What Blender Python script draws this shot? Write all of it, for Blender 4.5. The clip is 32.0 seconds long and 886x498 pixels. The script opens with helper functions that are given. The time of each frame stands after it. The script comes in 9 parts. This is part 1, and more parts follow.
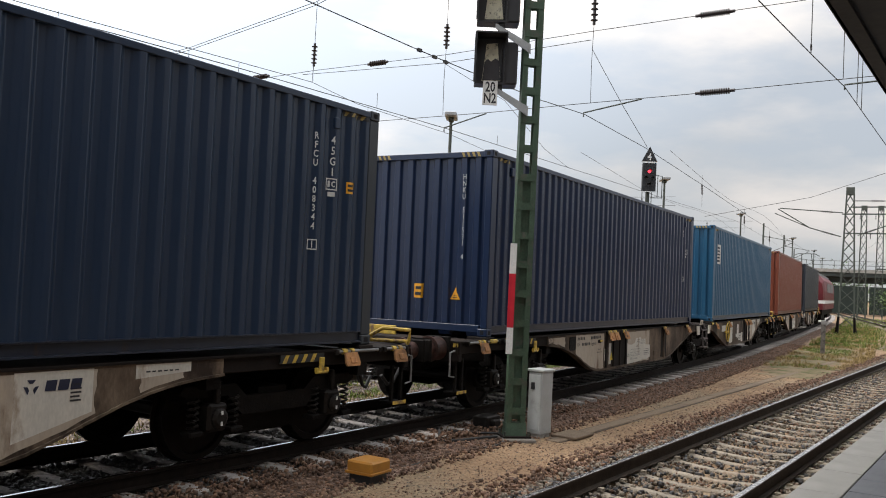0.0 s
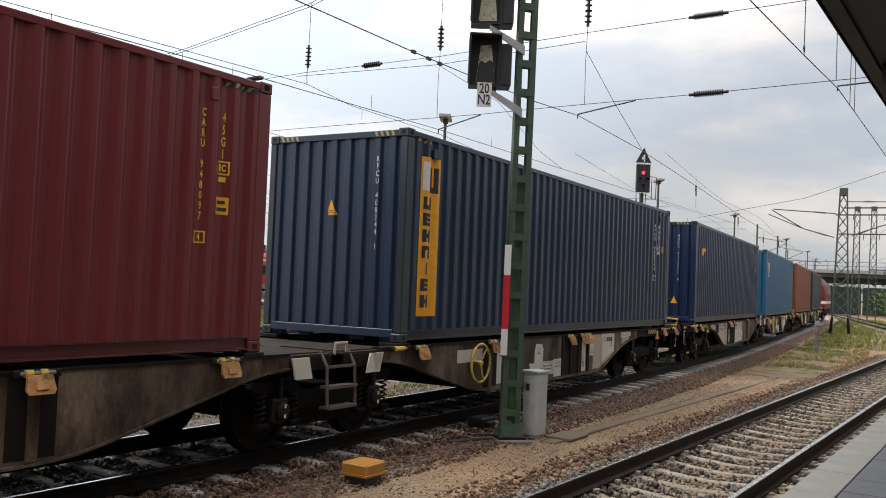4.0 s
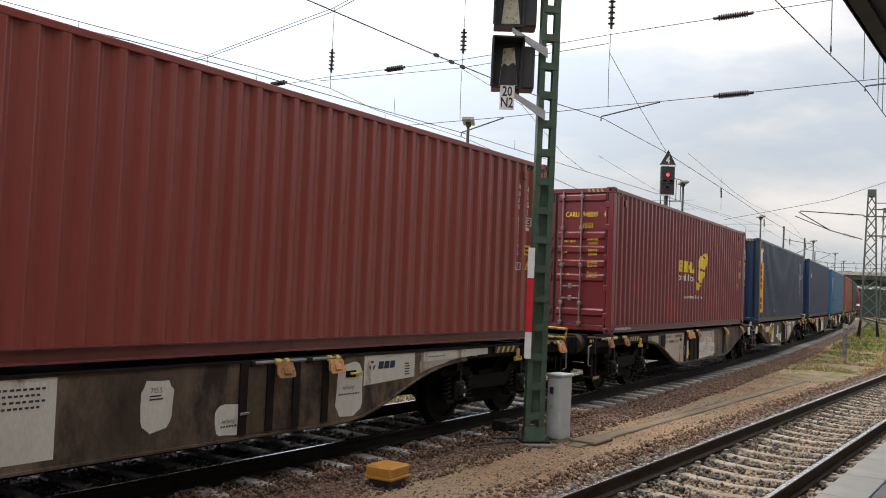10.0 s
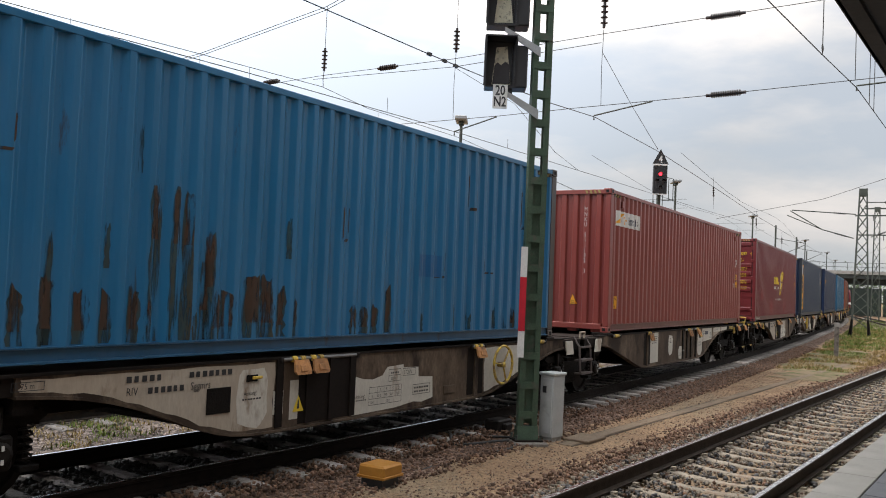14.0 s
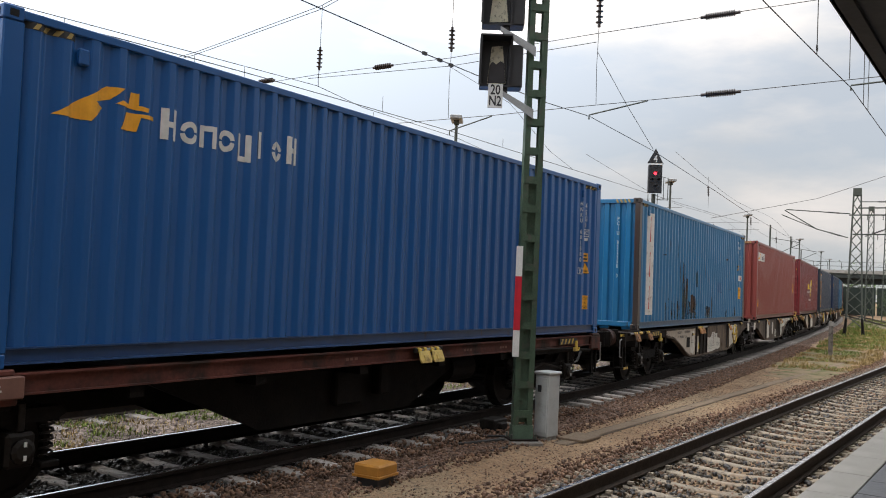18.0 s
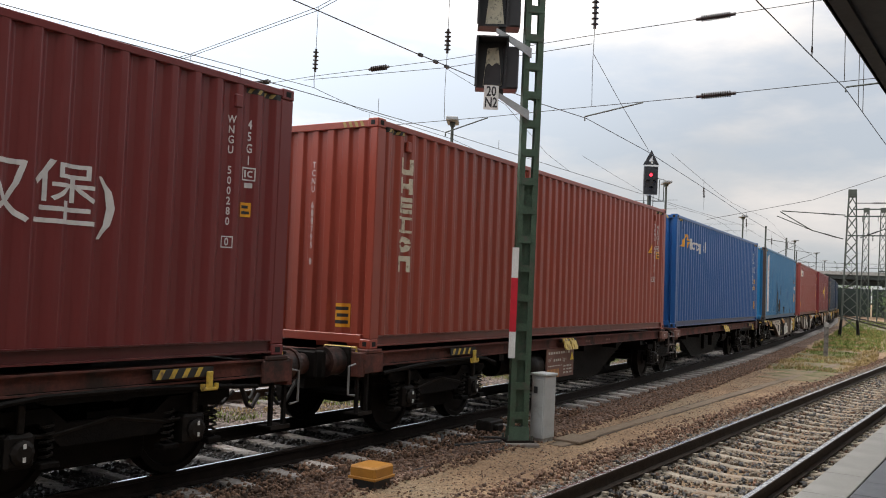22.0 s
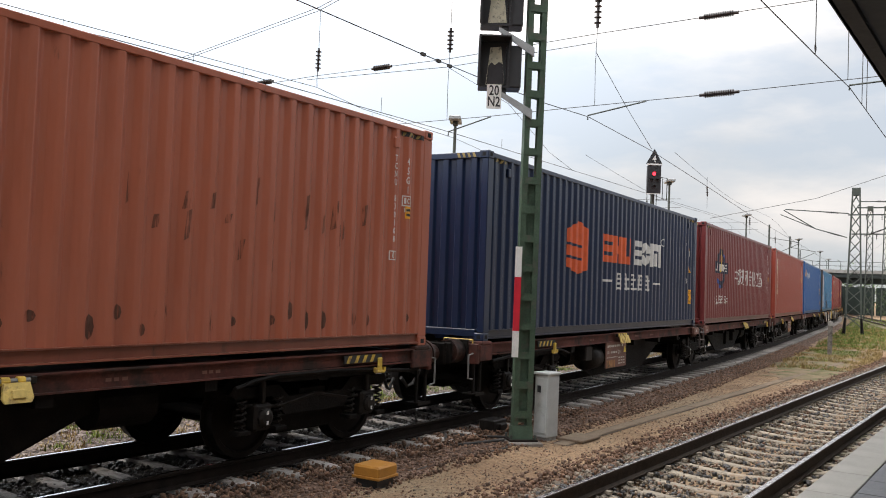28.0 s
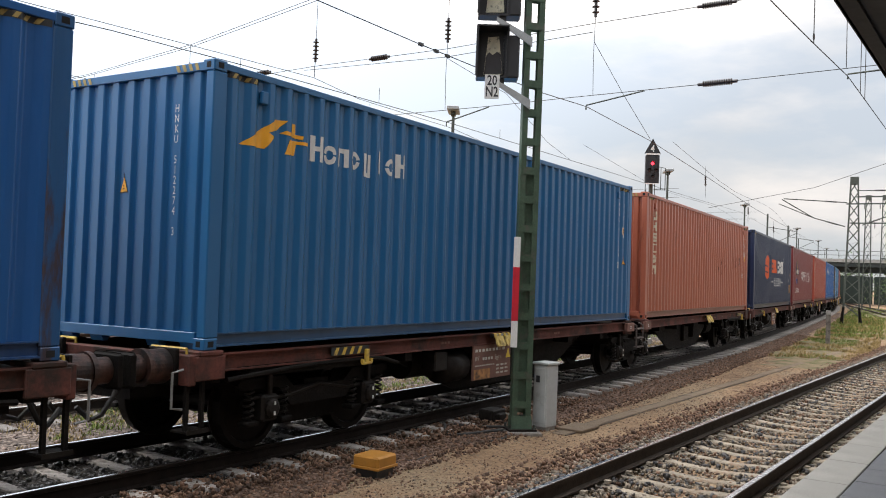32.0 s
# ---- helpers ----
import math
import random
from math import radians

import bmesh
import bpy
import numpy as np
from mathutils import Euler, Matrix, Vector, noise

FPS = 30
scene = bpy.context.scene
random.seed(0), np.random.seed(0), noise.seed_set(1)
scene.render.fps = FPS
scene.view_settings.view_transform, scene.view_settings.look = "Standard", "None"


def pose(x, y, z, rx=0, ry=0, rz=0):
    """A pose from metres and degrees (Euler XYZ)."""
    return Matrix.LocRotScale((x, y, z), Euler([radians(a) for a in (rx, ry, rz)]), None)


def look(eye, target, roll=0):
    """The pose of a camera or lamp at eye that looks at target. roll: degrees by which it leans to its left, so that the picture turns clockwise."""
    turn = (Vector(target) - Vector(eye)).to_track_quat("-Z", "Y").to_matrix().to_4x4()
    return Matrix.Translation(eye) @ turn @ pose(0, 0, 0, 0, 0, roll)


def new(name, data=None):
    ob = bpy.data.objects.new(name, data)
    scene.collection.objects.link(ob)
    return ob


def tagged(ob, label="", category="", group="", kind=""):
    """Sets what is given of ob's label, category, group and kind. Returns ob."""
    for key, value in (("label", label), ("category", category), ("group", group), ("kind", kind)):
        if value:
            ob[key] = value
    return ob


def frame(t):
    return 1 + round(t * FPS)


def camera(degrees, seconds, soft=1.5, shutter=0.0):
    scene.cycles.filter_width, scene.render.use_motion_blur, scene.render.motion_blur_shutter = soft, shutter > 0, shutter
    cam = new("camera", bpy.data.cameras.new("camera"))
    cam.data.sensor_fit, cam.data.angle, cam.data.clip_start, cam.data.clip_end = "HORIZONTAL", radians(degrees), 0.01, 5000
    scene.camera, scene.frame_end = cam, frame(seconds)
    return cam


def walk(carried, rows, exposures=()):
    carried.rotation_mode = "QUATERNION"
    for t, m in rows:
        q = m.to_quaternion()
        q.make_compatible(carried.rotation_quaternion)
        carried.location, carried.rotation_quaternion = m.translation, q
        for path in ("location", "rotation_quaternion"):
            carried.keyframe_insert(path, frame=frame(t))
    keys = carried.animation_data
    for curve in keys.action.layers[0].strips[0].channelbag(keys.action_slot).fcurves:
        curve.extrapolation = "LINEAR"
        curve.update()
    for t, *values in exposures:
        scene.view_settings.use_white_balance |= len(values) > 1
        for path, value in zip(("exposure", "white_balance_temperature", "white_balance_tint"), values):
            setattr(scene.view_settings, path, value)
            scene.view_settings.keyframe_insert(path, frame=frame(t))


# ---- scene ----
cam = camera(53.52, 32.0, 1.0)
EYE = (0.0, -7.916, 2.016)
VIEW = [  # seconds, heading, pitch and roll in degrees
    (0, 33.665, 1.982, 2.880), (0.5, 33.783, 1.979, 2.883), (1, 33.665, 1.982, 2.883),
    (1.5, 33.611, 1.984, 2.853), (2, 33.570, 1.989, 2.829), (2.5, 33.497, 1.998, 2.798),
    (3, 33.445, 2.012, 2.769), (3.5, 33.311, 2.101, 2.747), (5.5, 33.514, 2.050, 2.899),
    (6, 34.216, 1.997, 2.869), (6.5, 34.060, 2.041, 2.831), (7, 33.954, 2.046, 2.791),
    (7.5, 33.837, 2.046, 2.730), (8, 33.865, 2.098, 2.649), (8.5, 34.245, 2.101, 2.571),
    (9, 34.313, 2.150, 2.592), (9.5, 34.909, 2.188, 2.617), (10, 34.840, 2.235, 2.648),
    (10.5, 34.681, 2.243, 2.642), (11, 34.573, 2.240, 2.665), (11.5, 34.504, 2.193, 2.679),
    (12, 34.445, 2.191, 2.654), (12.5, 34.366, 2.193, 2.632), (13, 34.354, 2.161, 2.645),
    (13.5, 34.376, 2.143, 2.656), (14, 34.381, 2.188, 2.638), (14.5, 34.339, 2.196, 2.607),
    (16.5, 34.069, 2.175, 2.453), (17, 34.043, 2.133, 2.502), (17.5, 34.076, 2.131, 2.577),
    (18, 34.066, 2.155, 2.631), (18.5, 34.064, 2.158, 2.664), (19, 34.028, 2.202, 2.696),
    (19.5, 34.028, 2.209, 2.707), (20, 33.921, 2.214, 2.714), (20.5, 33.794, 2.218, 2.691),
    (21, 33.816, 2.217, 2.646), (21.5, 33.811, 2.244, 2.608), (22, 33.811, 2.268, 2.581),
    (22.5, 33.841, 2.271, 2.599), (23, 33.836, 2.273, 2.616), (23.5, 33.872, 2.268, 2.622),
    (24, 33.894, 2.276, 2.634), (24.5, 33.924, 2.238, 2.638), (25, 33.942, 2.227, 2.675),
    (25.5, 33.989, 2.268, 2.683), (27.5, 34.033, 2.330, 2.515), (28, 34.013, 2.212, 2.474),
    (28.5, 34.020, 2.085, 2.420), (29, 34.071, 2.011, 2.395), (29.5, 34.039, 1.918, 2.378),
    (30, 34.004, 1.864, 2.369), (30.5, 34.009, 1.824, 2.342), (31, 33.992, 1.784, 2.332),
    (31.5, 33.952, 1.687, 2.282), (32, 33.890, 1.600, 2.261),
]

def view(yaw, pitch, roll):
    a, b = radians(yaw), radians(pitch)
    way = Vector((math.cos(b) * math.cos(a), math.cos(b) * math.sin(a), math.sin(b)))
    return look(EYE, Vector(EYE) + way * 10, roll)


walk(cam, [(t, view(*v)) for t, *v in VIEW], [(0, -0.08), (3.5, -0.08), (5.5, -0.04), (7.5, 0.08), (11, 0.1), (12, -0.04), (25.5, -0.03), (27.5, 0.17), (32, 0.17)])

# ---- world and sun: bright broken overcast ----
SUN_UP, SUN_ROUND = 56.0, -16.0
world = bpy.data.worlds.new("sky")
scene.world = world
world.use_nodes = True
nt = world.node_tree
nt.nodes.clear()


def wnode(kind, **kw):
    n = nt.nodes.new(kind)
    for k, v in kw.items():
        n.inputs[k].default_value = v
    return n


w_out = wnode("ShaderNodeOutputWorld")
w_bg = wnode("ShaderNodeBackground", Strength=0.138)
w_sky = nt.nodes.new("ShaderNodeTexSky")
w_sky.sky_type, w_sky.sun_disc = "NISHITA", False
w_sky.sun_elevation, w_sky.sun_rotation = radians(SUN_UP), radians(SUN_ROUND)
w_co = nt.nodes.new("ShaderNodeTexCoord")
w_map = nt.nodes.new("ShaderNodeMapping")
w_map.inputs["Scale"].default_value = (1.0, 1.0, 3.2)
w_n1 = wnode("ShaderNodeTexNoise", Scale=2.6, Detail=7.0, Roughness=0.55)
w_r1 = nt.nodes.new("ShaderNodeValToRGB")
w_r1.color_ramp.elements[0].position, w_r1.color_ramp.elements[1].position = 0.42, 0.60
w_n2 = wnode("ShaderNodeTexNoise", Scale=5.0, Detail=6.0, Roughness=0.6)
w_r2 = nt.nodes.new("ShaderNodeValToRGB")
w_r2.color_ramp.elements[0].position, w_r2.color_ramp.elements[1].position = 0.3, 0.7
w_r2.color_ramp.elements[0].color = (4.75, 4.8, 4.88, 1)
w_r2.color_ramp.elements[1].color = (6.6, 6.25, 6.0, 1)
w_mix = nt.nodes.new("ShaderNodeMix")
w_mix.data_type = "RGBA"
w_tint = nt.nodes.new("ShaderNodeMix")
w_tint.data_type = "RGBA"
w_tint.inputs[0].default_value = 0.85
w_tint.inputs[7].default_value = (4.15, 4.42, 4.78, 1)
for a, b in ((w_co.outputs["Generated"], w_map.inputs["Vector"]), (w_map.outputs[0], w_n1.inputs["Vector"]), (w_map.outputs[0], w_n2.inputs["Vector"]),
             (w_n1.outputs[0], w_r1.inputs[0]), (w_n2.outputs[0], w_r2.inputs[0]), (w_r1.outputs[0], w_mix.inputs[0]), (w_sky.outputs[0], w_tint.inputs[6]),
             (w_tint.outputs[2], w_mix.inputs[6]), (w_r2.outputs[0], w_mix.inputs[7]), (w_bg.outputs[0], w_out.inputs[0])):
    nt.links.new(a, b)

# an overcast sky: brighter overhead and round the veiled sun
_e, _r = radians(SUN_UP), radians(SUN_ROUND)
SUN_WAY = (math.sin(_r) * math.cos(_e), math.cos(_r) * math.cos(_e), math.sin(_e))
w_unit = nt.nodes.new("ShaderNodeVectorMath")
w_unit.operation = "NORMALIZE"
w_dot = nt.nodes.new("ShaderNodeVectorMath")
w_dot.operation = "DOT_PRODUCT"
w_dot.inputs[1].default_value = SUN_WAY
w_halo = nt.nodes.new("ShaderNodeMapRange")
for k, v in (("From Min", 0.15), ("From Max", 1.0), ("To Min", 1.0), ("To Max", 2.7)):
    w_halo.inputs[k].default_value = v
w_sep = nt.nodes.new("ShaderNodeSeparateXYZ")
w_up = nt.nodes.new("ShaderNodeMapRange")
for k, v in (("From Min", 0.0), ("From Max", 1.0), ("To Min", 0.85), ("To Max", 1.95)):
    w_up.inputs[k].default_value = v
w_gain = nt.nodes.new("ShaderNodeMath")
w_gain.operation = "MULTIPLY"
w_lit = nt.nodes.new("ShaderNodeVectorMath")
w_lit.operation = "SCALE"
for a, b in ((w_co.outputs["Generated"], w_unit.inputs[0]), (w_unit.outputs[0], w_dot.inputs[0]), (w_unit.outputs[0], w_sep.inputs[0]), (w_dot.outputs["Value"], w_halo.inputs["Value"]),
             (w_sep.outputs["Z"], w_up.inputs["Value"]), (w_halo.outputs[0], w_gain.inputs[0]), (w_up.outputs[0], w_gain.inputs[1]), (w_mix.outputs[2], w_lit.inputs[0]),
             (w_gain.outputs[0], w_lit.inputs["Scale"]), (w_lit.outputs[0], w_bg.inputs[0])):
    nt.links.new(a, b)

sun_data = bpy.data.lights.new("sun", "SUN")
sun_data.energy, sun_data.angle, sun_data.color = 1.95, radians(30), (1.0, 0.92, 0.82)
sun = new("sun", sun_data)
sun.matrix_basis = look((math.sin(_r) * math.cos(_e) * 50, math.cos(_r) * math.cos(_e) * 50, math.sin(_e) * 50), (0, 0, 0))


# ---- materials ----
def material(name, base, rough=0.6, metal=0.0, vary=0.25, scale=3.0, grain=0.0, grain_scale=60.0, bump=0.0, bump_scale=40.0, tint2=None,
             stretch=(1, 1, 1), stain=None, stain_amount=0.0, stain_scale=2.0, random_obj=0.0, island=0.0, spec=0.5, glow=0.0, coord="Object"):
    """A surface with variation at two scales, stains and relief."""
    m = bpy.data.materials.new(name)
    m.use_nodes = True
    t = m.node_tree
    b = t.nodes["Principled BSDF"]
    b.inputs["Roughness"].default_value, b.inputs["Metallic"].default_value = rough, metal
    b.inputs["Specular IOR Level"].default_value = spec
    co = t.nodes.new("ShaderNodeTexCoord")
    mp = t.nodes.new("ShaderNodeMapping")
    mp.inputs["Scale"].default_value = stretch
    t.links.new(co.outputs[coord], mp.inputs["Vector"])

    def noisy(sc, detail=5.0, rg=0.6, vec=None):
        n = t.nodes.new("ShaderNodeTexNoise")
        n.inputs["Scale"].default_value, n.inputs["Detail"].default_value, n.inputs["Roughness"].default_value = sc, detail, rg
        t.links.new(vec or mp.outputs[0], n.inputs["Vector"])
        return n.outputs[0]

    def ramp(src, a, bb):
        r = t.nodes.new("ShaderNodeMapRange")
        r.inputs["From Min"].default_value, r.inputs["From Max"].default_value = a, bb
        t.links.new(src, r.inputs["Value"])
        return r.outputs[0]

    def mix(fac, c1, c2, kind="MIX"):
        x = t.nodes.new("ShaderNodeMix")
        x.data_type, x.blend_type = "RGBA", kind
        for v, sock in ((fac, 0), (c1, 6), (c2, 7)):
            if isinstance(v, (tuple, list)):
                x.inputs[sock].default_value = (*v, 1)
            elif isinstance(v, (int, float)):
                x.inputs[sock].default_value = v
            else:
                t.links.new(v, x.inputs[sock])
        return x.outputs[2]

    dark = tuple(c * (1 - vary) for c in base)
    light = tuple(min(1, c * (1 + vary)) for c in base)
    col = mix(ramp(noisy(scale), 0.3, 0.7), dark, tint2 or light)
    if grain:
        col = mix(ramp(noisy(grain_scale, 3.0), 0.35, 0.65), mix(grain, col, tuple(c * 0.35 for c in base)), col)
    if stain:
        col = mix(ramp(noisy(stain_scale, 8.0, 0.65), 0.62 - stain_amount * 0.3, 0.72 - stain_amount * 0.2), col, stain)
    for amount, node, out in ((random_obj, "ShaderNodeObjectInfo", "Random"), (island, "ShaderNodeNewGeometry", "Random Per Island")):
        if amount:
            o = t.nodes.new(node)
            k = t.nodes.new("ShaderNodeMapRange")
            k.inputs["To Min"].default_value, k.inputs["To Max"].default_value = 1 - amount, 1 + amount
            t.links.new(o.outputs[out], k.inputs["Value"])
            hv = t.nodes.new("ShaderNodeHueSaturation")
            t.links.new(k.outputs[0], hv.inputs["Value"])
            t.links.new(col, hv.inputs["Color"])
            col = hv.outputs[0]
    t.links.new(col, b.inputs["Base Color"])
    rr = t.nodes.new("ShaderNodeMapRange")
    rr.inputs["To Min"].default_value, rr.inputs["To Max"].default_value = max(0.02, rough - 0.12), min(1, rough + 0.12)
    t.links.new(noisy(scale * 4), rr.inputs["Value"])
    t.links.new(rr.outputs[0], b.inputs["Roughness"])
    if bump:
        bp = t.nodes.new("ShaderNodeBump")
        bp.inputs["Strength"].default_value, bp.inputs["Distance"].default_value = min(1.0, bump), 0.02
        t.links.new(noisy(bump_scale, 6.0), bp.inputs["Height"])
        t.links.new(bp.outputs[0], b.inputs["Normal"])
    if glow:
        b.inputs["Emission Color"].default_value, b.inputs["Emission Strength"].default_value = (*base, 1), glow
    return m


def paint(name, base, fade=0.25, rust=0.3, dirt=0.35, runs=0.0, patch=None, spots=()):
    """Container paint: faded panels, rain streaks, rust round scratches."""
    m = bpy.data.materials.new(name)
    base = tuple(c * 0.9 for c in base)
    m["base"] = base
    m.use_nodes = True
    t = m.node_tree
    b = t.nodes["Principled BSDF"]
    co = t.nodes.new("ShaderNodeTexCoord")

    def tex(scale, stretch, detail=6.0, rg=0.6):
        mp = t.nodes.new("ShaderNodeMapping")
        mp.inputs["Scale"].default_value = stretch
        t.links.new(co.outputs["Object"], mp.inputs["Vector"])
        n = t.nodes.new("ShaderNodeTexNoise")
        n.inputs["Scale"].default_value, n.inputs["Detail"].default_value, n.inputs["Roughness"].default_value = scale, detail, rg
        t.links.new(mp.outputs[0], n.inputs["Vector"])
        return n.outputs[0]

    def rng(src, a, bb):
        r = t.nodes.new("ShaderNodeMapRange")
        r.inputs["From Min"].default_value, r.inputs["From Max"].default_value = a, bb
        t.links.new(src, r.inputs["Value"])
        return r.outputs[0]

    def scaled(src, k):
        x = t.nodes.new("ShaderNodeMath")
        x.operation = "MULTIPLY"
        t.links.new(src, x.inputs[0])
        x.inputs[1].default_value = k
        return x.outputs[0]

    def mix(fac, c1, c2):
        x = t.nodes.new("ShaderNodeMix")
        x.data_type = "RGBA"
        t.links.new(fac, x.inputs[0])
        for v, sock in ((c1, 6), (c2, 7)):
            if isinstance(v, tuple):
                x.inputs[sock].default_value = (*v, 1)
            else:
                t.links.new(v, x.inputs[sock])
        return x.outputs[2]

    lum = sum(base) / 3
    faded = tuple(c * 0.95 + lum * 0.2 + 0.004 for c in base)
    deep = tuple(c * 0.72 for c in base)
    col = mix(scaled(rng(tex(0.55, (1, 1, 1)), 0.35, 0.65), 0.9), base, tuple(a * (1 - fade) + f * fade for a, f in zip(base, faded)))
    col = mix(scaled(rng(tex(3.0, (1, 1, 0.12), 7.0), 0.45, 0.75), dirt), col, deep)
    col = mix(scaled(rng(tex(14.0, (1, 1, 0.25), 4.0), 0.5, 0.8), dirt * 0.6), col, tuple(0.85 * c + 0.008 for c in faded))
    rusty = tex(2.2, (1.5, 1.5, 0.28), 9.0, 0.68)
    col = mix(scaled(rng(rusty, 0.70 - rust * 0.16, 0.76 - rust * 0.14), 0.85), col, (0.055, 0.028, 0.016))
    for sx, sz, rx, rz in spots:
        # worn spots where the older coat shows, in metres on the wall
        mp = t.nodes.new("ShaderNodeMapping")
        mp.inputs["Location"].default_value, mp.inputs["Scale"].default_value = (-sx / rx, 0, -sz / rz), (1 / rx, 0, 1 / rz)
        t.links.new(co.outputs["Object"], mp.inputs["Vector"])
        ln = t.nodes.new("ShaderNodeVectorMath")
        ln.operation = "LENGTH"
        t.links.new(mp.outputs[0], ln.inputs[0])
        ad = t.nodes.new("ShaderNodeMath")
        ad.operation = "MULTIPLY_ADD"
        t.links.new(tex(2.6, (1, 1, 0.7), 6.0), ad.inputs[0])
        ad.inputs[1].default_value = 1.6
        t.links.new(ln.outputs["Value"], ad.inputs[2])
        col = mix(scaled(rng(ad.outputs[0], 1.75, 1.0), 0.45), col, patch)
    if runs:
        # rust that has crept up the folds from the bottom rail
        sp = t.nodes.new("ShaderNodeSeparateXYZ")
        t.links.new(co.outputs["Object"], sp.inputs[0])
        low = rng(sp.outputs["Z"], 1.5, 0.1)
        ad = t.nodes.new("ShaderNodeMath")
        ad.operation = "MULTIPLY_ADD"
        t.links.new(low, ad.inputs[0])
        ad.inputs[1].default_value = 0.24 * runs
        t.links.new(tex(2.6, (1.6, 1.6, 0.07), 6.0, 0.62), ad.inputs[2])
        col = mix(scaled(rng(ad.outputs[0], 0.74, 0.78), 0.85), col, (0.04, 0.034, 0.022))
    t.links.new(col, b.inputs["Base Color"])
    t.links.new(rng_to(t, tex(6.0, (1, 1, 0.4)), 0.26, 0.42), b.inputs["Roughness"])
    b.inputs["Specular IOR Level"].default_value = 0.45
    bp = t.nodes.new("ShaderNodeBump")
    bp.inputs["Strength"].default_value, bp.inputs["Distance"].default_value = 0.25, 0.015
    t.links.new(tex(1.8, (1, 1, 0.6), 3.0), bp.inputs["Height"])
    t.links.new(bp.outputs[0], b.inputs["Normal"])
    return m


def streaks(name, top, tail, thin=0.5):
    """Rust that runs down a wall and breaks up into streaks: bare sheet shows between them."""
    m = bpy.data.materials.new(name)
    m.use_nodes = True
    t = m.node_tree
    b = t.nodes["Principled BSDF"]
    b.inputs["Roughness"].default_value = 0.85
    co = t.nodes.new("ShaderNodeTexCoord")

    def tex(scale, stretch, lo, hi):
        mp = t.nodes.new("ShaderNodeMapping")
        mp.inputs["Scale"].default_value = stretch
        t.links.new(co.outputs["Object"], mp.inputs["Vector"])
        n = t.nodes.new("ShaderNodeTexNoise")
        n.inputs["Scale"].default_value, n.inputs["Detail"].default_value, n.inputs["Roughness"].default_value = scale, 6.0, 0.62
        t.links.new(mp.outputs[0], n.inputs["Vector"])
        r = t.nodes.new("ShaderNodeMapRange")
        r.inputs["From Min"].default_value, r.inputs["From Max"].default_value = lo, hi
        t.links.new(n.outputs[0], r.inputs["Value"])
        return r.outputs[0]

    x = t.nodes.new("ShaderNodeMix")
    x.data_type = "RGBA"
    t.links.new(tex(7.0, (1, 1, 0.35), 0.35, 0.65), x.inputs[0])
    x.inputs[6].default_value, x.inputs[7].default_value = (*top, 1), (*tail, 1)
    t.links.new(x.outputs[2], b.inputs["Base Color"])
    t.links.new(tex(9.0, (1.6, 1.6, 0.16), thin - 0.06, thin + 0.08), b.inputs["Alpha"])
    return m


def dark_grimy(coat):
    """The same coat darkened for the bottom rail's shade, with brown dirt mixed in."""
    if coat.name not in SHADED_COATS:
        SHADED_COATS[coat.name] = paint("dust-caked " + coat.name, tuple(c * 0.62 + d for c, d in zip(coat["base"], (0.012, 0.008, 0.006))), 0.5, 0.5, 0.9)
    return SHADED_COATS[coat.name]


SHADED_COATS = {}


def rng_to(t, src, lo, hi):
    r = t.nodes.new("ShaderNodeMapRange")
    r.inputs["To Min"].default_value, r.inputs["To Max"].default_value = lo, hi
    t.links.new(src, r.inputs["Value"])
    return r.outputs[0]


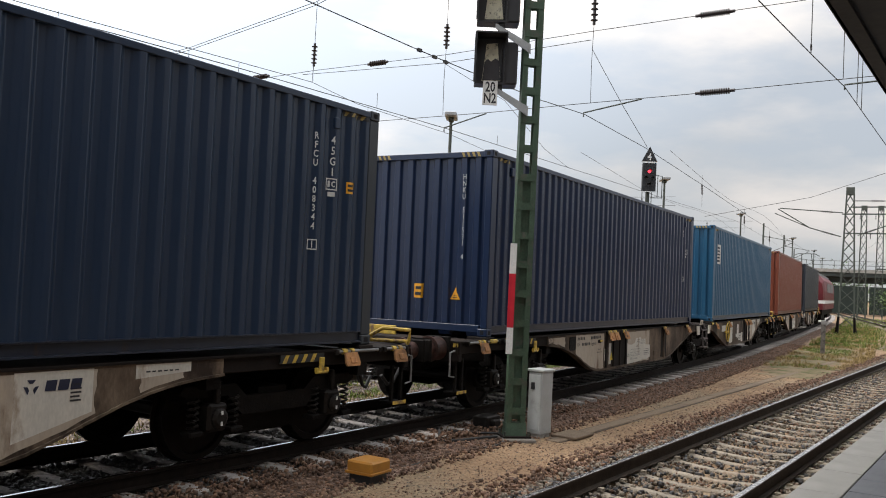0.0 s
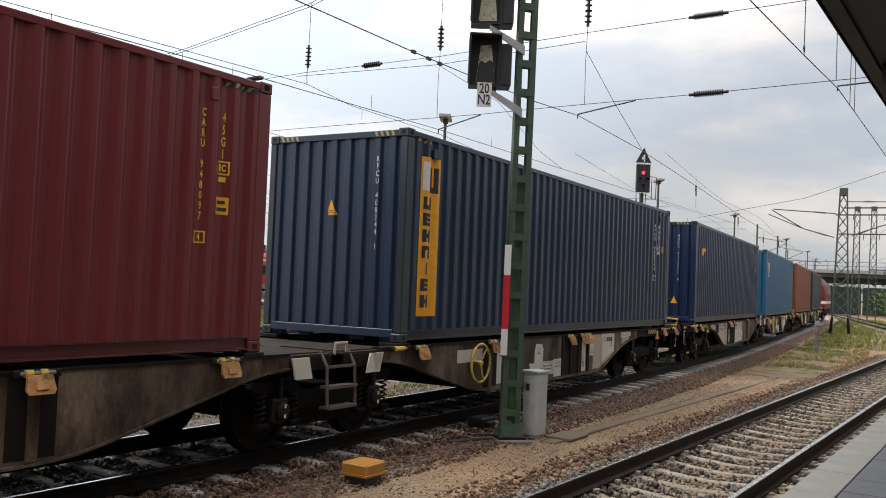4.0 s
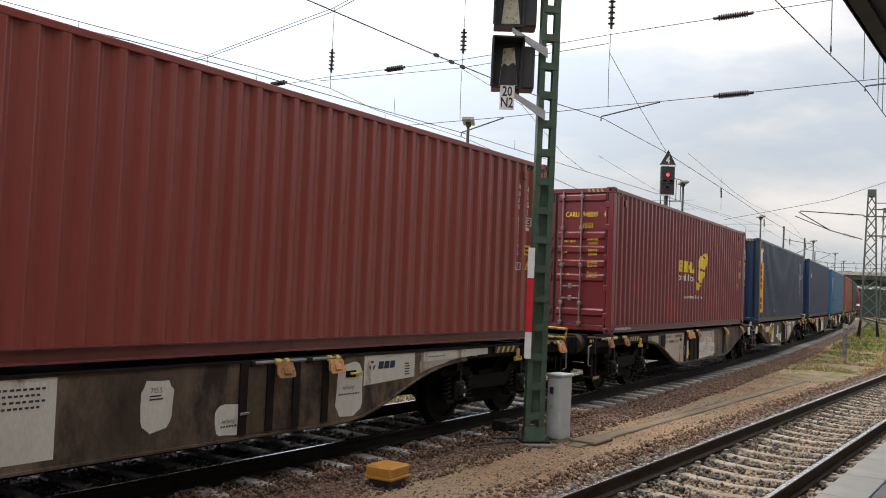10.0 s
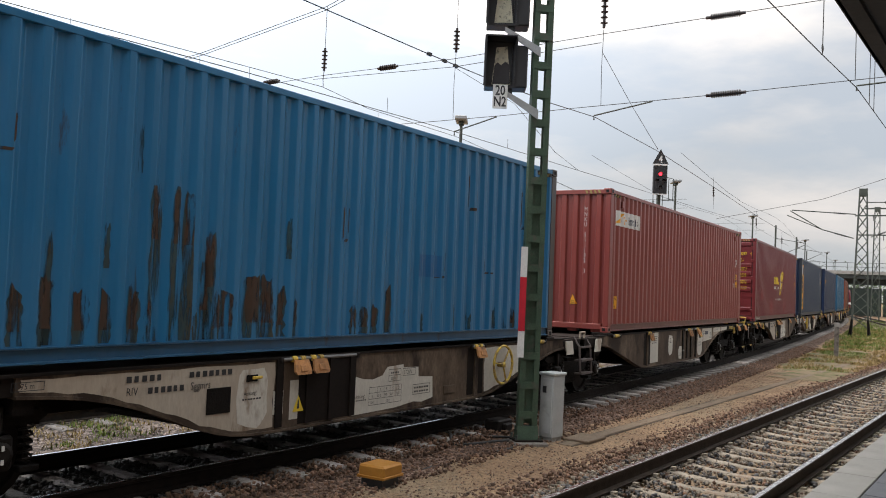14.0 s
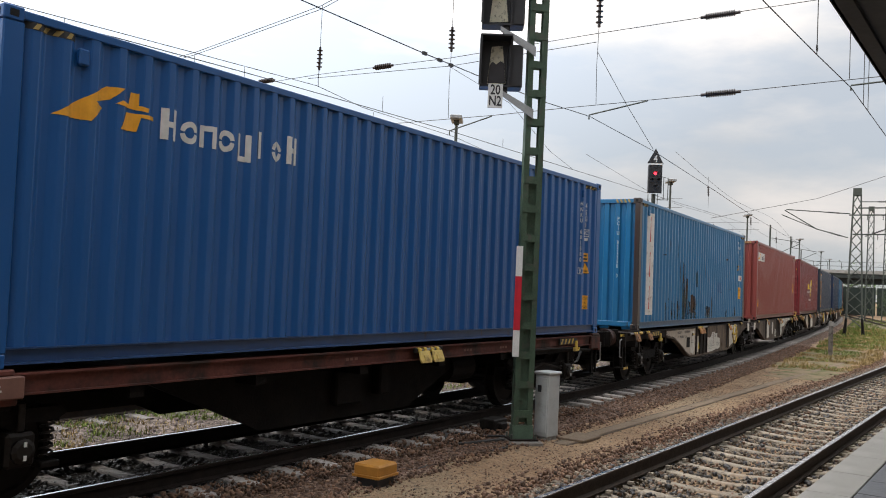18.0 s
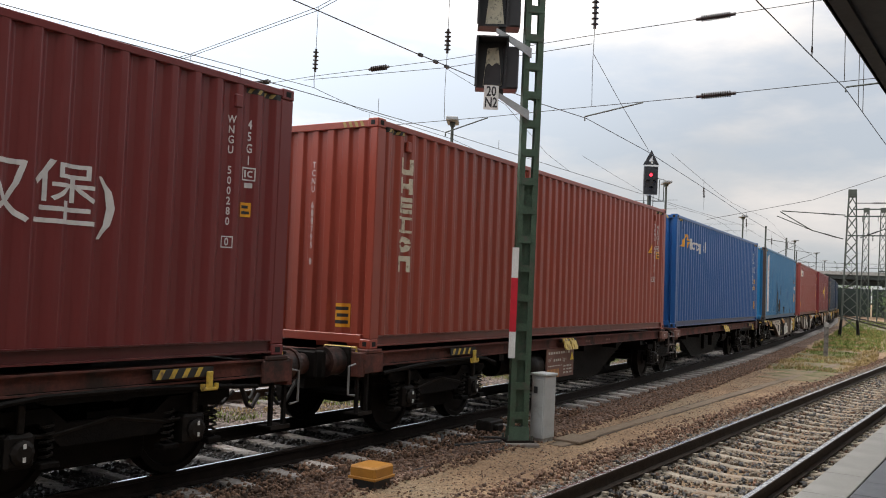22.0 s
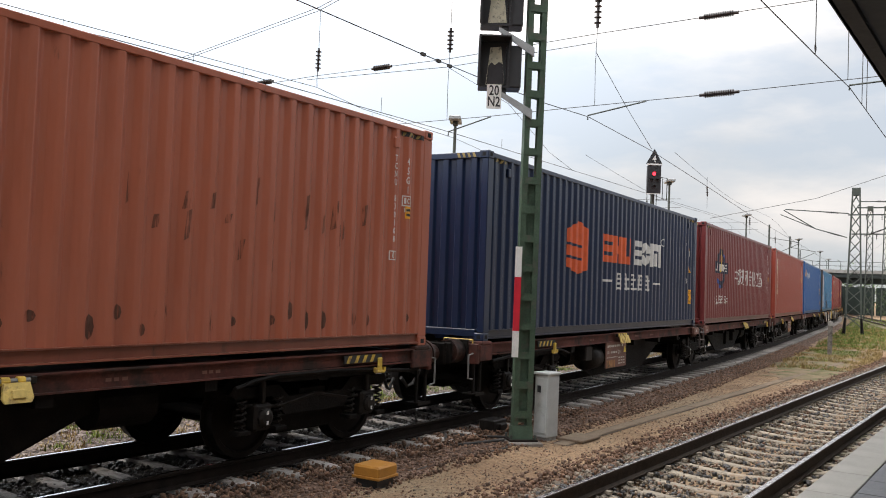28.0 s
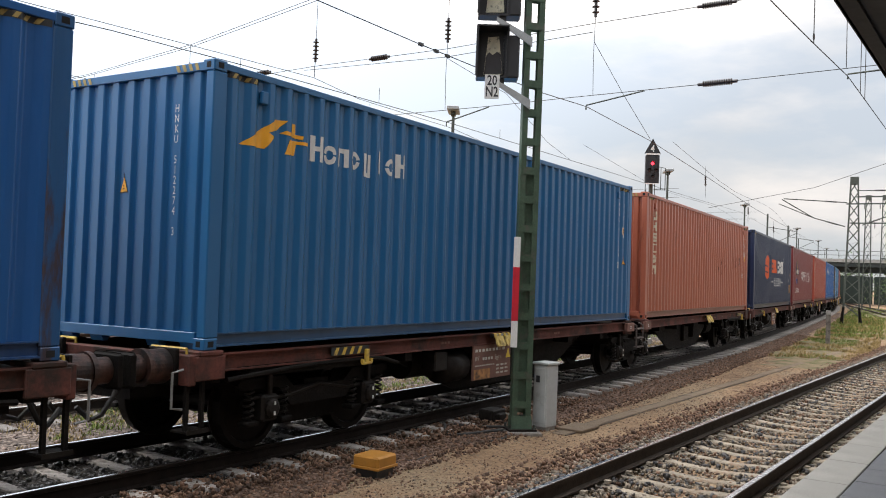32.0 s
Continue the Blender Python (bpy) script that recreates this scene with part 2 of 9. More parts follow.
M = {
    "rail_side": material("rusty rail steel", (0.014, 0.0095, 0.0075), 0.75, 0.1, 0.35, 8.0, bump=0.3, spec=0.2),
    "rail_brown": material("brown rail steel", (0.04, 0.028, 0.02), 0.75, 0.1, 0.35, 8.0, bump=0.3, spec=0.2),
    "rail_dull": material("worn rail head of the platform track", (0.50, 0.48, 0.46), 0.26, 1.0, 0.15, 6.0),
    "rail_top": material("polished rail head", (0.62, 0.63, 0.66), 0.22, 1.0, 0.1, 6.0),
    "sleeper_dark": material("tarred worn sleeper", (0.20, 0.178, 0.158), 0.85, 0, 0.35, 4.0, 0.4, 60, 0.5, 60, random_obj=0.25, stain=(0.045, 0.035, 0.028), stain_amount=0.55, stain_scale=4),
    "sleeper_grimy": material("grimy concrete sleeper", (0.34, 0.31, 0.285), 0.8, 0, 0.3, 4.0, 0.4, 60, 0.5, 60, random_obj=0.3, stain=(0.06, 0.046, 0.036), stain_amount=0.45, stain_scale=4),
    "sleeper_light": material("weathered concrete sleeper", (0.27, 0.228, 0.172), 0.9, 0, 0.25, 4.0, 0.3, 70, 0.4, 80, random_obj=0.18, stain=(0.16, 0.1, 0.06), stain_amount=0.3),
    "stone_grey": material("grey ballast stone", (0.20, 0.165, 0.125), 0.9, 0, 0.3, 9.0, 0.3, 90, 0.4, 90, island=0.5),
    "stone_brown": material("rust-stained ballast stone", (0.145, 0.083, 0.052), 0.92, 0, 0.35, 9.0, 0.3, 90, 0.4, 90, island=0.6),
    "stone_pink": material("pinkish grey ballast stone", (0.18, 0.135, 0.112), 0.9, 0, 0.3, 9.0, 0.3, 90, 0.4, 90, island=0.55),
    "stone_dark": material("near-black ballast stone", (0.044, 0.041, 0.04), 0.5, 0, 0.3, 9.0, 0.3, 90, 0.4, 90, island=0.5),
    "grass": material("rough grass", (0.125, 0.165, 0.035), 0.8, 0, 0.35, 2.0, island=0.45, spec=0.2),
    "dry_grass": material("dry bleached grass", (0.27, 0.2, 0.085), 0.85, 0, 0.35, 2.0, island=0.4, spec=0.2),
    "duct": material("dirt-caked concrete cover", (0.22, 0.158, 0.10), 0.95, 0, 0.25, 2.5, 0.35, 60, 0.5, 60, random_obj=0.12, stain=(0.15, 0.108, 0.07), stain_amount=0.9, stain_scale=3),
    "duct_edge": material("dark concrete edge", (0.10, 0.075, 0.055), 0.95, 0, 0.3, 4.0),
    "fence_green": material("dark green mesh fence", (0.012, 0.021, 0.016), 0.8, 0, 0.25, 1.0),
    "leaf": material("green foliage", (0.055, 0.095, 0.02), 0.7, 0, 0.4, 2.0, island=0.45, spec=0.3),
    "bark": material("grey-brown bark", (0.10, 0.08, 0.06), 0.9, 0, 0.3, 6.0, bump=0.6),
    "platform_edge": material("pale concrete platform slab", (0.215, 0.208, 0.19), 0.8, 0, 0.14, 3.0, 0.2, 120, 0.3, 120),
    "platform_tile": material("dark blue-grey platform paving", (0.075, 0.079, 0.087), 0.65, 0, 0.2, 4.0, 0.25, 100, 0.2, 80, random_obj=0.12),
    "concrete": material("grey concrete", (0.32, 0.31, 0.29), 0.9, 0, 0.2, 3.0, 0.25, 60, 0.4, 60, stain=(0.16, 0.14, 0.11), stain_amount=0.3),
    "mast_green": material("green weathered mast paint", (0.058, 0.098, 0.062), 0.6, 0.1, 0.22, 5.0, 0.3, 40, 0.2, 60, stain=(0.08, 0.085, 0.065), stain_amount=0.3, stain_scale=6),
    "galv": material("dull galvanised steel", (0.36, 0.37, 0.37), 0.5, 0.6, 0.18, 6.0, 0.2, 60),
    "stripe_dull": material("dull chipped yellow stripe", (0.34, 0.25, 0.08), 0.6, 0, 0.2, 8.0),
    "galv_dark": material("weathered grey-green steel lattice", (0.075, 0.085, 0.072), 0.65, 0.3, 0.2, 4.0, 0.2, 60),
    "black": material("black signal housing", (0.022, 0.022, 0.024), 0.45, 0, 0.25, 6.0, 0.2, 60),
    "wire": material("tarnished copper wire", (0.06, 0.058, 0.055), 0.55, 0.5, 0.2, 5.0),
    "insulator": material("brown glazed insulator", (0.035, 0.026, 0.024), 0.25, 0, 0.2, 8.0),
    "white_paint": material("off-white enamel", (0.74, 0.73, 0.70), 0.5, 0, 0.08, 5.0, 0.15, 40),
    "red_paint": material("signal red enamel", (0.55, 0.012, 0.03), 0.5, 0, 0.12, 6.0),
    "cabinet": material("pale grey cabinet paint", (0.44, 0.455, 0.445), 0.55, 0, 0.1, 5.0, 0.12, 60, stain=(0.25, 0.24, 0.22), stain_amount=0.25),
    "cream": material("yellowed backing glass", (0.62, 0.58, 0.43), 0.5, 0, 0.12, 12.0, stain=(0.12, 0.12, 0.09), stain_amount=0.3, stain_scale=16),
    "yellow_box": material("orange-yellow magnet cover", (0.42, 0.185, 0.024), 0.55, 0, 0.12, 6.0, 0.15, 60),
    "red_lamp": material("lit red signal lens", (1.0, 0.03, 0.05), 0.3, glow=4.0),
    "lens_dark": material("unlit signal lens", (0.05, 0.05, 0.055), 0.15),
    "cable": material("black rubber cable", (0.025, 0.024, 0.023), 0.7),
    "roof_dark": material("dark platform roof steel", (0.022, 0.022, 0.024), 0.6, 0, 0.25, 3.0),
    "bridge": material("old bridge plate girder", (0.03, 0.036, 0.033), 0.8, 0, 0.3, 1.0),
    "building": material("grey station roofing", (0.03, 0.028, 0.028), 0.8, 0, 0.2, 0.6),
    "building_wall": material("weathered ochre masonry", (0.11, 0.088, 0.07), 0.85, 0, 0.25, 0.8),
    "coach_red": material("red coach lacquer", (0.42, 0.013, 0.022), 0.35, 0, 0.1, 1.0),
    "coach_white": material("white coach stripe", (0.75, 0.74, 0.72), 0.4, 0, 0.06, 2.0),
    "coach_band": material("anthracite window band", (0.03, 0.042, 0.05), 0.35, 0, 0.15, 2.0),
    "coach_glass": material("dark tinted window", (0.02, 0.025, 0.03), 0.08, 0, 0.2, 2.0),
    "coach_grey": material("grey underframe", (0.20, 0.20, 0.20), 0.7, 0, 0.2, 2.0),
    "bellows": material("grey rubber gangway", (0.12, 0.12, 0.13), 0.8),
    # bogie, wheel and axlebox bases are lowered to deepen the shade under wagons
    "bogie": material("brake-dusted bogie iron, blackened for shade", (0.007, 0.006, 0.0055), 0.75, 0.1, 0.45, 5.0, 0.3, 40, 0.4, 40, tint2=(0.013, 0.010, 0.008), spec=0.15),
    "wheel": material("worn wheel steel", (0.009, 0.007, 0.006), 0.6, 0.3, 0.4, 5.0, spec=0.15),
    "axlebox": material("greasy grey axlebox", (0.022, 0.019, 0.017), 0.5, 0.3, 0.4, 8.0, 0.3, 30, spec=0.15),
    "vtg": material("dirty brown-grey wagon paint", (0.055, 0.034, 0.023), 0.75, 0, 0.3, 0.7, 0.3, 30, 0.15, 30, tint2=(0.235, 0.175, 0.122), stain=(0.03, 0.019, 0.013), stain_amount=0.6, stain_scale=1.5, stretch=(1, 1, 0.5), spec=0.25),
    "vtg_pale": material("dusty pale cream wagon paint", (0.56, 0.49, 0.40), 0.7, 0, 0.15, 1.4, 0.22, 30, 0.15, 30, tint2=(0.40, 0.325, 0.25), stain=(0.13, 0.075, 0.045), stain_amount=0.22, stain_scale=2.2, stretch=(1, 1, 0.35), spec=0.25),
    "vtg_clean": material("cleaned pale grey marking panel", (0.60, 0.57, 0.50), 0.6, 0, 0.1, 3.0, 0.2, 40, stain=(0.26, 0.185, 0.125), stain_amount=0.22, stain_scale=3, stretch=(1, 1, 0.4)),
    "vtg_dark": material("soot- and shade-dark brown wagon plate", (0.013, 0.0095, 0.008), 0.75, 0, 0.35, 2.0, 0.3, 30, spec=0.15),
    "frame_brown": material("red-brown wagon frame paint", (0.13, 0.048, 0.038), 0.7, 0, 0.3, 2.2, 0.3, 30, 0.15, 30, stain=(0.04, 0.028, 0.024), stain_amount=0.5, stain_scale=2.0, spec=0.15),
    "frame_plate": material("faded brown number plate panel", (0.185, 0.088, 0.065), 0.7, 0, 0.25, 3.0, 0.2, 40),
    "deck": material("dusty dark wagon deck", (0.034, 0.026, 0.022), 0.85, 0, 0.3, 3.0, 0.3, 40, spec=0.15),
    "buffer": material("greasy rust-red buffer", (0.075, 0.036, 0.028), 0.5, 0.3, 0.4, 6.0, 0.3, 30, 0.2, 30, stain=(0.012, 0.009, 0.008), stain_amount=0.6, stain_scale=4),
    "yellow": material("chipped yellow paint", (0.62, 0.42, 0.06), 0.55, 0, 0.18, 7.0, 0.25, 40, stain=(0.16, 0.10, 0.05), stain_amount=0.4, stain_scale=8),
    "stripe_black": material("black hazard stripe", (0.02, 0.02, 0.02), 0.6),
    "step_steel": material("grey-brown step iron", (0.105, 0.085, 0.08), 0.6, 0.2, 0.3, 8.0),
    "handrail": material("pale grey step iron", (0.2, 0.2, 0.195), 0.55, 0.3, 0.2, 8.0),
    "flap": material("rust-orange folding spigot", (0.40, 0.185, 0.065), 0.7, 0, 0.4, 9.0, 0.3, 40, random_obj=0.35, stain=(0.1, 0.055, 0.03), stain_amount=0.35, stain_scale=7),
    "letter_white": material("white lettering", (0.62, 0.61, 0.585), 0.6, 0, 0.1, 12.0),
    "letter_cream": material("worn cream lettering", (0.60, 0.53, 0.40), 0.65, 0, 0.12, 12.0, stain=(0.22, 0.12, 0.07), stain_amount=0.35, stain_scale=9),
    "decal_blue": material("bright blue logo paint", (0.03, 0.075, 0.30), 0.55, 0, 0.15, 8.0),
    "flap_yellow": material("pale yellow folding spigot", (0.62, 0.45, 0.13), 0.65, 0, 0.2, 9.0, 0.25, 40, stain=(0.2, 0.13, 0.06), stain_amount=0.3, stain_scale=8),
    "letter_black": material("black lettering", (0.025, 0.025, 0.027), 0.6),
    "decal_yellow": material("yellow logo paint", (0.72, 0.50, 0.03), 0.55, 0, 0.1, 8.0),
    "decal_orange": material("orange warning decal", (0.78, 0.36, 0.02), 0.5, 0, 0.1, 10.0),
    "decal_orange_red": material("orange-red logo paint", (0.62, 0.10, 0.025), 0.55, 0, 0.12, 8.0),
    "decal_navy": material("navy logo paint", (0.012, 0.016, 0.04), 0.55, 0, 0.15, 8.0),
    "decal_red": material("red logo paint", (0.55, 0.035, 0.03), 0.55, 0, 0.12, 8.0),
    "decal_white": material("white label panel", (0.68, 0.66, 0.62), 0.6, 0, 0.08, 9.0, stain=(0.3, 0.25, 0.2), stain_amount=0.15, stain_scale=6),
    "run_dark": streaks("dark rust run", (0.045, 0.040, 0.024), (0.022, 0.07, 0.09), 0.47),
    "run_brown": streaks("flaking brown rust", (0.075, 0.034, 0.018), (0.04, 0.03, 0.02), 0.45),
    "scuff_faint": streaks("faint brown rubbed scuffs", (0.13, 0.052, 0.032), (0.20, 0.075, 0.045), 0.5),
    "scuff": streaks("dark scuffs and bare spots", (0.058, 0.024, 0.015), (0.12, 0.05, 0.03), 0.47),
    "seal_slot": material("black of gasket rubber and shaded slots", (0.02, 0.02, 0.021), 0.7, spec=0.15),
    "chrome": material("galvanised lock rod", (0.20, 0.172, 0.165), 0.45, 0.5, 0.2, 8.0),
}


# ---- mesh helpers ----
def part(name, bm, mat, parent=None, label="", smooth=False):
    me = bpy.data.meshes.new(name)
    if isinstance(bm, bmesh.types.BMesh):
        bm.to_mesh(me)
        bm.free()
    else:
        me.from_pydata(*bm)
    me.materials.append(M[mat] if isinstance(mat, str) else mat)
    if smooth:
        for p in me.polygons:
            p.use_smooth = True
    ob = new(name, me)
    if parent:
        ob.parent = parent
    if label:
        ob["label"] = label
    return ob


def empty(name, x=0.0, y=0.0, z=0.0, rz=0.0):
    ob = new(name)
    ob.empty_display_size = 0.3
    ob.matrix_basis = pose(x, y, z, 0, 0, rz)
    return ob


def B():
    return bmesh.new()


def box(bm, x0, x1, y0, y1, z0, z1, bevel=0.0):
    vs = [bm.verts.new((x, y, z)) for x in (x0, x1) for y in (y0, y1) for z in (z0, z1)]
    fs = [bm.faces.new([vs[i] for i in q]) for q in ((0, 1, 3, 2), (4, 6, 7, 5), (0, 4, 5, 1), (2, 3, 7, 6), (0, 2, 6, 4), (1, 5, 7, 3))]
    if bevel:
        bmesh.ops.bevel(bm, geom=list({e for f in fs for e in f.edges}), offset=bevel, segments=1, affect="EDGES")
    return bm


def boxes(*rows, bevel=0.0):
    bm = B()
    for r in rows:
        box(bm, *r, bevel=bevel)
    return bm


def tube(bm, a, b, r0, r1=None, seg=8, cap=True):
    a, b = Vector(a), Vector(b)
    r1 = r0 if r1 is None else r1
    q = (b - a).to_track_quat("Z", "Y")
    rings = []
    for c, r in ((a, r0), (b, r1)):
        rings.append([bm.verts.new(c + q @ Vector((r * math.cos(6.2832 * i / seg), r * math.sin(6.2832 * i / seg), 0))) for i in range(seg)])
    for i in range(seg):
        j = (i + 1) % seg
        bm.faces.new((rings[0][i], rings[0][j], rings[1][j], rings[1][i]))
    if cap:
        bm.faces.new(rings[0][::-1])
        bm.faces.new(rings[1])
    return bm


def path_tube(bm, pts, r, seg=6):
    """One unbroken tube through the points."""
    P = [Vector(p) for p in pts]
    rings = []
    up = None
    for i, p in enumerate(P):
        d = (P[min(i + 1, len(P) - 1)] - P[max(i - 1, 0)]).normalized()
        if up is None:
            up = d.orthogonal().normalized()
        up = (up - d * up.dot(d)).normalized()
        side = d.cross(up)
        rings.append([bm.verts.new(p + (up * math.cos(6.2832 * k / seg) + side * math.sin(6.2832 * k / seg)) * r) for k in range(seg)])
    for a, b in zip(rings, rings[1:]):
        for k in range(seg):
            bm.faces.new((a[k], a[(k + 1) % seg], b[(k + 1) % seg], b[k]))
    bm.faces.new(rings[0][::-1])
    bm.faces.new(rings[-1])
    return bm


def along(bm, poly, x0, x1):
    """An outline in y and z, drawn out along x."""
    a = [bm.verts.new((x0, y, z)) for y, z in poly]
    b = [bm.verts.new((x1, y, z)) for y, z in poly]
    n = len(poly)
    for i in range(n):
        j = (i + 1) % n
        bm.faces.new((a[i], b[i], b[j], a[j]))
    bm.faces.new(a)
    bm.faces.new(b[::-1])
    bmesh.ops.recalc_face_normals(bm, faces=bm.faces)
    return bm


def lathe(bm, prof, m=None, seg=14):
    """prof: (radius, height) pairs, turned round z."""
    m = m or Matrix()
    rings = [[bm.verts.new(m @ Vector((r * math.cos(6.2832 * i / seg), r * math.sin(6.2832 * i / seg), h))) for i in range(seg)] for r, h in prof]
    for a, b in zip(rings, rings[1:]):
        for i in range(seg):
            j = (i + 1) % seg
            bm.faces.new((a[i], a[j], b[j], b[i]))
    bm.faces.new(rings[0][::-1])
    bm.faces.new(rings[-1])
    return bm


def prism(bm, poly, y0, y1):
    """An outline in x and z, drawn out along y."""
    a = [bm.verts.new((x, y0, z)) for x, z in poly]
    b = [bm.verts.new((x, y1, z)) for x, z in poly]
    n = len(poly)
    for i in range(n):
        j = (i + 1) % n
        bm.faces.new((a[i], b[i], b[j], a[j]))
    bm.faces.new(a)
    bm.faces.new(b[::-1])
    bmesh.ops.recalc_face_normals(bm, faces=bm.faces)
    return bm


def torus(bm, m, R, r, seg=20, sub=6):
    rings = []
    for i in range(seg):
        a = 6.2832 * i / seg
        rings.append([bm.verts.new(m @ Vector(((R + r * math.cos(6.2832 * k / sub)) * math.cos(a), (R + r * math.cos(6.2832 * k / sub)) * math.sin(a), r * math.sin(6.2832 * k / sub)))) for k in range(sub)])
    for i in range(seg):
        a, b = rings[i], rings[(i + 1) % seg]
        for k in range(sub):
            bm.faces.new((a[k], b[k], b[(k + 1) % sub], a[(k + 1) % sub]))
    return bm


# ---- the tracks' plan ----
BEND = ((0, 0.002568), (20, 0.003791), (40, 0.001003), (60, 0.00012), (100, 0.0012), (150, 0.0012), (400, 0.0004))
_ss = np.arange(-60.0, 420.0, 0.25)
_kk = np.interp(_ss, [b[0] for b in BEND], [b[1] for b in BEND])
_th = np.cumsum(_kk) * 0.25
_th -= np.interp(0, _ss, _th)
_px = np.cumsum(np.cos(_th)) * 0.25
_py = np.cumsum(np.sin(_th)) * 0.25
_px -= np.interp(0, _ss, _px)
_py -= np.interp(0, _ss, _py)


def rail1(s, lat=0.0):
    """Plan place and heading at s metres along the goods track, lat metres to its left."""
    x, y, th = np.interp(s, _ss, _px), np.interp(s, _ss, _py), np.interp(s, _ss, _th)
    return float(x - lat * math.sin(th)), float(y + lat * math.cos(th)), float(th)


CANT = -0.01


def line2(s, lat=0.0):
    """The platform track: straight past the platform, then bending left."""
    if s < 31:
        y, d = -4.87, 0.0
    elif s < 80:
        y, d = -4.87 + 0.0024 * (s - 31) ** 2, 0.0048 * (s - 31)
    else:
        y, d = 0.89 + 0.235 * (s - 80), 0.235
    th = math.atan(d)
    return s - lat * math.sin(th), y + lat * math.cos(th), th


def beside(lat0):
    return lambda s, lat=0.0: rail1(s, lat0 + lat)


LINES = {"goods": (rail1, 0.0), "platform": (line2, 0.06), "yard_a": (beside(4.05), 0.0), "yard_b": (beside(8.55), 0.0), "yard_c": (beside(13.9), 0.0),
         "yard_d": (beside(27.0), 0.0), "yard_e": (beside(31.5), 0.0)}

# ---- ground: one sheet to the horizon ----
rnd = random.Random(4)


def spread(parts):
    out = []
    for a, b, st in parts:
        out += list(np.arange(a, b, st))
    return out


gx = spread([(-2500, -200, 460), (-200, -20, 30), (-20, 2, 2.0), (2, 40, 0.3), (40, 90, 1.0), (90, 300, 15), (300, 2900, 520)])
gy = spread([(-2500, -200, 460), (-200, -20, 30), (-20, -7, 1.6), (-7, 3.5, 0.25), (3.5, 40, 1.2), (40, 140, 12), (140, 2900, 520)])


def height(x, y):
    z = -0.27 + min(1.0, 0.08 + abs(y + 2.2 - 0.00012 * x * x) / 0.5) * 0.035 * noise.noise(Vector((x * 0.35, y * 0.35, 0))) + 0.014 * noise.noise(Vector((x * 1.9, y * 1.9, 5)))
    if -20 < x < 120:
        y1 = np.interp(x, _px, _py)
        for yc, top in ((y1, -0.245), (line2(x)[1], -0.215), (y1 + 4.05, -0.22), (y1 + 8.55, -0.22), (y1 + 13.9, -0.22)):
            d = abs(y - yc)
            k = min(1.0, max(0.0, (1.95 - d) / 0.65))
            z = z * (1 - k) + (top + 0.012 * noise.noise(Vector((x * 3, y * 3, 9)))) * k
    return z


gverts = [(x, y, height(x, y) if abs(x) < 200 and abs(y) < 200 else -0.3) for x in gx for y in gy]
ny = len(gy)
gfaces = [(i * ny + j, (i + 1) * ny + j, (i + 1) * ny + j + 1, i * ny + j + 1) for i in range(len(gx) - 1) for j in range(ny - 1)]


def ground_material():
    """Brown dirt with gravel, dark and rust-stained beside the goods track, thin grass away from it."""
    m = bpy.data.materials.new("gravelly dirt")
    m.use_nodes = True
    t = m.node_tree
    b = t.nodes["Principled BSDF"]
    b.inputs["Roughness"].default_value = 0.95
    b.inputs["Specular IOR Level"].default_value = 0.2
    co = t.nodes.new("ShaderNodeTexCoord")

    def noisy(sc, det=6.0):
        n = t.nodes.new("ShaderNodeTexNoise")
        n.inputs["Scale"].default_value, n.inputs["Detail"].default_value, n.inputs["Roughness"].default_value = sc, det, 0.62
        t.links.new(co.outputs["Object"], n.inputs["Vector"])
        return n.outputs[0]

    def rng(src, a, bb):
        r = t.nodes.new("ShaderNodeMapRange")
        r.inputs["From Min"].default_value, r.inputs["From Max"].default_value = a, bb
        t.links.new(src, r.inputs["Value"])
        return r.outputs[0]

    def mix(f, a, c):
        x = t.nodes.new("ShaderNodeMix")
        x.data_type = "RGBA"
        t.links.new(f, x.inputs[0])
        for v, s in ((a, 6), (c, 7)):
            if isinstance(v, tuple):
                x.inputs[s].default_value = (*v, 1)
            else:
                t.links.new(v, x.inputs[s])
        return x.outputs[2]

    col = mix(rng(noisy(0.9), 0.35, 0.65), (0.148, 0.093, 0.054), (0.222, 0.150, 0.090))
    col = mix(rng(noisy(0.35), 0.5, 0.62), col, (0.185, 0.135, 0.085))
    vor = t.nodes.new("ShaderNodeTexVoronoi")
    vor.inputs["Scale"].default_value = 26.0
    t.links.new(co.outputs["Object"], vor.inputs["Vector"])
    hs = t.nodes.new("ShaderNodeHueSaturation")
    hs.inputs["Saturation"].default_value = 0.0
    t.links.new(vor.outputs["Color"], hs.inputs["Color"])
    mul = t.nodes.new("ShaderNodeMix")
    mul.data_type, mul.blend_type = "RGBA", "OVERLAY"
    mul.inputs[0].default_value = 0.55
    t.links.new(col, mul.inputs[6])
    t.links.new(hs.outputs[0], mul.inputs[7])
    col = mix(rng(noisy(45.0, 3.0), 0.62, 0.70), mul.outputs[2], (0.33, 0.27, 0.2))
    col = mix(rng(noisy(30.0, 3.0), 0.62, 0.72), col, (0.04, 0.025, 0.017))
    t.links.new(col, b.inputs["Base Color"])
    bp = t.nodes.new("ShaderNodeBump")
    bp.inputs["Strength"].default_value, bp.inputs["Distance"].default_value = 0.8, 0.03
    t.links.new(noisy(28.0, 5.0), bp.inputs["Height"])
    t.links.new(bp.outputs[0], b.inputs["Normal"])
    return m


M["ground"] = ground_material()
ground = part("ground", (gverts, [], gfaces), "ground", smooth=True)
tagged(ground, "brown gravelly dirt between the railway tracks", "ground", kind="structure")

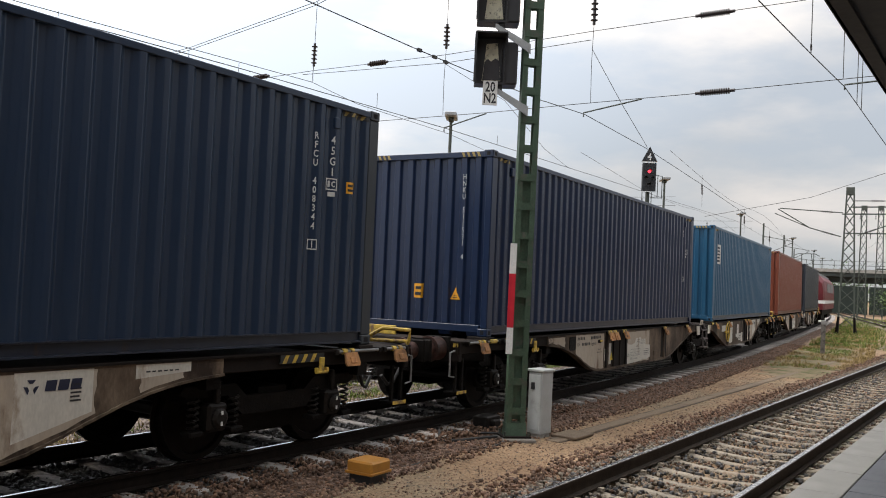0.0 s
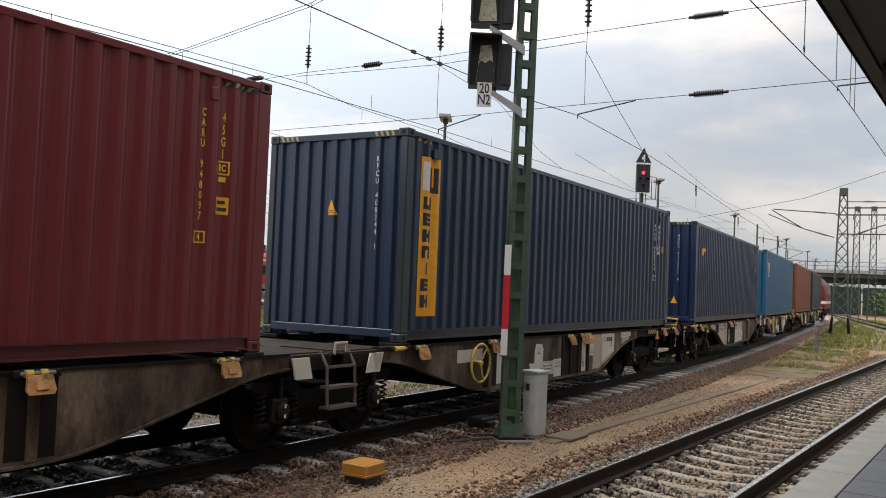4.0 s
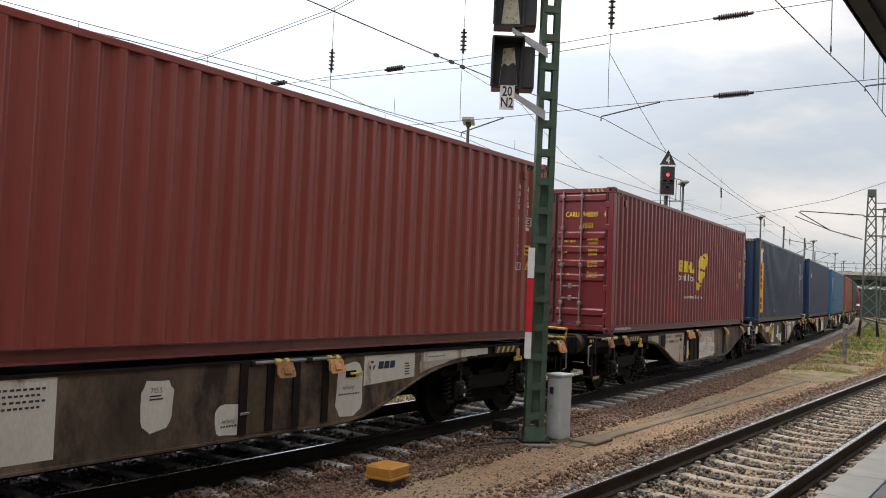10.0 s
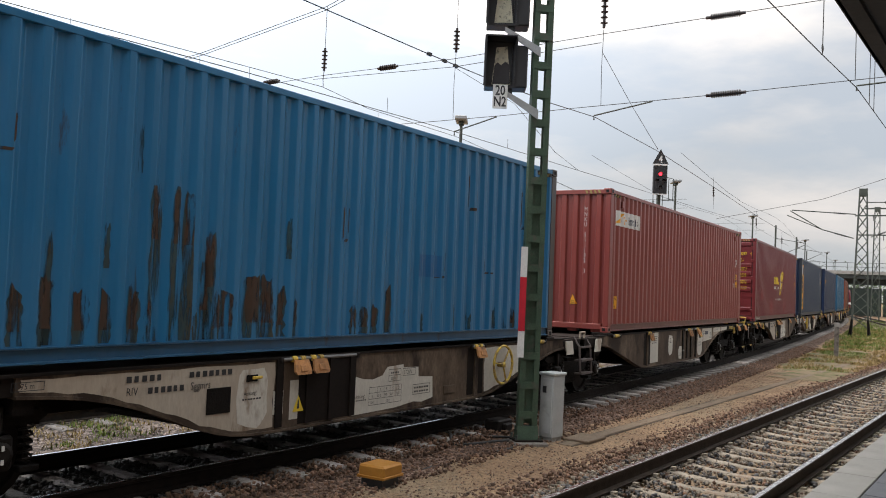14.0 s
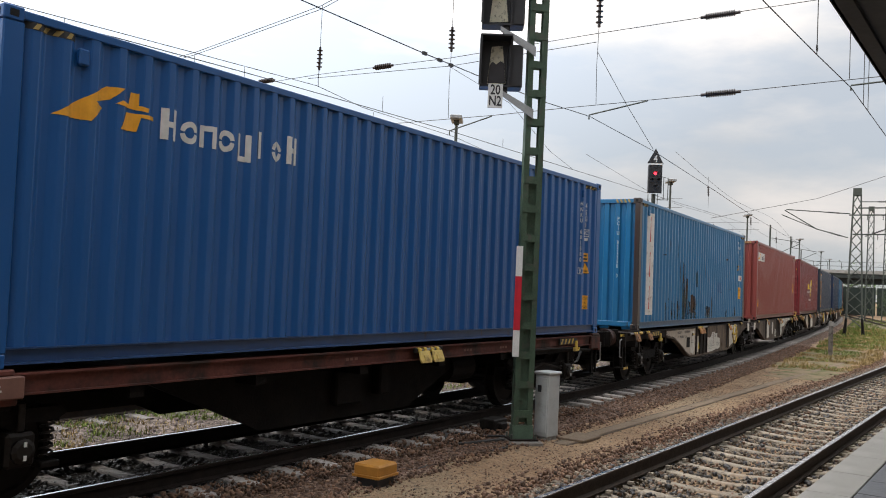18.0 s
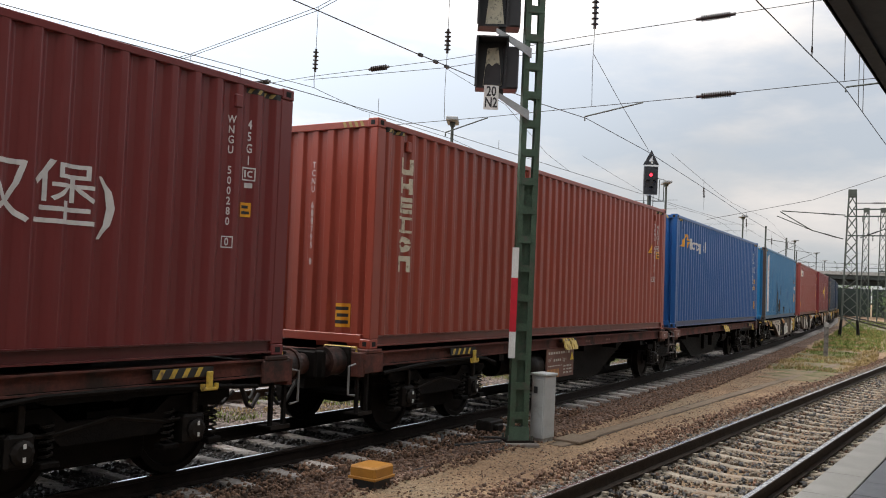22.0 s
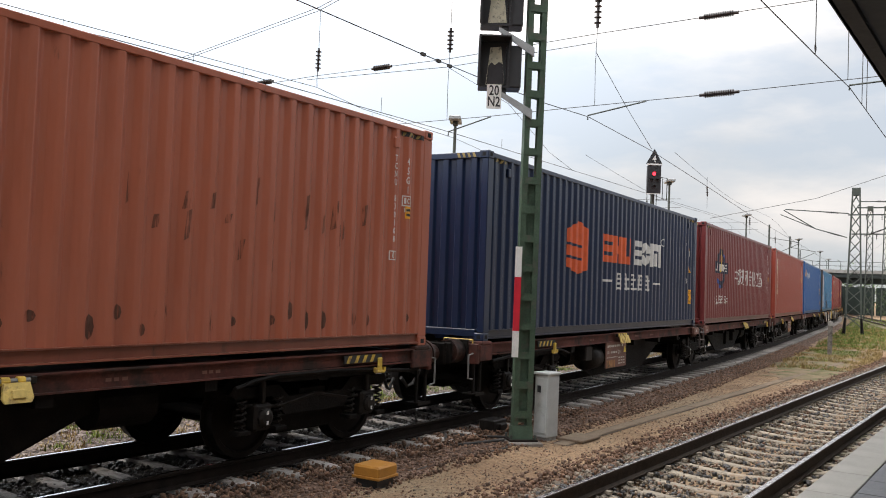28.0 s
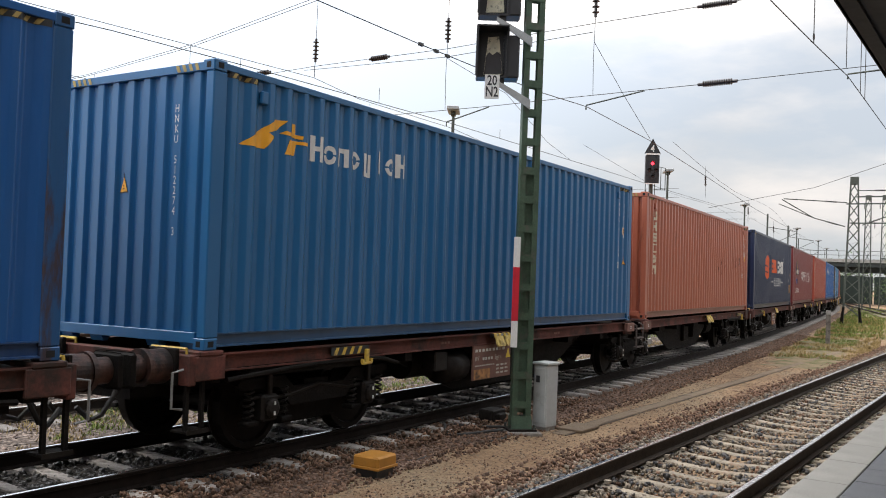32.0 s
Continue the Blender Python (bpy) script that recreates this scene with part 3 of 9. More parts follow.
# ---- rails ----
RAIL = ((-0.0625, -0.172), (0.0625, -0.172), (0.0625, -0.160), (0.012, -0.142), (0.009, -0.045), (0.036, -0.034), (0.036, -0.006), (0.028, -0.0015), (0.017, 0.0), (-0.019, 0.0), (-0.028, -0.0015), (-0.036, -0.006),
        (-0.036, -0.034), (-0.009, -0.045), (-0.012, -0.142), (-0.0625, -0.160))


def rail_mesh(fn, lat, z0, s0, s1, step, head):
    vs, fs, mats = [], [], []
    ss = list(np.arange(s0, s1 + 0.01, step))
    n = len(RAIL)
    for s in ss:
        for u, w in RAIL:
            x, y, _ = fn(s, lat + u)
            vs.append((x, y, z0 + w))
    for i in range(len(ss) - 1):
        for k in range(n):
            a, b = i * n + k, i * n + (k + 1) % n
            fs.append((a, a + n, b + n, b))
            mats.append(1 if k in head else 0)
    return vs, fs, mats


def rails(key, s0, s1, step, label):
    fn, z0 = LINES[key]
    holder = empty(key.split("_")[0] + "_track")
    tagged(holder, label, "railway track", kind="structure")
    for lat in (-0.7535, 0.7535):
        vs, fs, mats = rail_mesh(fn, lat, z0 + (lat * CANT * -1 if key == "goods" else 0), s0, s1, step, (8,) if key == "goods" else (7, 8, 9))
        ob = part("rail", (vs, [], fs), "rail_side" if key == "goods" else "rail_brown", holder)
        ob.data.materials.append(M["rail_top" if key == "goods" else "rail_dull"])
        ob.data.polygons.foreach_set("material_index", mats)
    return holder


goods_track = rails("goods", -20, 160, 0.8, "curving goods track with shiny rail heads and rust-brown ballast")
platform_track = rails("platform", -20, 200, 0.8, "platform track with dished concrete sleepers and pale ballast")
for _k in ("yard_a", "yard_b", "yard_c", "yard_d", "yard_e"):
    rails(_k, -20, 130, 2.0, "rusty yard track beyond the goods train")


def sleeper_mesh(dish):
    secs = ((-1.3, -0.01, 0.085), (-0.98, 0.004, 0.095), (-0.5, -0.03 * dish, 0.085), (0, -0.045 * dish, 0.072), (0.5, -0.03 * dish, 0.085), (0.98, 0.004, 0.095), (1.3, -0.01, 0.085))
    vs, fs = [], []
    for y, z, w in secs:
        vs += [(-w - 0.05, y, -0.2), (-w, y, z - 0.012), (-w + 0.02, y, z), (w - 0.02, y, z), (w, y, z - 0.012), (w + 0.05, y, -0.2)]
    for i in range(len(secs) - 1):
        for k in range(5):
            a = i * 6 + k
            fs.append((a, a + 1, a + 7, a + 6))
    fs += [(0, 5, 4, 3, 2, 1), tuple(range(36, 42))]
    # rail fastenings
    for y in (-0.86, -0.645, 0.645, 0.86):
        k = len(vs)
        vs += [(dx, y + dy, dz) for dx in (-0.035, 0.035) for dy in (-0.03, 0.03) for dz in (-0.02, 0.012)]
        fs += [tuple(k + q for q in f) for f in ((0, 1, 3, 2), (4, 6, 7, 5), (0, 4, 5, 1), (2, 3, 7, 6), (1, 5, 7, 3))]
    return vs, fs


def sleepers(key, holder, s0, s1, gap, mat, dish, far):
    fn, z0 = LINES[key]
    vs, fs = sleeper_mesh(dish)
    me = bpy.data.meshes.new("sleeper")
    me.from_pydata(vs, [], fs)
    me.materials.append(M[mat])
    for s in np.arange(s0, s1, gap):
        x, y, th = fn(float(s) + rnd.uniform(-0.02, 0.02))
        ob = new("sleeper", me)
        ob.parent = holder
        ob.matrix_basis = Matrix.Translation((x, y, z0 - 0.172 + rnd.uniform(-0.008, 0.004))) @ Matrix.Rotation(th + rnd.uniform(-0.012, 0.012), 4, "Z")
    av, af = [], []
    for s in np.arange(s1, far, gap):
        x, y, th = fn(float(s))
        k = len(av)
        c, sn = math.cos(th), math.sin(th)
        av += [(x + a * c - b * sn, y + a * sn + b * c, z0 - 0.172 + h) for a, b, h in vs]
        af += [tuple(k + q for q in f) for f in fs]
    if av:
        tagged(part("far_sleepers", (av, [], af), mat, holder), kind="stuff")


sleepers("goods", goods_track, -8.45, 62, 0.63, "sleeper_grimy", 0.5, 130)
sleepers("platform", platform_track, -8.0, 46, 0.6, "sleeper_light", 1.9, 130)
for _k in ("yard_a", "yard_b"):
    _h = [o for o in bpy.data.objects if o.name.startswith("yard_track")][0 if _k == "yard_a" else 1]
    sleepers(_k, _h, 0, 0.1, 0.7, "sleeper_dark", 0.2, 60)


# ---- ballast beds under the loose stones ----
def gravel(name, dark, mid, pale, scale):
    """Broken stone, each piece its own shade, dark joints between them."""
    m = bpy.data.materials.new(name)
    m.use_nodes = True
    t = m.node_tree
    b = t.nodes["Principled BSDF"]
    b.inputs["Roughness"].default_value, b.inputs["Specular IOR Level"].default_value = 0.92, 0.2
    co = t.nodes.new("ShaderNodeTexCoord")
    v = t.nodes.new("ShaderNodeTexVoronoi")
    v.inputs["Scale"].default_value = scale
    t.links.new(co.outputs["Object"], v.inputs["Vector"])
    sep = t.nodes.new("ShaderNodeSeparateColor")
    t.links.new(v.outputs["Color"], sep.inputs[0])
    r = t.nodes.new("ShaderNodeValToRGB")
    r.color_ramp.elements[0].color, r.color_ramp.elements[1].color = (*dark, 1), (*pale, 1)
    e = r.color_ramp.elements.new(0.55)
    e.color = (*mid, 1)
    t.links.new(sep.outputs[0], r.inputs[0])
    n = t.nodes.new("ShaderNodeTexNoise")
    n.inputs["Scale"].default_value, n.inputs["Detail"].default_value = 1.3, 6.0
    t.links.new(co.outputs["Object"], n.inputs["Vector"])
    k = t.nodes.new("ShaderNodeMapRange")
    k.inputs["From Min"].default_value, k.inputs["From Max"].default_value, k.inputs["To Min"].default_value, k.inputs["To Max"].default_value = 0.3, 0.7, 0.7, 1.25
    t.links.new(n.outputs[0], k.inputs["Value"])
    h = t.nodes.new("ShaderNodeHueSaturation")
    t.links.new(k.outputs[0], h.inputs["Value"])
    t.links.new(r.outputs[0], h.inputs["Color"])
    t.links.new(h.outputs[0], b.inputs["Base Color"])
    bp = t.nodes.new("ShaderNodeBump")
    bp.inputs["Strength"].default_value, bp.inputs["Distance"].default_value = 1.0, 0.03
    bp.invert = True
    t.links.new(v.outputs["Distance"], bp.inputs["Height"])
    t.links.new(bp.outputs[0], b.inputs["Normal"])
    return m


M["bed_black"] = gravel("near-black ballast", (0.008, 0.007, 0.0065), (0.020, 0.017, 0.015), (0.06, 0.052, 0.045), 24.0)
M["bed_rust"] = gravel("rust-brown ballast", (0.045, 0.026, 0.018), (0.115, 0.068, 0.046), (0.24, 0.17, 0.13), 26.0)
M["bed_pink"] = gravel("pinkish grey yard ballast", (0.035, 0.027, 0.022), (0.105, 0.08, 0.065), (0.23, 0.185, 0.155), 22.0)


def bed(name, s0, s1, l0, l1, lift, mat, label, wob=0.12, nl=8):
    """A strip of ballast along the goods track with wandering edges."""
    vs, fs = [], []
    ss_ = list(np.arange(s0, s1, 0.3))
    for s_ in ss_:
        a = l0 + wob * noise.noise(Vector((s_ * 0.9, l0, 2))) + 0.5 * wob * noise.noise(Vector((s_ * 2.7, l0, 6)))
        b = l1 + wob * noise.noise(Vector((s_ * 0.9, l1, 3))) + 0.5 * wob * noise.noise(Vector((s_ * 2.7, l1, 7)))
        for j in range(nl + 1):
            x, y, _t = rail1(float(s_), a + (b - a) * j / nl)
            z = height(x, y) + lift + 0.008 * noise.noise(Vector((x * 4, y * 4, 1)))
            vs.append((x, y, z - (0.05 if j in (0, nl) else 0.0)))
    for i in range(len(ss_) - 1):
        for j in range(nl):
            k = i * (nl + 1) + j
            fs.append((k, k + nl + 1, k + nl + 2, k + 1))
    return tagged(part(name, (vs, [], fs), mat, smooth=True), label, "ballast", kind="structure")


bed("ballast_bed", -12, 110, -1.22, 1.45, 0.018, "bed_black", "near-black ballast bed of the goods track", 0.1)
bed("ballast_shoulder", -12, 90, -2.05, -1.12, 0.012, "bed_rust", "rust-brown ballast shoulder beside the goods track", 0.25)
M["verge"] = material("thin turf over gravel", (0.165, 0.135, 0.07), 0.95, 0, 0.3, 0.9, 0.35, 30, 0.6, 25, tint2=(0.085, 0.115, 0.03), stain=(0.2, 0.15, 0.095), stain_amount=0.75, stain_scale=1.6, spec=0.15)
bed("grass_verge", 26, 112, -4.6, -2.35, 0.014, "verge", "thin green and straw-coloured turf over gravel", 0.9, 10)
bed("yard_ballast", -12, 70, 1.35, 9.9, 0.02, "bed_pink", "pinkish grey ballast of the yard tracks", 0.3, 24)


# ---- loose stone ----
def stones(name, places, mat, label, size=(0.02, 0.05)):
    """Angular stones, each a squashed and turned block of eight corners."""
    r = np.random.RandomState(len(places))
    n = len(places)
    base = np.array([(x, y, z) for x in (-1, 1) for y in (-1, 1) for z in (-1, 1)], float)
    v = base[None] * (0.55 + 0.45 * r.rand(n, 8, 1)) * (0.6 + 0.6 * r.rand(n, 1, 3))
    a, b = r.rand(n) * 6.28, r.rand(n) * 1.2
    ca, sa, cb, sb = np.cos(a), np.sin(a), np.cos(b), np.sin(b)
    x, y, z = v[..., 0], v[..., 1], v[..., 2]
    y, z = y * cb[:, None] - z * sb[:, None], y * sb[:, None] + z * cb[:, None]
    x, y = x * ca[:, None] - y * sa[:, None], x * sa[:, None] + y * ca[:, None]
    sz = (size[0] + (size[1] - size[0]) * r.rand(n) ** 1.6)[:, None, None]
    p = np.stack([x, y, z], 2) * sz + np.array(places)[:, None, :]
    quads = np.array(((0, 1, 3, 2), (4, 6, 7, 5), (0, 4, 5, 1), (2, 3, 7, 6), (0, 2, 6, 4), (1, 5, 7, 3)))
    f = (quads[None] + 8 * np.arange(n)[:, None, None]).reshape(-1, 4)
    me = bpy.data.meshes.new(name)
    me.vertices.add(n * 8)
    me.vertices.foreach_set("co", p.reshape(-1))
    me.loops.add(f.size)
    me.loops.foreach_set("vertex_index", f.reshape(-1))
    me.polygons.add(len(f))
    me.polygons.foreach_set("loop_start", np.arange(0, f.size, 4))
    me.update(calc_edges=True)
    me.materials.append(M[mat])
    return tagged(new(name, me), label, "ballast", kind="stuff")


def strewn(fn, s0, s1, l0, l1, n, z, jit=0.02, thin=1.0):
    out = []
    for _ in range(n):
        s = s0 + (s1 - s0) * rnd.random() ** thin
        x, y, _t = fn(s, rnd.uniform(l0, l1))
        out.append((x, y, (height(x, y) if z is None else z) + rnd.uniform(-jit, jit)))
    return out


def bedded(fn, s0, s1, n, thin, top, dish, far=1.75):
    """Stones in the four-foot, lying lower in the middle, and over the sleeper ends."""
    out = []
    for _ in range(n):
        s, l = s0 + (s1 - s0) * rnd.random() ** thin, rnd.uniform(-1.75, far)
        if fn is line2 and -1.28 < l < 0.92 and abs((s - 4.3) % 0.6 - 0.3) < 0.105 and rnd.random() < 0.9:
            continue
        x, y, _t = fn(s, l)
        a = abs(l)
        z = top - dish * (1 - min(1.0, a / 0.7)) if a < 0.72 else top + (0.012 if a > 0.85 else 0.0) - max(0.0, a - 1.45) * 0.28
        if l > 0.92:
            z += 0.035
        out.append((x, y, z + rnd.uniform(-0.018, 0.012)))
    return out


stones("ballast_stones", bedded(line2, 5, 40, 24000, 1.35, -0.15, 0.062, 1.28) + strewn(line2, 14, 40, 1.3, 1.8, 900, None), "stone_grey", "loose pale grey ballast stones", (0.011, 0.027))
stones("rusty_stones", bedded(line2, 5, 40, 11000, 1.35, -0.152, 0.062) + strewn(line2, 5, 40, 1.25, 2.1, 7000, None, 0.012, 1.2) + strewn(line2, 5, 38, 0.9, 1.45, 5000, -0.115, 0.012, 1.25) + strewn(rail1, 4, 45, -2.15, -1.05, 22000, None, 0.022, 1.35)
       + strewn(rail1, 4, 15, -1.5, -0.88, 2600, -0.19, 0.018, 1.1), "stone_brown", "rust-brown ballast stones beside the goods track", (0.009, 0.028))
stones("oily_stones", bedded(line2, 5, 40, 9000, 1.35, -0.155, 0.062, 1.2) + strewn(rail1, 3, 40, -0.95, 1.4, 15000, -0.228, 0.02, 1.25), "stone_dark", "near-black ballast stones between the rails", (0.014, 0.036))
stones("yard_stones", strewn(rail1, 2, 34, 1.4, 7.5, 17000, None, 0.03, 1.1), "stone_pink", "pinkish grey loose ballast stones of the yard", (0.014, 0.034))
stones("near_ballast", bedded(line2, -9, 5, 7000, 1.0, -0.15, 0.062), "stone_grey", "loose pale grey ballast stones", (0.012, 0.03))
stones("pebbles", strewn(rail1, 6, 40, -3.6, -1.9, 9000, None, 0.004, 1.3), "stone_brown", "small pebbles trodden into the dirt", (0.005, 0.014))
stones("pale_pebbles", strewn(rail1, 6, 40, -3.7, -1.6, 5500, None, 0.004, 1.3), "stone_grey", "small pale pebbles trodden into the dirt", (0.004, 0.012))


# ---- grass ----
def blades(name, spots, mat, label, tall=(0.08, 0.25), n=9):
    vs, fs = [], []
    r = random.Random(len(spots))
    for x, y, z in spots:
        for _ in range(n):
            a, h, w = r.random() * 6.28, r.uniform(*tall), r.uniform(0.006, 0.014)
            ox, oy = x + r.gauss(0, 0.06), y + r.gauss(0, 0.06)
            lx, ly = math.cos(a) * h * 0.45, math.sin(a) * h * 0.45
            px, py = -math.sin(a) * w, math.cos(a) * w
            k = len(vs)
            vs += [(ox - px, oy - py, z), (ox + px, oy + py, z), (ox + lx * 0.4 + px * 0.7, oy + ly * 0.4 + py * 0.7, z + h * 0.6), (ox + lx * 0.4 - px * 0.7, oy + ly * 0.4 - py * 0.7, z + h * 0.6), (ox + lx, oy + ly, z + h)]
            fs += [(k, k + 1, k + 2, k + 3), (k + 3, k + 2, k + 4)]
    return tagged(part(name, (vs, [], fs), mat), label, "grass", kind="stuff")


def patchy(fn, s0, s1, l0, l1, n, cut=0.0, f=0.35, thin=1.0):
    out = []
    while len(out) < n:
        s, l = s0 + (s1 - s0) * rnd.random() ** thin, rnd.uniform(l0, l1)
        x, y, _t = fn(s, l)
        if noise.noise(Vector((x * f, y * f, 3))) > cut:
            out.append((x, y, height(x, y) - 0.02))
    return out


blades("grass", patchy(rail1, 29, 82, -4.3, -2.3, 2000, 0.08, 0.4, 0.7) + patchy(rail1, 3, 42, 2.0, 3.3, 2000, 0.05, 0.7) + patchy(rail1, 6, 48, 5.4, 7.3, 1500, -0.1, 0.5), "grass", "rough green grass tufts on the gravel", (0.03, 0.12))
blades("dry_grass", patchy(rail1, 30, 80, -5.2, -2.2, 2600, -0.05, 0.55, 0.9), "dry_grass", "dry straw-coloured grass round the mast foot", (0.04, 0.16))
blades("yard_dry_grass", patchy(rail1, 3, 40, 1.7, 3.4, 1500, 0.0, 0.8), "dry_grass", "dry yellowish grass along the yard track", (0.03, 0.11))
blades("far_grass", patchy(rail1, 45, 115, -10, -2.2, 2600, -0.25, 0.15), "grass", "low green grass beside the far tracks", (0.1, 0.3), 8)
blades("weeds", patchy(rail1, 10, 90, 15.8, 25.5, 6500, -0.3, 0.2), "grass", "tall bright weeds between the yard tracks", (0.25, 0.8), 7)


# ---- cable duct covers, path ----
duct = empty("cable_duct", 10, -2.2, -0.27)
tagged(duct, "sunken concrete cable duct with worn flat covers", "cable duct", kind="structure")
me = bpy.data.meshes.new("duct_cover")
boxes((-0.493, 0.493, -0.10, 0.10, -0.05, 0.0), bevel=0.008).to_mesh(me)
me.materials.append(M["duct"])
for i in range(40):
    x = 2.2 + i * 0.99
    ob = new("duct_cover", me)
    ob.parent = duct
    ob.matrix_basis = Matrix.Translation((x, 0.0 + 0.00012 * x * x + rnd.uniform(-0.008, 0.008), 0.018 + rnd.uniform(-0.005, 0.004))) @ Matrix.Rotation(rnd.uniform(-0.015, 0.015) + 0.004, 4, "Z")
for sgn in (-1, 1):
    bm = B()
    path_tube(bm, [(float(x), sgn * 0.125 + 0.00012 * (x + 0) ** 2, 0.004) for x in np.arange(1.7, 42, 1.0)], 0.010, 6)
    part("duct_edge", bm, "duct_edge", duct, "dark sunken edge of the duct")
tagged(part("cable_cover", boxes((12.05, 12.7, -2.42, -2.0, -0.27, -0.225), bevel=0.01), "duct"), "flat pale concrete cover slab beside the signal cabinet", "cover slab")

# ---- platform ----
platform = empty("platform", 0, -6.42, 0)
tagged(platform, "station platform with pale edge slabs and dark paving", "platform", kind="structure")
part("platform_wall", boxes((-25, 60, -7.5, -0.06, -0.35, 0.40)), "concrete", platform)
me_edge = bpy.data.meshes.new("edge_slab")
boxes((-0.497, 0.497, -0.34, 0.0, 0.40, 0.50), bevel=0.006).to_mesh(me_edge)
me_edge.materials.append(M["platform_edge"])
for i in range(60):
    ob = new("edge_slab", me_edge)
    ob.parent = platform
    ob.matrix_basis = Matrix.Translation((-8 + i, 0, rnd.uniform(-0.002, 0.002)))
me_tile = bpy.data.meshes.new("paving_tile")
boxes((-0.296, 0.296, -0.296, 0.296, 0.44, 0.498), bevel=0.004).to_mesh(me_tile)
me_tile.materials.append(M["platform_tile"])
for i in range(42):
    for j in range(6):
        ob = new("paving_tile", me_tile)
        ob.parent = platform
        ob.matrix_basis = Matrix.Translation((-4 + i * 0.6 + 0.3 * (j % 2), -0.645 - j * 0.6, rnd.uniform(-0.0015, 0.0015)))
part("paving_rest", boxes((-25, -3.98, -7.5, -0.345, 0.40, 0.492), (20.9, 60, -7.5, -0.345, 0.40, 0.492), (-3.98, 20.9, -7.5, -3.94, 0.40, 0.492)), "platform_tile", platform)

roof = empty("platform_roof", 0, -6.76, 4.2)
tagged(roof, "dark platform roof edge with gutter", "roof", kind="structure")
part("roof_deck", boxes((-25, 50, -6.5, 0.0, 0.04, 0.30)), "roof_dark", roof)
part("gutter", boxes((-25, 50, -0.02, 0.12, 0.0, 0.05), (-25, 50, 0.10, 0.13, 0.0, 0.16)), "roof_dark", roof)
for i in range(9):
    part("rafter", boxes((-18 + i * 4.5, -17.8 + i * 4.5, -6.3, -0.05, -0.14, 0.04)), "roof_dark", roof)
for i in range(5):
    part("column", boxes((-17.99 + i * 9, -17.81 + i * 9, -4.2, -4.0, -3.70, -0.14)), "roof_dark", roof)



# Unseen block added to keep light from that side off the container walls.
station = empty("station_building", 10, -15.5, 0)
tagged(station, "unseen plain block that shades the containers", "building", kind="structure")
part("wall", boxes((-30, 8, -8, 0, -0.3, 16.0)), "building_wall", station)
part("cornice", boxes((-30.3, 8.3, -8.3, 0.3, 16.0, 16.5), bevel=0.05), "building", station)

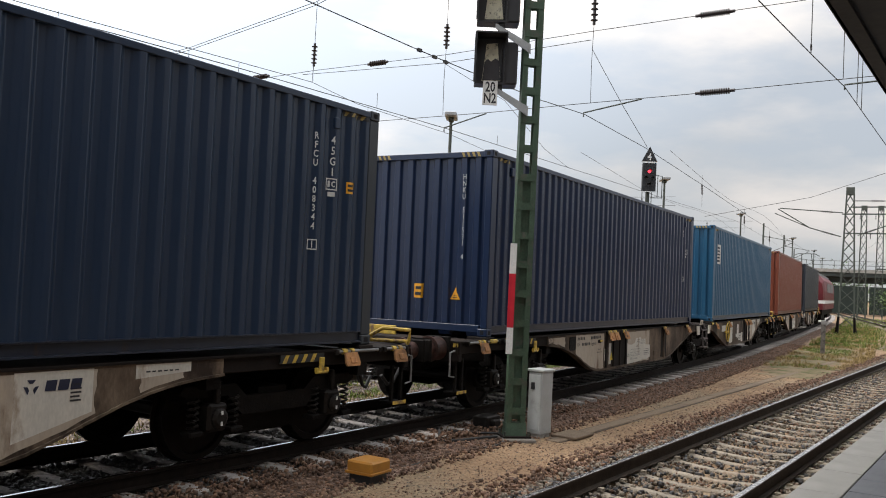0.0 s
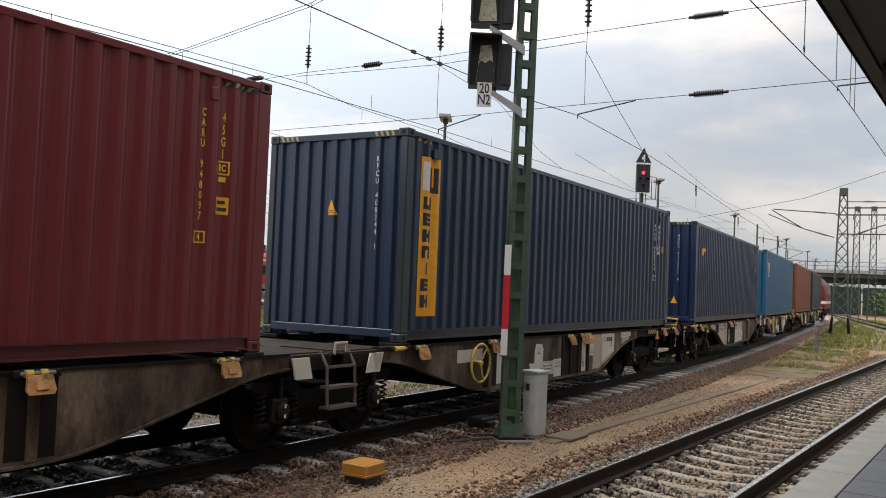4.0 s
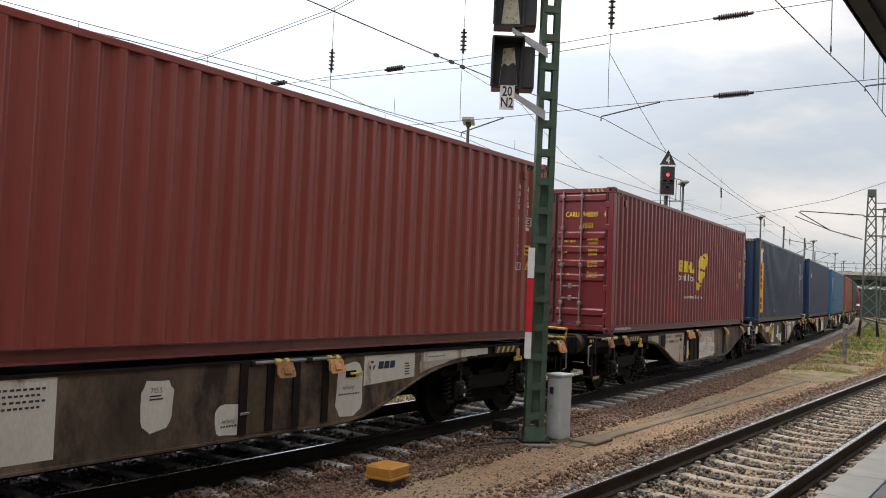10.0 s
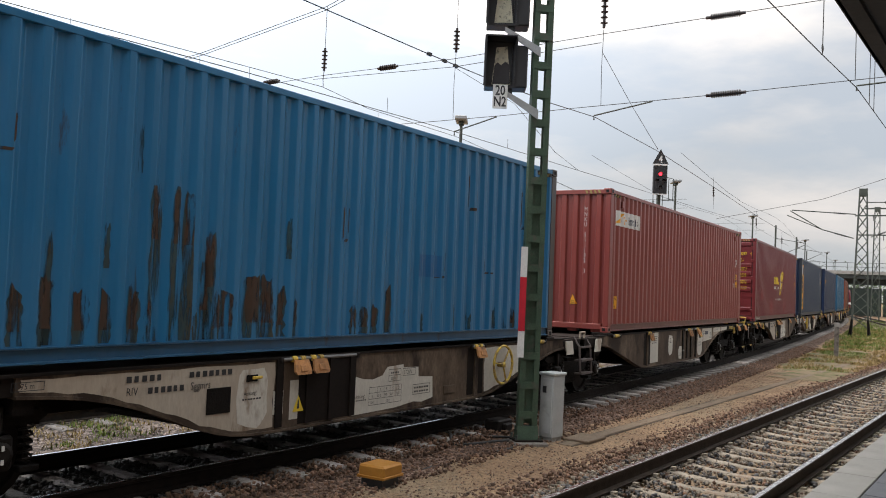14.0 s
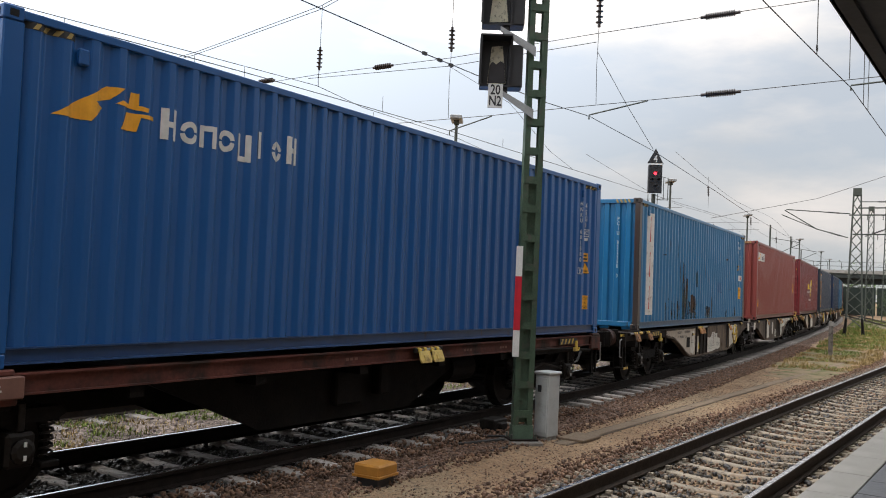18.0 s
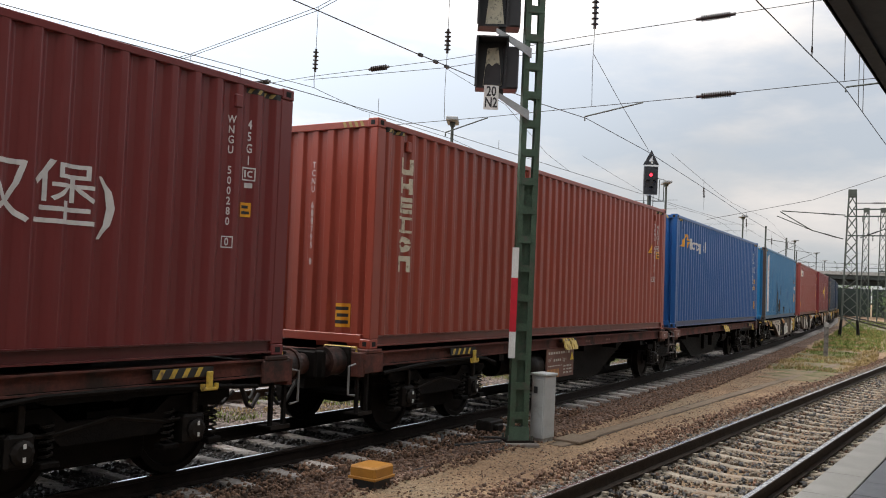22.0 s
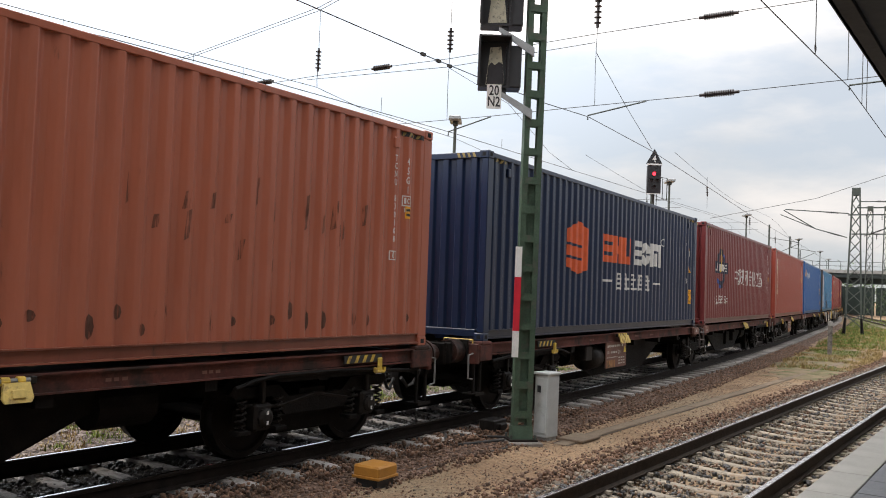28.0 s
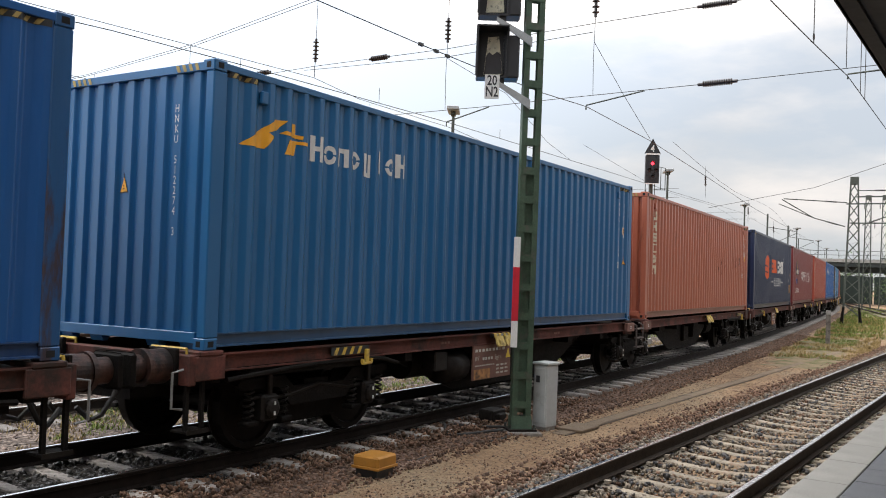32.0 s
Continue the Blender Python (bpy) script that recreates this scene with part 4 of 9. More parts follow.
# ---- signal mast between the tracks ----
def signal_mast():
    x0, y0, g = 11.39, -1.735, -0.27
    mast = empty("signal_mast", x0, y0, g, 0)
    tagged(mast, "green perforated steel signal mast with red-and-white board", "signal mast")
    H, w, d = 8.6, 0.145, 0.11
    turn = 33
    m = Matrix.Rotation(radians(turn), 4, "Z")

    def put(name, bm, mat, label=""):
        bmesh.ops.transform(bm, matrix=m, verts=bm.verts)
        return part(name, bm, mat, mast, label)

    # local: x = away from the viewer, y = to the viewer's left
    m0 = Matrix.Rotation(radians(47), 4, "Z")

    def body(name, bm, mat):
        bmesh.ops.transform(bm, matrix=m0, verts=bm.verts)
        return part(name, bm, mat, mast)

    dd, ww, fl = 0.055, 0.145, 0.062
    body("base_block", boxes((-0.26, 0.26, -0.26, 0.26, -0.15, 0.05), bevel=0.015), "sleeper_dark")
    body("base_plate", boxes((-0.17, 0.17, -0.21, 0.21, 0.05, 0.075)), "rail_side")
    for a, b in ((-0.12, -0.18), (-0.12, 0.18), (0.12, -0.18), (0.12, 0.18)):
        body("anchor_bolt", tube(B(), (a, b, 0.07), (a, b, 0.14), 0.018, seg=6), "galv_dark")
    bm = B()
    prism(bm, ((-0.1, 0.06), (0.1, 0.06), (0.06, 0.26), (-0.06, 0.26)), -0.155, 0.155)
    body("foot_sleeve", bm, "mast_green")
    for side in (-1, 1):
        yo, yi = side * ww, side * (ww - 0.012)
        prof = [(-dd, yo), (dd, yo), (dd, side * fl), (dd - 0.01, side * fl), (dd - 0.01, yi), (-dd + 0.01, yi), (-dd + 0.01, side * fl), (-dd, side * fl)]
        bm = B()
        lo, hi = [bm.verts.new((x, y, 0.07)) for x, y in prof], [bm.verts.new((x, y, H)) for x, y in prof]
        for i in range(8):
            bm.faces.new((lo[i], lo[(i + 1) % 8], hi[(i + 1) % 8], hi[i]))
        bm.faces.new(hi)
        bmesh.ops.recalc_face_normals(bm, faces=bm.faces)
        body("channel", bm, "mast_green")
    for i in range(19):
        z = 0.373 + i * 0.427
        for q in (-1, 1):
            x0, x1 = sorted((q * dd, q * (dd + 0.007)))
            body("batten_plate", boxes((x0, x1, -ww * 0.93, ww * 0.93, z, z + 0.105)), "mast_green")
    for i in range(7):
        body("rivet", tube(B(), (-dd - 0.008, 0.10, 4.62 + 0.12 * i), (-dd, 0.10, 4.62 + 0.12 * i), 0.011, seg=6), "galv_dark")
    body("cable_cover", boxes((0.012, 0.03, -fl - 0.03, fl + 0.03, 0.3, 3.85)), "mast_green")
    # red and white board on the left flange
    for z0, z1, mat in ((1.26, 1.64, "white_paint"), (1.64, 2.42, "red_paint"), (2.42, 2.86, "white_paint")):
        put("mast_board", boxes((-d - 0.07, -d - 0.052, 0.095, 0.19, z0, z1)), mat, "white board panel" if mat[0] == "w" else "red board panel")
    # brackets and lamp housings, one above the other, standing off to the viewer's left
    for zb in (4.78, 5.70, 6.62):
        bm = B()
        quad = ((-0.02, 0.0, -0.05), (-0.02, 0.0, 0.09), (0.51, 0.33, 0.05), (0.51, 0.33, -0.02))
        pts = [(-d - 0.035, 0.05 + a, zb + b + c) for a, b, c in quad]
        back = [(-d - 0.006, y, z) for _x, y, z in pts]
        va, vb = [bm.verts.new(p) for p in pts], [bm.verts.new(p) for p in back]
        bm.faces.new(va)
        bm.faces.new(vb[::-1])
        for i in range(4):
            bm.faces.new((va[i], vb[i], vb[(i + 1) % 4], va[(i + 1) % 4]))
        bmesh.ops.recalc_face_normals(bm, faces=bm.faces)
        put("bracket", bm, "galv", "galvanised slanting bracket")
    m = m @ Matrix.Translation((0, 0.02, 0))
    for zc in (5.53, 6.45):
        put("lamp_housing", boxes((-0.12, 0.22, 0.19, 0.42, zc - 0.34, zc + 0.29), bevel=0.02), "black")
        put("lamp_back", boxes((-0.02, 0.24, 0.34, 0.815, zc - 0.33, zc + 0.365), bevel=0.01), "black")

        def cheek(outline, y0, y1):
            bm = B()
            prism(bm, [(x, z + zc) for x, z in outline], y0, y1)
            put("lamp_hood", bm, "black")

        cheek(((-0.36, 0.36), (0.02, 0.37), (0.02, -0.28), (-0.30, -0.32), (-0.34, -0.37)), 0.80, 0.83)
        cheek(((-0.22, 0.37), (0.02, 0.38), (0.02, -0.33), (-0.12, -0.33)), 0.35, 0.38)
        put("lamp_hood", boxes((-0.34, 0.02, 0.36, 0.82, zc + 0.355, zc + 0.375)), "black")
        put("lamp_sill", boxes((-0.12, 0.06, 0.36, 0.80, zc - 0.345, zc - 0.315)), "black")
        pl = B()
        vs = [pl.verts.new((-0.03 - 0.02 * k, y, z)) for k in (0, 1) for y, z in ((0.705, zc - 0.29), (0.43, zc - 0.28), (0.495, zc + 0.28), (0.655, zc + 0.26))]
        pl.faces.new(vs[:4])
        pl.faces.new(vs[4:][::-1])
        for i in range(4):
            j = (i + 1) % 4
            pl.faces.new((vs[i], vs[4 + i], vs[4 + j], vs[j]))
        put("backing_glass", pl, "cream", "cream backing glass")
        if zc < 6:
            # dark patch paints the trees' reflection on the lower glass
            gl = B()
            gl.faces.new([gl.verts.new((-0.053, y, z)) for y, z in ((0.70, zc - 0.285), (0.435, zc - 0.275), (0.465, zc + 0.02), (0.52, zc + 0.05), (0.58, zc + 0.0), (0.63, zc + 0.04), (0.675, zc - 0.01))])
            put("glass_shade", gl, "lens_dark", "dark tree reflection painted on the lower glass")
        put("lamp_stem", boxes((-0.08, 0.02, 0.40, 0.50, zc - 0.47, zc - 0.34), bevel=0.01), "black")
    put("number_plate", boxes((-0.17, -0.155, 0.47, 0.685, 4.86, 5.215), bevel=0.004), "white_paint", "white plate lettered 20 over N2")
    for txt, z in (("20", 5.06), ("N2", 4.895)):
        write(txt, 0.205, mast, m @ (Matrix.Translation((-0.173, 0.578, z)) @ Matrix(((0, 0, -1, 0), (-1, 0, 0, 0), (0, 1, 0, 0), (0, 0, 0, 1)))), "letter_black", squeeze=0.72, bold=0.004)
    return mast


def write(txt, size, parent, m, mat, squeeze=1.0, align="CENTER", bend=None, name="lettering", bold=0.0):
    """Letters as a flat mesh in the plane of m; bend moves the corners onto a ribbed wall."""
    cu = bpy.data.curves.new(name, "FONT")
    cu.body, cu.size, cu.align_x = txt, size, align
    cu.offset = bold
    cu.resolution_u = 2
    tmp = bpy.data.objects.new(name, cu)
    scene.collection.objects.link(tmp)
    me = bpy.data.meshes.new_from_object(tmp)
    bpy.data.objects.remove(tmp)
    bpy.data.curves.remove(cu)
    me.transform(m @ Matrix.Diagonal((squeeze, 1, 1, 1)))
    me.materials.clear()
    me.materials.append(M[mat])
    if bend:
        bend(me)
    me.name = name
    ob = new(name, me)
    ob.parent = parent
    return tagged(ob, kind="stuff")


signal_mast()

# ---- cabinet, magnet, cables ----
cab = empty("signal_cabinet", 11.93, -1.86, -0.27, -6)
tagged(cab, "pale grey steel signal cabinet on a short foot", "cabinet")
part("body", boxes((-0.15, 0.15, -0.12, 0.12, 0.06, 0.98), bevel=0.008), "cabinet", cab)
part("lid", boxes((-0.17, 0.17, -0.14, 0.14, 0.98, 1.02), bevel=0.008), "cabinet", cab)
part("foot", boxes((-0.13, 0.13, -0.11, 0.11, -0.05, 0.06)), "concrete", cab)
part("door_panel", boxes((-0.162, -0.15, -0.10, 0.10, 0.12, 0.93), bevel=0.003), "cabinet", cab)
part("lock", boxes((-0.172, -0.16, 0.0, 0.06, 0.72, 0.82)), "black", cab)

mag = empty("track_magnet", 7.82, -1.86, -0.22, 4)
tagged(mag, "yellow-orange track magnet box beside the rail", "track magnet")
part("cover", boxes((-0.19, 0.19, -0.17, 0.17, 0.07, 0.20), bevel=0.02), "yellow_box", mag)
part("rim", boxes((-0.2, 0.2, -0.18, 0.18, 0.055, 0.085), bevel=0.005), "yellow_box", mag)
part("foot", boxes((-0.16, 0.16, -0.14, 0.14, -0.06, 0.055), (0.16, 0.26, -0.06, 0.06, -0.03, 0.05)), "black", mag)


def cable(name, pts, r, label, mat="cable"):
    fine = []
    n = len(pts)
    P = [Vector(p) for p in pts]
    for i in range(n - 1):
        a, b, c, d = P[max(0, i - 1)], P[i], P[i + 1], P[min(n - 1, i + 2)]
        for k in range(5):
            t = k / 5
            fine.append(0.5 * ((2 * b) + (c - a) * t + (2 * a - 5 * b + 4 * c - d) * t * t + (3 * b - a - 3 * c + d) * t ** 3))
    fine.append(P[-1])
    return tagged(part(name, path_tube(B(), fine, r, 6), mat, smooth=True), label, "cable")


cable("cable", ((8.1, -1.82, -0.2), (8.45, -1.7, -0.25), (8.85, -1.78, -0.25), (9.4, -1.62, -0.25), (9.9, -1.6, -0.25), (10.5, -1.85, -0.24), (11.2, -1.75, -0.24)), 0.016, "black cable from the track magnet to the mast")
cable("cable", ((10.6, -0.95, -0.15), (10.35, -1.15, -0.22), (10.5, -1.35, -0.22), (11.0, -1.5, -0.22), (11.4, -1.6, -0.24)), 0.022, "thick black cable looped beside the rail")
cable("cable", ((10.9, -0.9, -0.18), (11.1, -1.2, -0.2), (11.3, -1.45, -0.2), (11.5, -1.6, -0.22)), 0.018, "black cable looped beside the rail")
tagged(part("junction_box", boxes((11.55, 11.95, -1.18, -0.92, -0.22, -0.03), (11.65, 11.85, -1.25, -1.15, -0.2, -0.08), bevel=0.015), "axlebox"), "greasy iron junction box beside the rail", "junction box")

# ---- containers ----
LEN, WID, TALL = 12.192, 2.438, 2.896
PITCH, DEEP = 0.278, 0.042
HALF = WID / 2


FOLDS = {PITCH: (0.27, 0.5, 0.77), 0.25: (0.42, 0.50, 0.90)}   # where the folds lie in one pitch


def folds(pitch):
    """One pitch of the folded sheet: places along it and depths, with a narrow bend at each fold."""
    f1, f2, f3 = FOLDS[pitch]
    b = min(0.026, 0.3 * min(f2 - f1, 1 - f3))
    down, up = b / (f2 - f1), b / (1 - f3)
    return (b, f1 - b, f1 + b, f2 - b, f2 + b, f3 - b, f3 + b, 1 - b), (0.0, 0.0, down, 1 - down, 1.0, 1.0, 1 - up, up)


def rib(u, pitch=PITCH, deep=DEEP):
    """How far the folded wall lies behind its outer face at u metres along it."""
    at, depth = folds(pitch)
    return deep * float(np.interp((u / pitch) % 1.0, (at[-1] - 1, *at, 1 + at[0]), (depth[-1], *depth, depth[0])))


def rib_stops(a, b, pitch=PITCH):
    out = [a]
    k = math.floor(a / pitch)
    while k * pitch < b:
        for v in folds(pitch)[0]:
            u = (k + v) * pitch
            if a + 1e-4 < u < b - 1e-4:
                out.append(u)
        k += 1
    return out + [b]


def ribbed(bm, a, b, z0, z1, place, pitch=PITCH, deep=DEEP):
    """A folded sheet between a and b; place(u, inwards, z) gives its corner."""
    st = rib_stops(a, b, pitch)
    lo = [bm.verts.new(place(u, rib(u, pitch, deep), z0)) for u in st]
    hi = [bm.verts.new(place(u, rib(u, pitch, deep), z1)) for u in st]
    for i in range(len(st) - 1):
        bm.faces.new((lo[i], lo[i + 1], hi[i + 1], hi[i]))
    return bm


SIDE_IN = 0.012   # the ribs' outer face lies this far inside the castings


def onto_side(lift=0.004):
    """Lays a flat mesh (x along the wall, z up) onto the ribs of the near side wall."""
    def bend(me):
        bm = B()
        bm.from_mesh(me)
        xs = [v.co.x for v in bm.verts]
        if not xs:
            bm.free()
            return
        if max(xs) - min(xs) > 0.02:
            for u in rib_stops(min(xs), max(xs))[1:-1]:
                bmesh.ops.bisect_plane(bm, geom=bm.verts[:] + bm.edges[:] + bm.faces[:], plane_co=(u, 0, 0), plane_no=(1, 0, 0))
        for v in bm.verts:
            v.co.y = -HALF + SIDE_IN + rib(v.co.x) - lift
        bm.to_mesh(me)
        bm.free()
    return bend


def onto_rear(lift=0.004):
    def bend(me):
        bm = B()
        bm.from_mesh(me)
        ys = [v.co.y for v in bm.verts]
        for u in rib_stops(min(ys), max(ys), 0.25)[1:-1]:
            bmesh.ops.bisect_plane(bm, geom=bm.verts[:] + bm.edges[:] + bm.faces[:], plane_co=(0, u, 0), plane_no=(0, 1, 0))
        for v in bm.verts:
            v.co.x = -LEN / 2 + 0.03 + rib(v.co.y, 0.25, 0.045) - lift
        bm.to_mesh(me)
        bm.free()
    return bend


def polygon_on(parent, pts, mat, name="decal", side=True, lift=0.004, label=""):
    """A painted patch with that outline on the near side wall (x, z) or on the rear wall (y, z)."""
    bm = B()
    bm.faces.new([bm.verts.new((x, 0, z) if side else (0, x, z)) for x, z in pts])
    me = bpy.data.meshes.new(name)
    bm.to_mesh(me)
    bm.free()
    (onto_side(lift) if side else onto_rear(lift))(me)
    me.materials.append(M[mat] if isinstance(mat, str) else mat)
    ob = new(name, me)
    ob.parent = parent
    if label:
        ob["label"] = label
    return ob


def rect(parent, x0, x1, z0, z1, mat, **kw):
    return polygon_on(parent, ((x0, z0), (x1, z0), (x1, z1), (x0, z1)), mat, **kw)


SIDE_M = Matrix(((1, 0, 0, 0), (0, 0, -1, 0), (0, 1, 0, 0), (0, 0, 0, 1)))


def side_text(parent, txt, x, z, size, mat="letter_white", squeeze=0.8, align="CENTER", bold=0.0, lift=0.004):
    return write(txt, size, parent, Matrix.Translation((x, 0, z)) @ SIDE_M, mat, squeeze, align, onto_side(lift), bold=bold)


REAR_M = Matrix(((0, 0, -1, 0), (-1, 0, 0, 0), (0, 1, 0, 0), (0, 0, 0, 1)))


def rear_text(parent, txt, y, z, size, mat="letter_white", squeeze=0.8, ribs=True):
    return write(txt, size, parent, Matrix.Translation((-LEN / 2 - 0.005, y, z)) @ REAR_M, mat, squeeze, "CENTER", onto_rear() if ribs else None)


def column_text(parent, txt, x, z_top, step, size, mat="letter_white"):
    """Letters one under another on the near side wall."""
    me_all = None
    for i, ch in enumerate(txt):
        if ch == " ":
            continue
        ob = side_text(parent, ch, x, z_top - step * (i + 1), size, mat, 0.66, bold=0.002)
        if me_all is None:
            me_all = B()
        me_all.from_mesh(ob.data)
        bpy.data.objects.remove(ob)
    return tagged(part("lettering", me_all, mat, parent), kind="stuff")


def rear_column(parent, txt, y, z_top, step, size, mat="letter_white"):
    bm = B()
    for i, ch in enumerate(txt):
        if ch == " ":
            continue
        ob = rear_text(parent, ch, y, z_top - step * (i + 1), size, mat, 0.75)
        bm.from_mesh(ob.data)
        bpy.data.objects.remove(ob)
    return tagged(part("lettering", bm, mat, parent), kind="stuff")


def triangle(parent, x, z, w, h, side=True):
    polygon_on(parent, ((x - w * 0.56, z - h * 0.05), (x + w * 0.56, z - h * 0.05), (x, z + h * 1.08)), "letter_black", "warning_border", side)
    polygon_on(parent, ((x - w / 2, z), (x + w / 2, z), (x, z + h)), "decal_orange", "warning_decal", side, 0.007, label="orange warning triangle")
    for k, q in ((0.12, 0.26), (0.26, 0.2)):
        polygon_on(parent, ((x - w * q, z + h * k), (x + w * q, z + h * k), (x + w * q, z + h * (k + 0.05)), (x - w * q, z + h * (k + 0.05))), "letter_black", "warning_mark", side, 0.01)


def caution(parent, x0, x1, z0, z1):
    """The yellow height label of a high-cube box."""
    rect(parent, x0, x1, z0, z1, "decal_orange", name="height_label", label="yellow label lettered caution 9-6 high")
    h = z1 - z0
    for i, txt in enumerate(("HIGH", "9-6", "CAUTION")):
        side_text(parent, txt, (x0 + x1) / 2, z0 + h * (0.08 + 0.31 * i), h * 0.27, "letter_black", 0.5 if i == 2 else 0.75, lift=0.008)


def label_bars(parent, x0, x1, z0, z1, mat, rows=3, side=True, ink="letter_black"):
    rect(parent, x0, x1, z0, z1, mat, name="label_decal", side=side)
    h = (z1 - z0) / (rows * 2 + 1)
    for i in range(rows):
        rect(parent, x0 + 0.12 * (x1 - x0), x1 - (0.12 + 0.1 * (i % 2)) * (x1 - x0), z0 + h * (2 * i + 1), z0 + h * (2 * i + 2), ink, name="print_bar", side=side, lift=0.007)


def container(colour, label, rear="ribs", posts=None, roofc=None):
    """A forty-foot high-cube box: base at z 0, x forward; the near side wall faces -y."""
    c = empty("shipping_container")
    tagged(c, label, "shipping container", "containers on the goods train")
    mat = colour
    posts = posts or colour
    for sgn in (-1, 1):
        bm = B()
        ribbed(bm, -LEN / 2 + 0.19, LEN / 2 - 0.19, 0.16, TALL - 0.085, lambda u, d, z: (u, sgn * (HALF - SIDE_IN - d), z))
        part("side_wall", bm, mat, c)
        part("top_rail", boxes((-LEN / 2 + 0.17, LEN / 2 - 0.17, min(sgn * (HALF - 0.07), sgn * (HALF - 0.008)), max(sgn * (HALF - 0.07), sgn * (HALF - 0.008)), TALL - 0.09, TALL - 0.018), bevel=0.006), mat, c)
        bm = B()
        along(bm, [(sgn * (HALF - d), z) for d, z in ((0.006, 0.03), (0.006, 0.045), (0.042, 0.05), (0.042, 0.15), (0.006, 0.156), (0.006, 0.168), (0.055, 0.168), (0.055, 0.03))], -LEN / 2 + 0.17, LEN / 2 - 0.17)
        part("bottom_rail", bm, dark_grimy(mat), c, "dust-caked bottom rail")
        for e in (-1, 1):
            x_o, x_i = e * (LEN / 2 - 0.004), e * (LEN / 2 - 0.19)
            part("corner_post", boxes((min(x_o, x_i), max(x_o, x_i), min(sgn * (HALF - 0.004), sgn * (HALF - 0.12)), max(sgn * (HALF - 0.004), sgn * (HALF - 0.12)), 0.118, TALL - 0.118), bevel=0.012), posts, c)
            for z in (0, TALL - 0.118):
                x_o2, x_i2 = e * LEN / 2, e * (LEN / 2 - 0.178)
                cast = part("corner_casting", boxes((min(x_o2, x_i2), max(x_o2, x_i2), min(sgn * HALF, sgn * (HALF - 0.162)), max(sgn * HALF, sgn * (HALF - 0.162)), z, z + 0.118), bevel=0.01), posts, c)
                # black blocks on the castings stand in for the shade inside their slots
                bm = B()
                xm = e * (LEN / 2 - 0.089)
                box(bm, xm - 0.038, xm + 0.038, min(sgn * (HALF + 0.002), sgn * (HALF - 0.01)), max(sgn * (HALF + 0.002), sgn * (HALF - 0.01)), z + 0.03, z + 0.088)
                part("casting_slot", bm, "seal_slot", cast)
                bm = B()
                box(bm, min(e * (LEN / 2 + 0.002), e * (LEN / 2 - 0.01)), max(e * (LEN / 2 + 0.002), e * (LEN / 2 - 0.01)), sgn * (HALF - 0.081) - 0.03, sgn * (HALF - 0.081) + 0.03, z + 0.03, z + 0.088)
                part("casting_slot", bm, "seal_slot", cast)
            # hazard stripes above the corner
            if sgn < 0:
                rect(c, min(e * (LEN / 2 - 0.2), e * (LEN / 2 - 0.66)), max(e * (LEN / 2 - 0.2), e * (LEN / 2 - 0.66)), TALL - 0.15, TALL - 0.09, "stripe_black", name="hazard_band", lift=0.003)
                for i in range(4):
                    xx = e * (LEN / 2 - 0.30 - i * 0.10)
                    polygon_on(c, ((xx - 0.045, TALL - 0.145), (xx, TALL - 0.145), (xx + 0.035, TALL - 0.095), (xx - 0.01, TALL - 0.095)), "stripe_dull", "hazard_stripe", lift=0.006)
    for e in (-1, 1):
        xv = -5.36 if e < 0 else 5.3
        part("air_vent", boxes((xv - 0.05, xv + 0.05, -HALF - 0.004, -HALF + 0.05, 2.56, 2.70), bevel=0.012), mat, c)
        y0, y1 = (-HALF + 0.2, -HALF + 0.56) if e < 0 else (HALF - 0.56, HALF - 0.2)
        xo = -LEN / 2 + 0.008
        bm = B()
        for i in range(4):
            ya = y0 + 0.02 + i * 0.09
            bm.faces.new([bm.verts.new(q) for q in ((xo, ya, TALL - 0.10), (xo, ya + 0.03, TALL - 0.03), (xo, ya + 0.075, TALL - 0.03), (xo, ya + 0.045, TALL - 0.10))])
        part("hazard_stripe", bm, "stripe_dull", c)
    bm = B()
    ribbed(bm, -LEN / 2 + 0.2, LEN / 2 - 0.2, 0, 1, lambda u, d, z: (u, (z * 2 - 1) * (HALF - 0.06), TALL - 0.03 - d * 0.55))
    part("roof", bm, roofc or mat, c)
    part("floor", boxes((-LEN / 2 + 0.1, LEN / 2 - 0.1, -HALF + 0.06, HALF - 0.06, 0.10, 0.16)), "deck", c)
    for i in range(12):
        x = -5.4 + i * 0.98
        part("cross_member", boxes((x - 0.03, x + 0.03, -HALF + 0.06, HALF - 0.06, 0.02, 0.10)), mat, c)
    for e in (-1, 1):
        x_o = e * (LEN / 2 - 0.012)
        part("end_header", boxes((min(x_o, x_o - e * 0.09), max(x_o, x_o - e * 0.09), -HALF + 0.15, HALF - 0.15, TALL - 0.11, TALL - 0.02), bevel=0.006), mat, c)
        part("end_sill", boxes((min(x_o, x_o - e * 0.09), max(x_o, x_o - e * 0.09), -HALF + 0.15, HALF - 0.15, 0.06, 0.17), bevel=0.006), mat, c)
        bm = B()
        if e < 0 and rear == "ribs":
            ribbed(bm, -HALF + 0.11, HALF - 0.11, 0.165, TALL - 0.105, lambda u, d, z: (-LEN / 2 + 0.03 + d, u, z), 0.25, 0.045)
            part("end_wall", bm, mat, c)
            # fork stays under the sill
            for y in (-0.95, -0.45, 0.45, 0.95):
                bm = B()
                prism(bm, ((-LEN / 2 + 0.02, 0.06), (-LEN / 2 + 0.14, 0.06), (-LEN / 2 + 0.10, -0.0), (-LEN / 2 + 0.05, -0.0)), y - 0.1, y + 0.1)
                part("sill_gusset", bm, mat, c)
        elif e < 0:
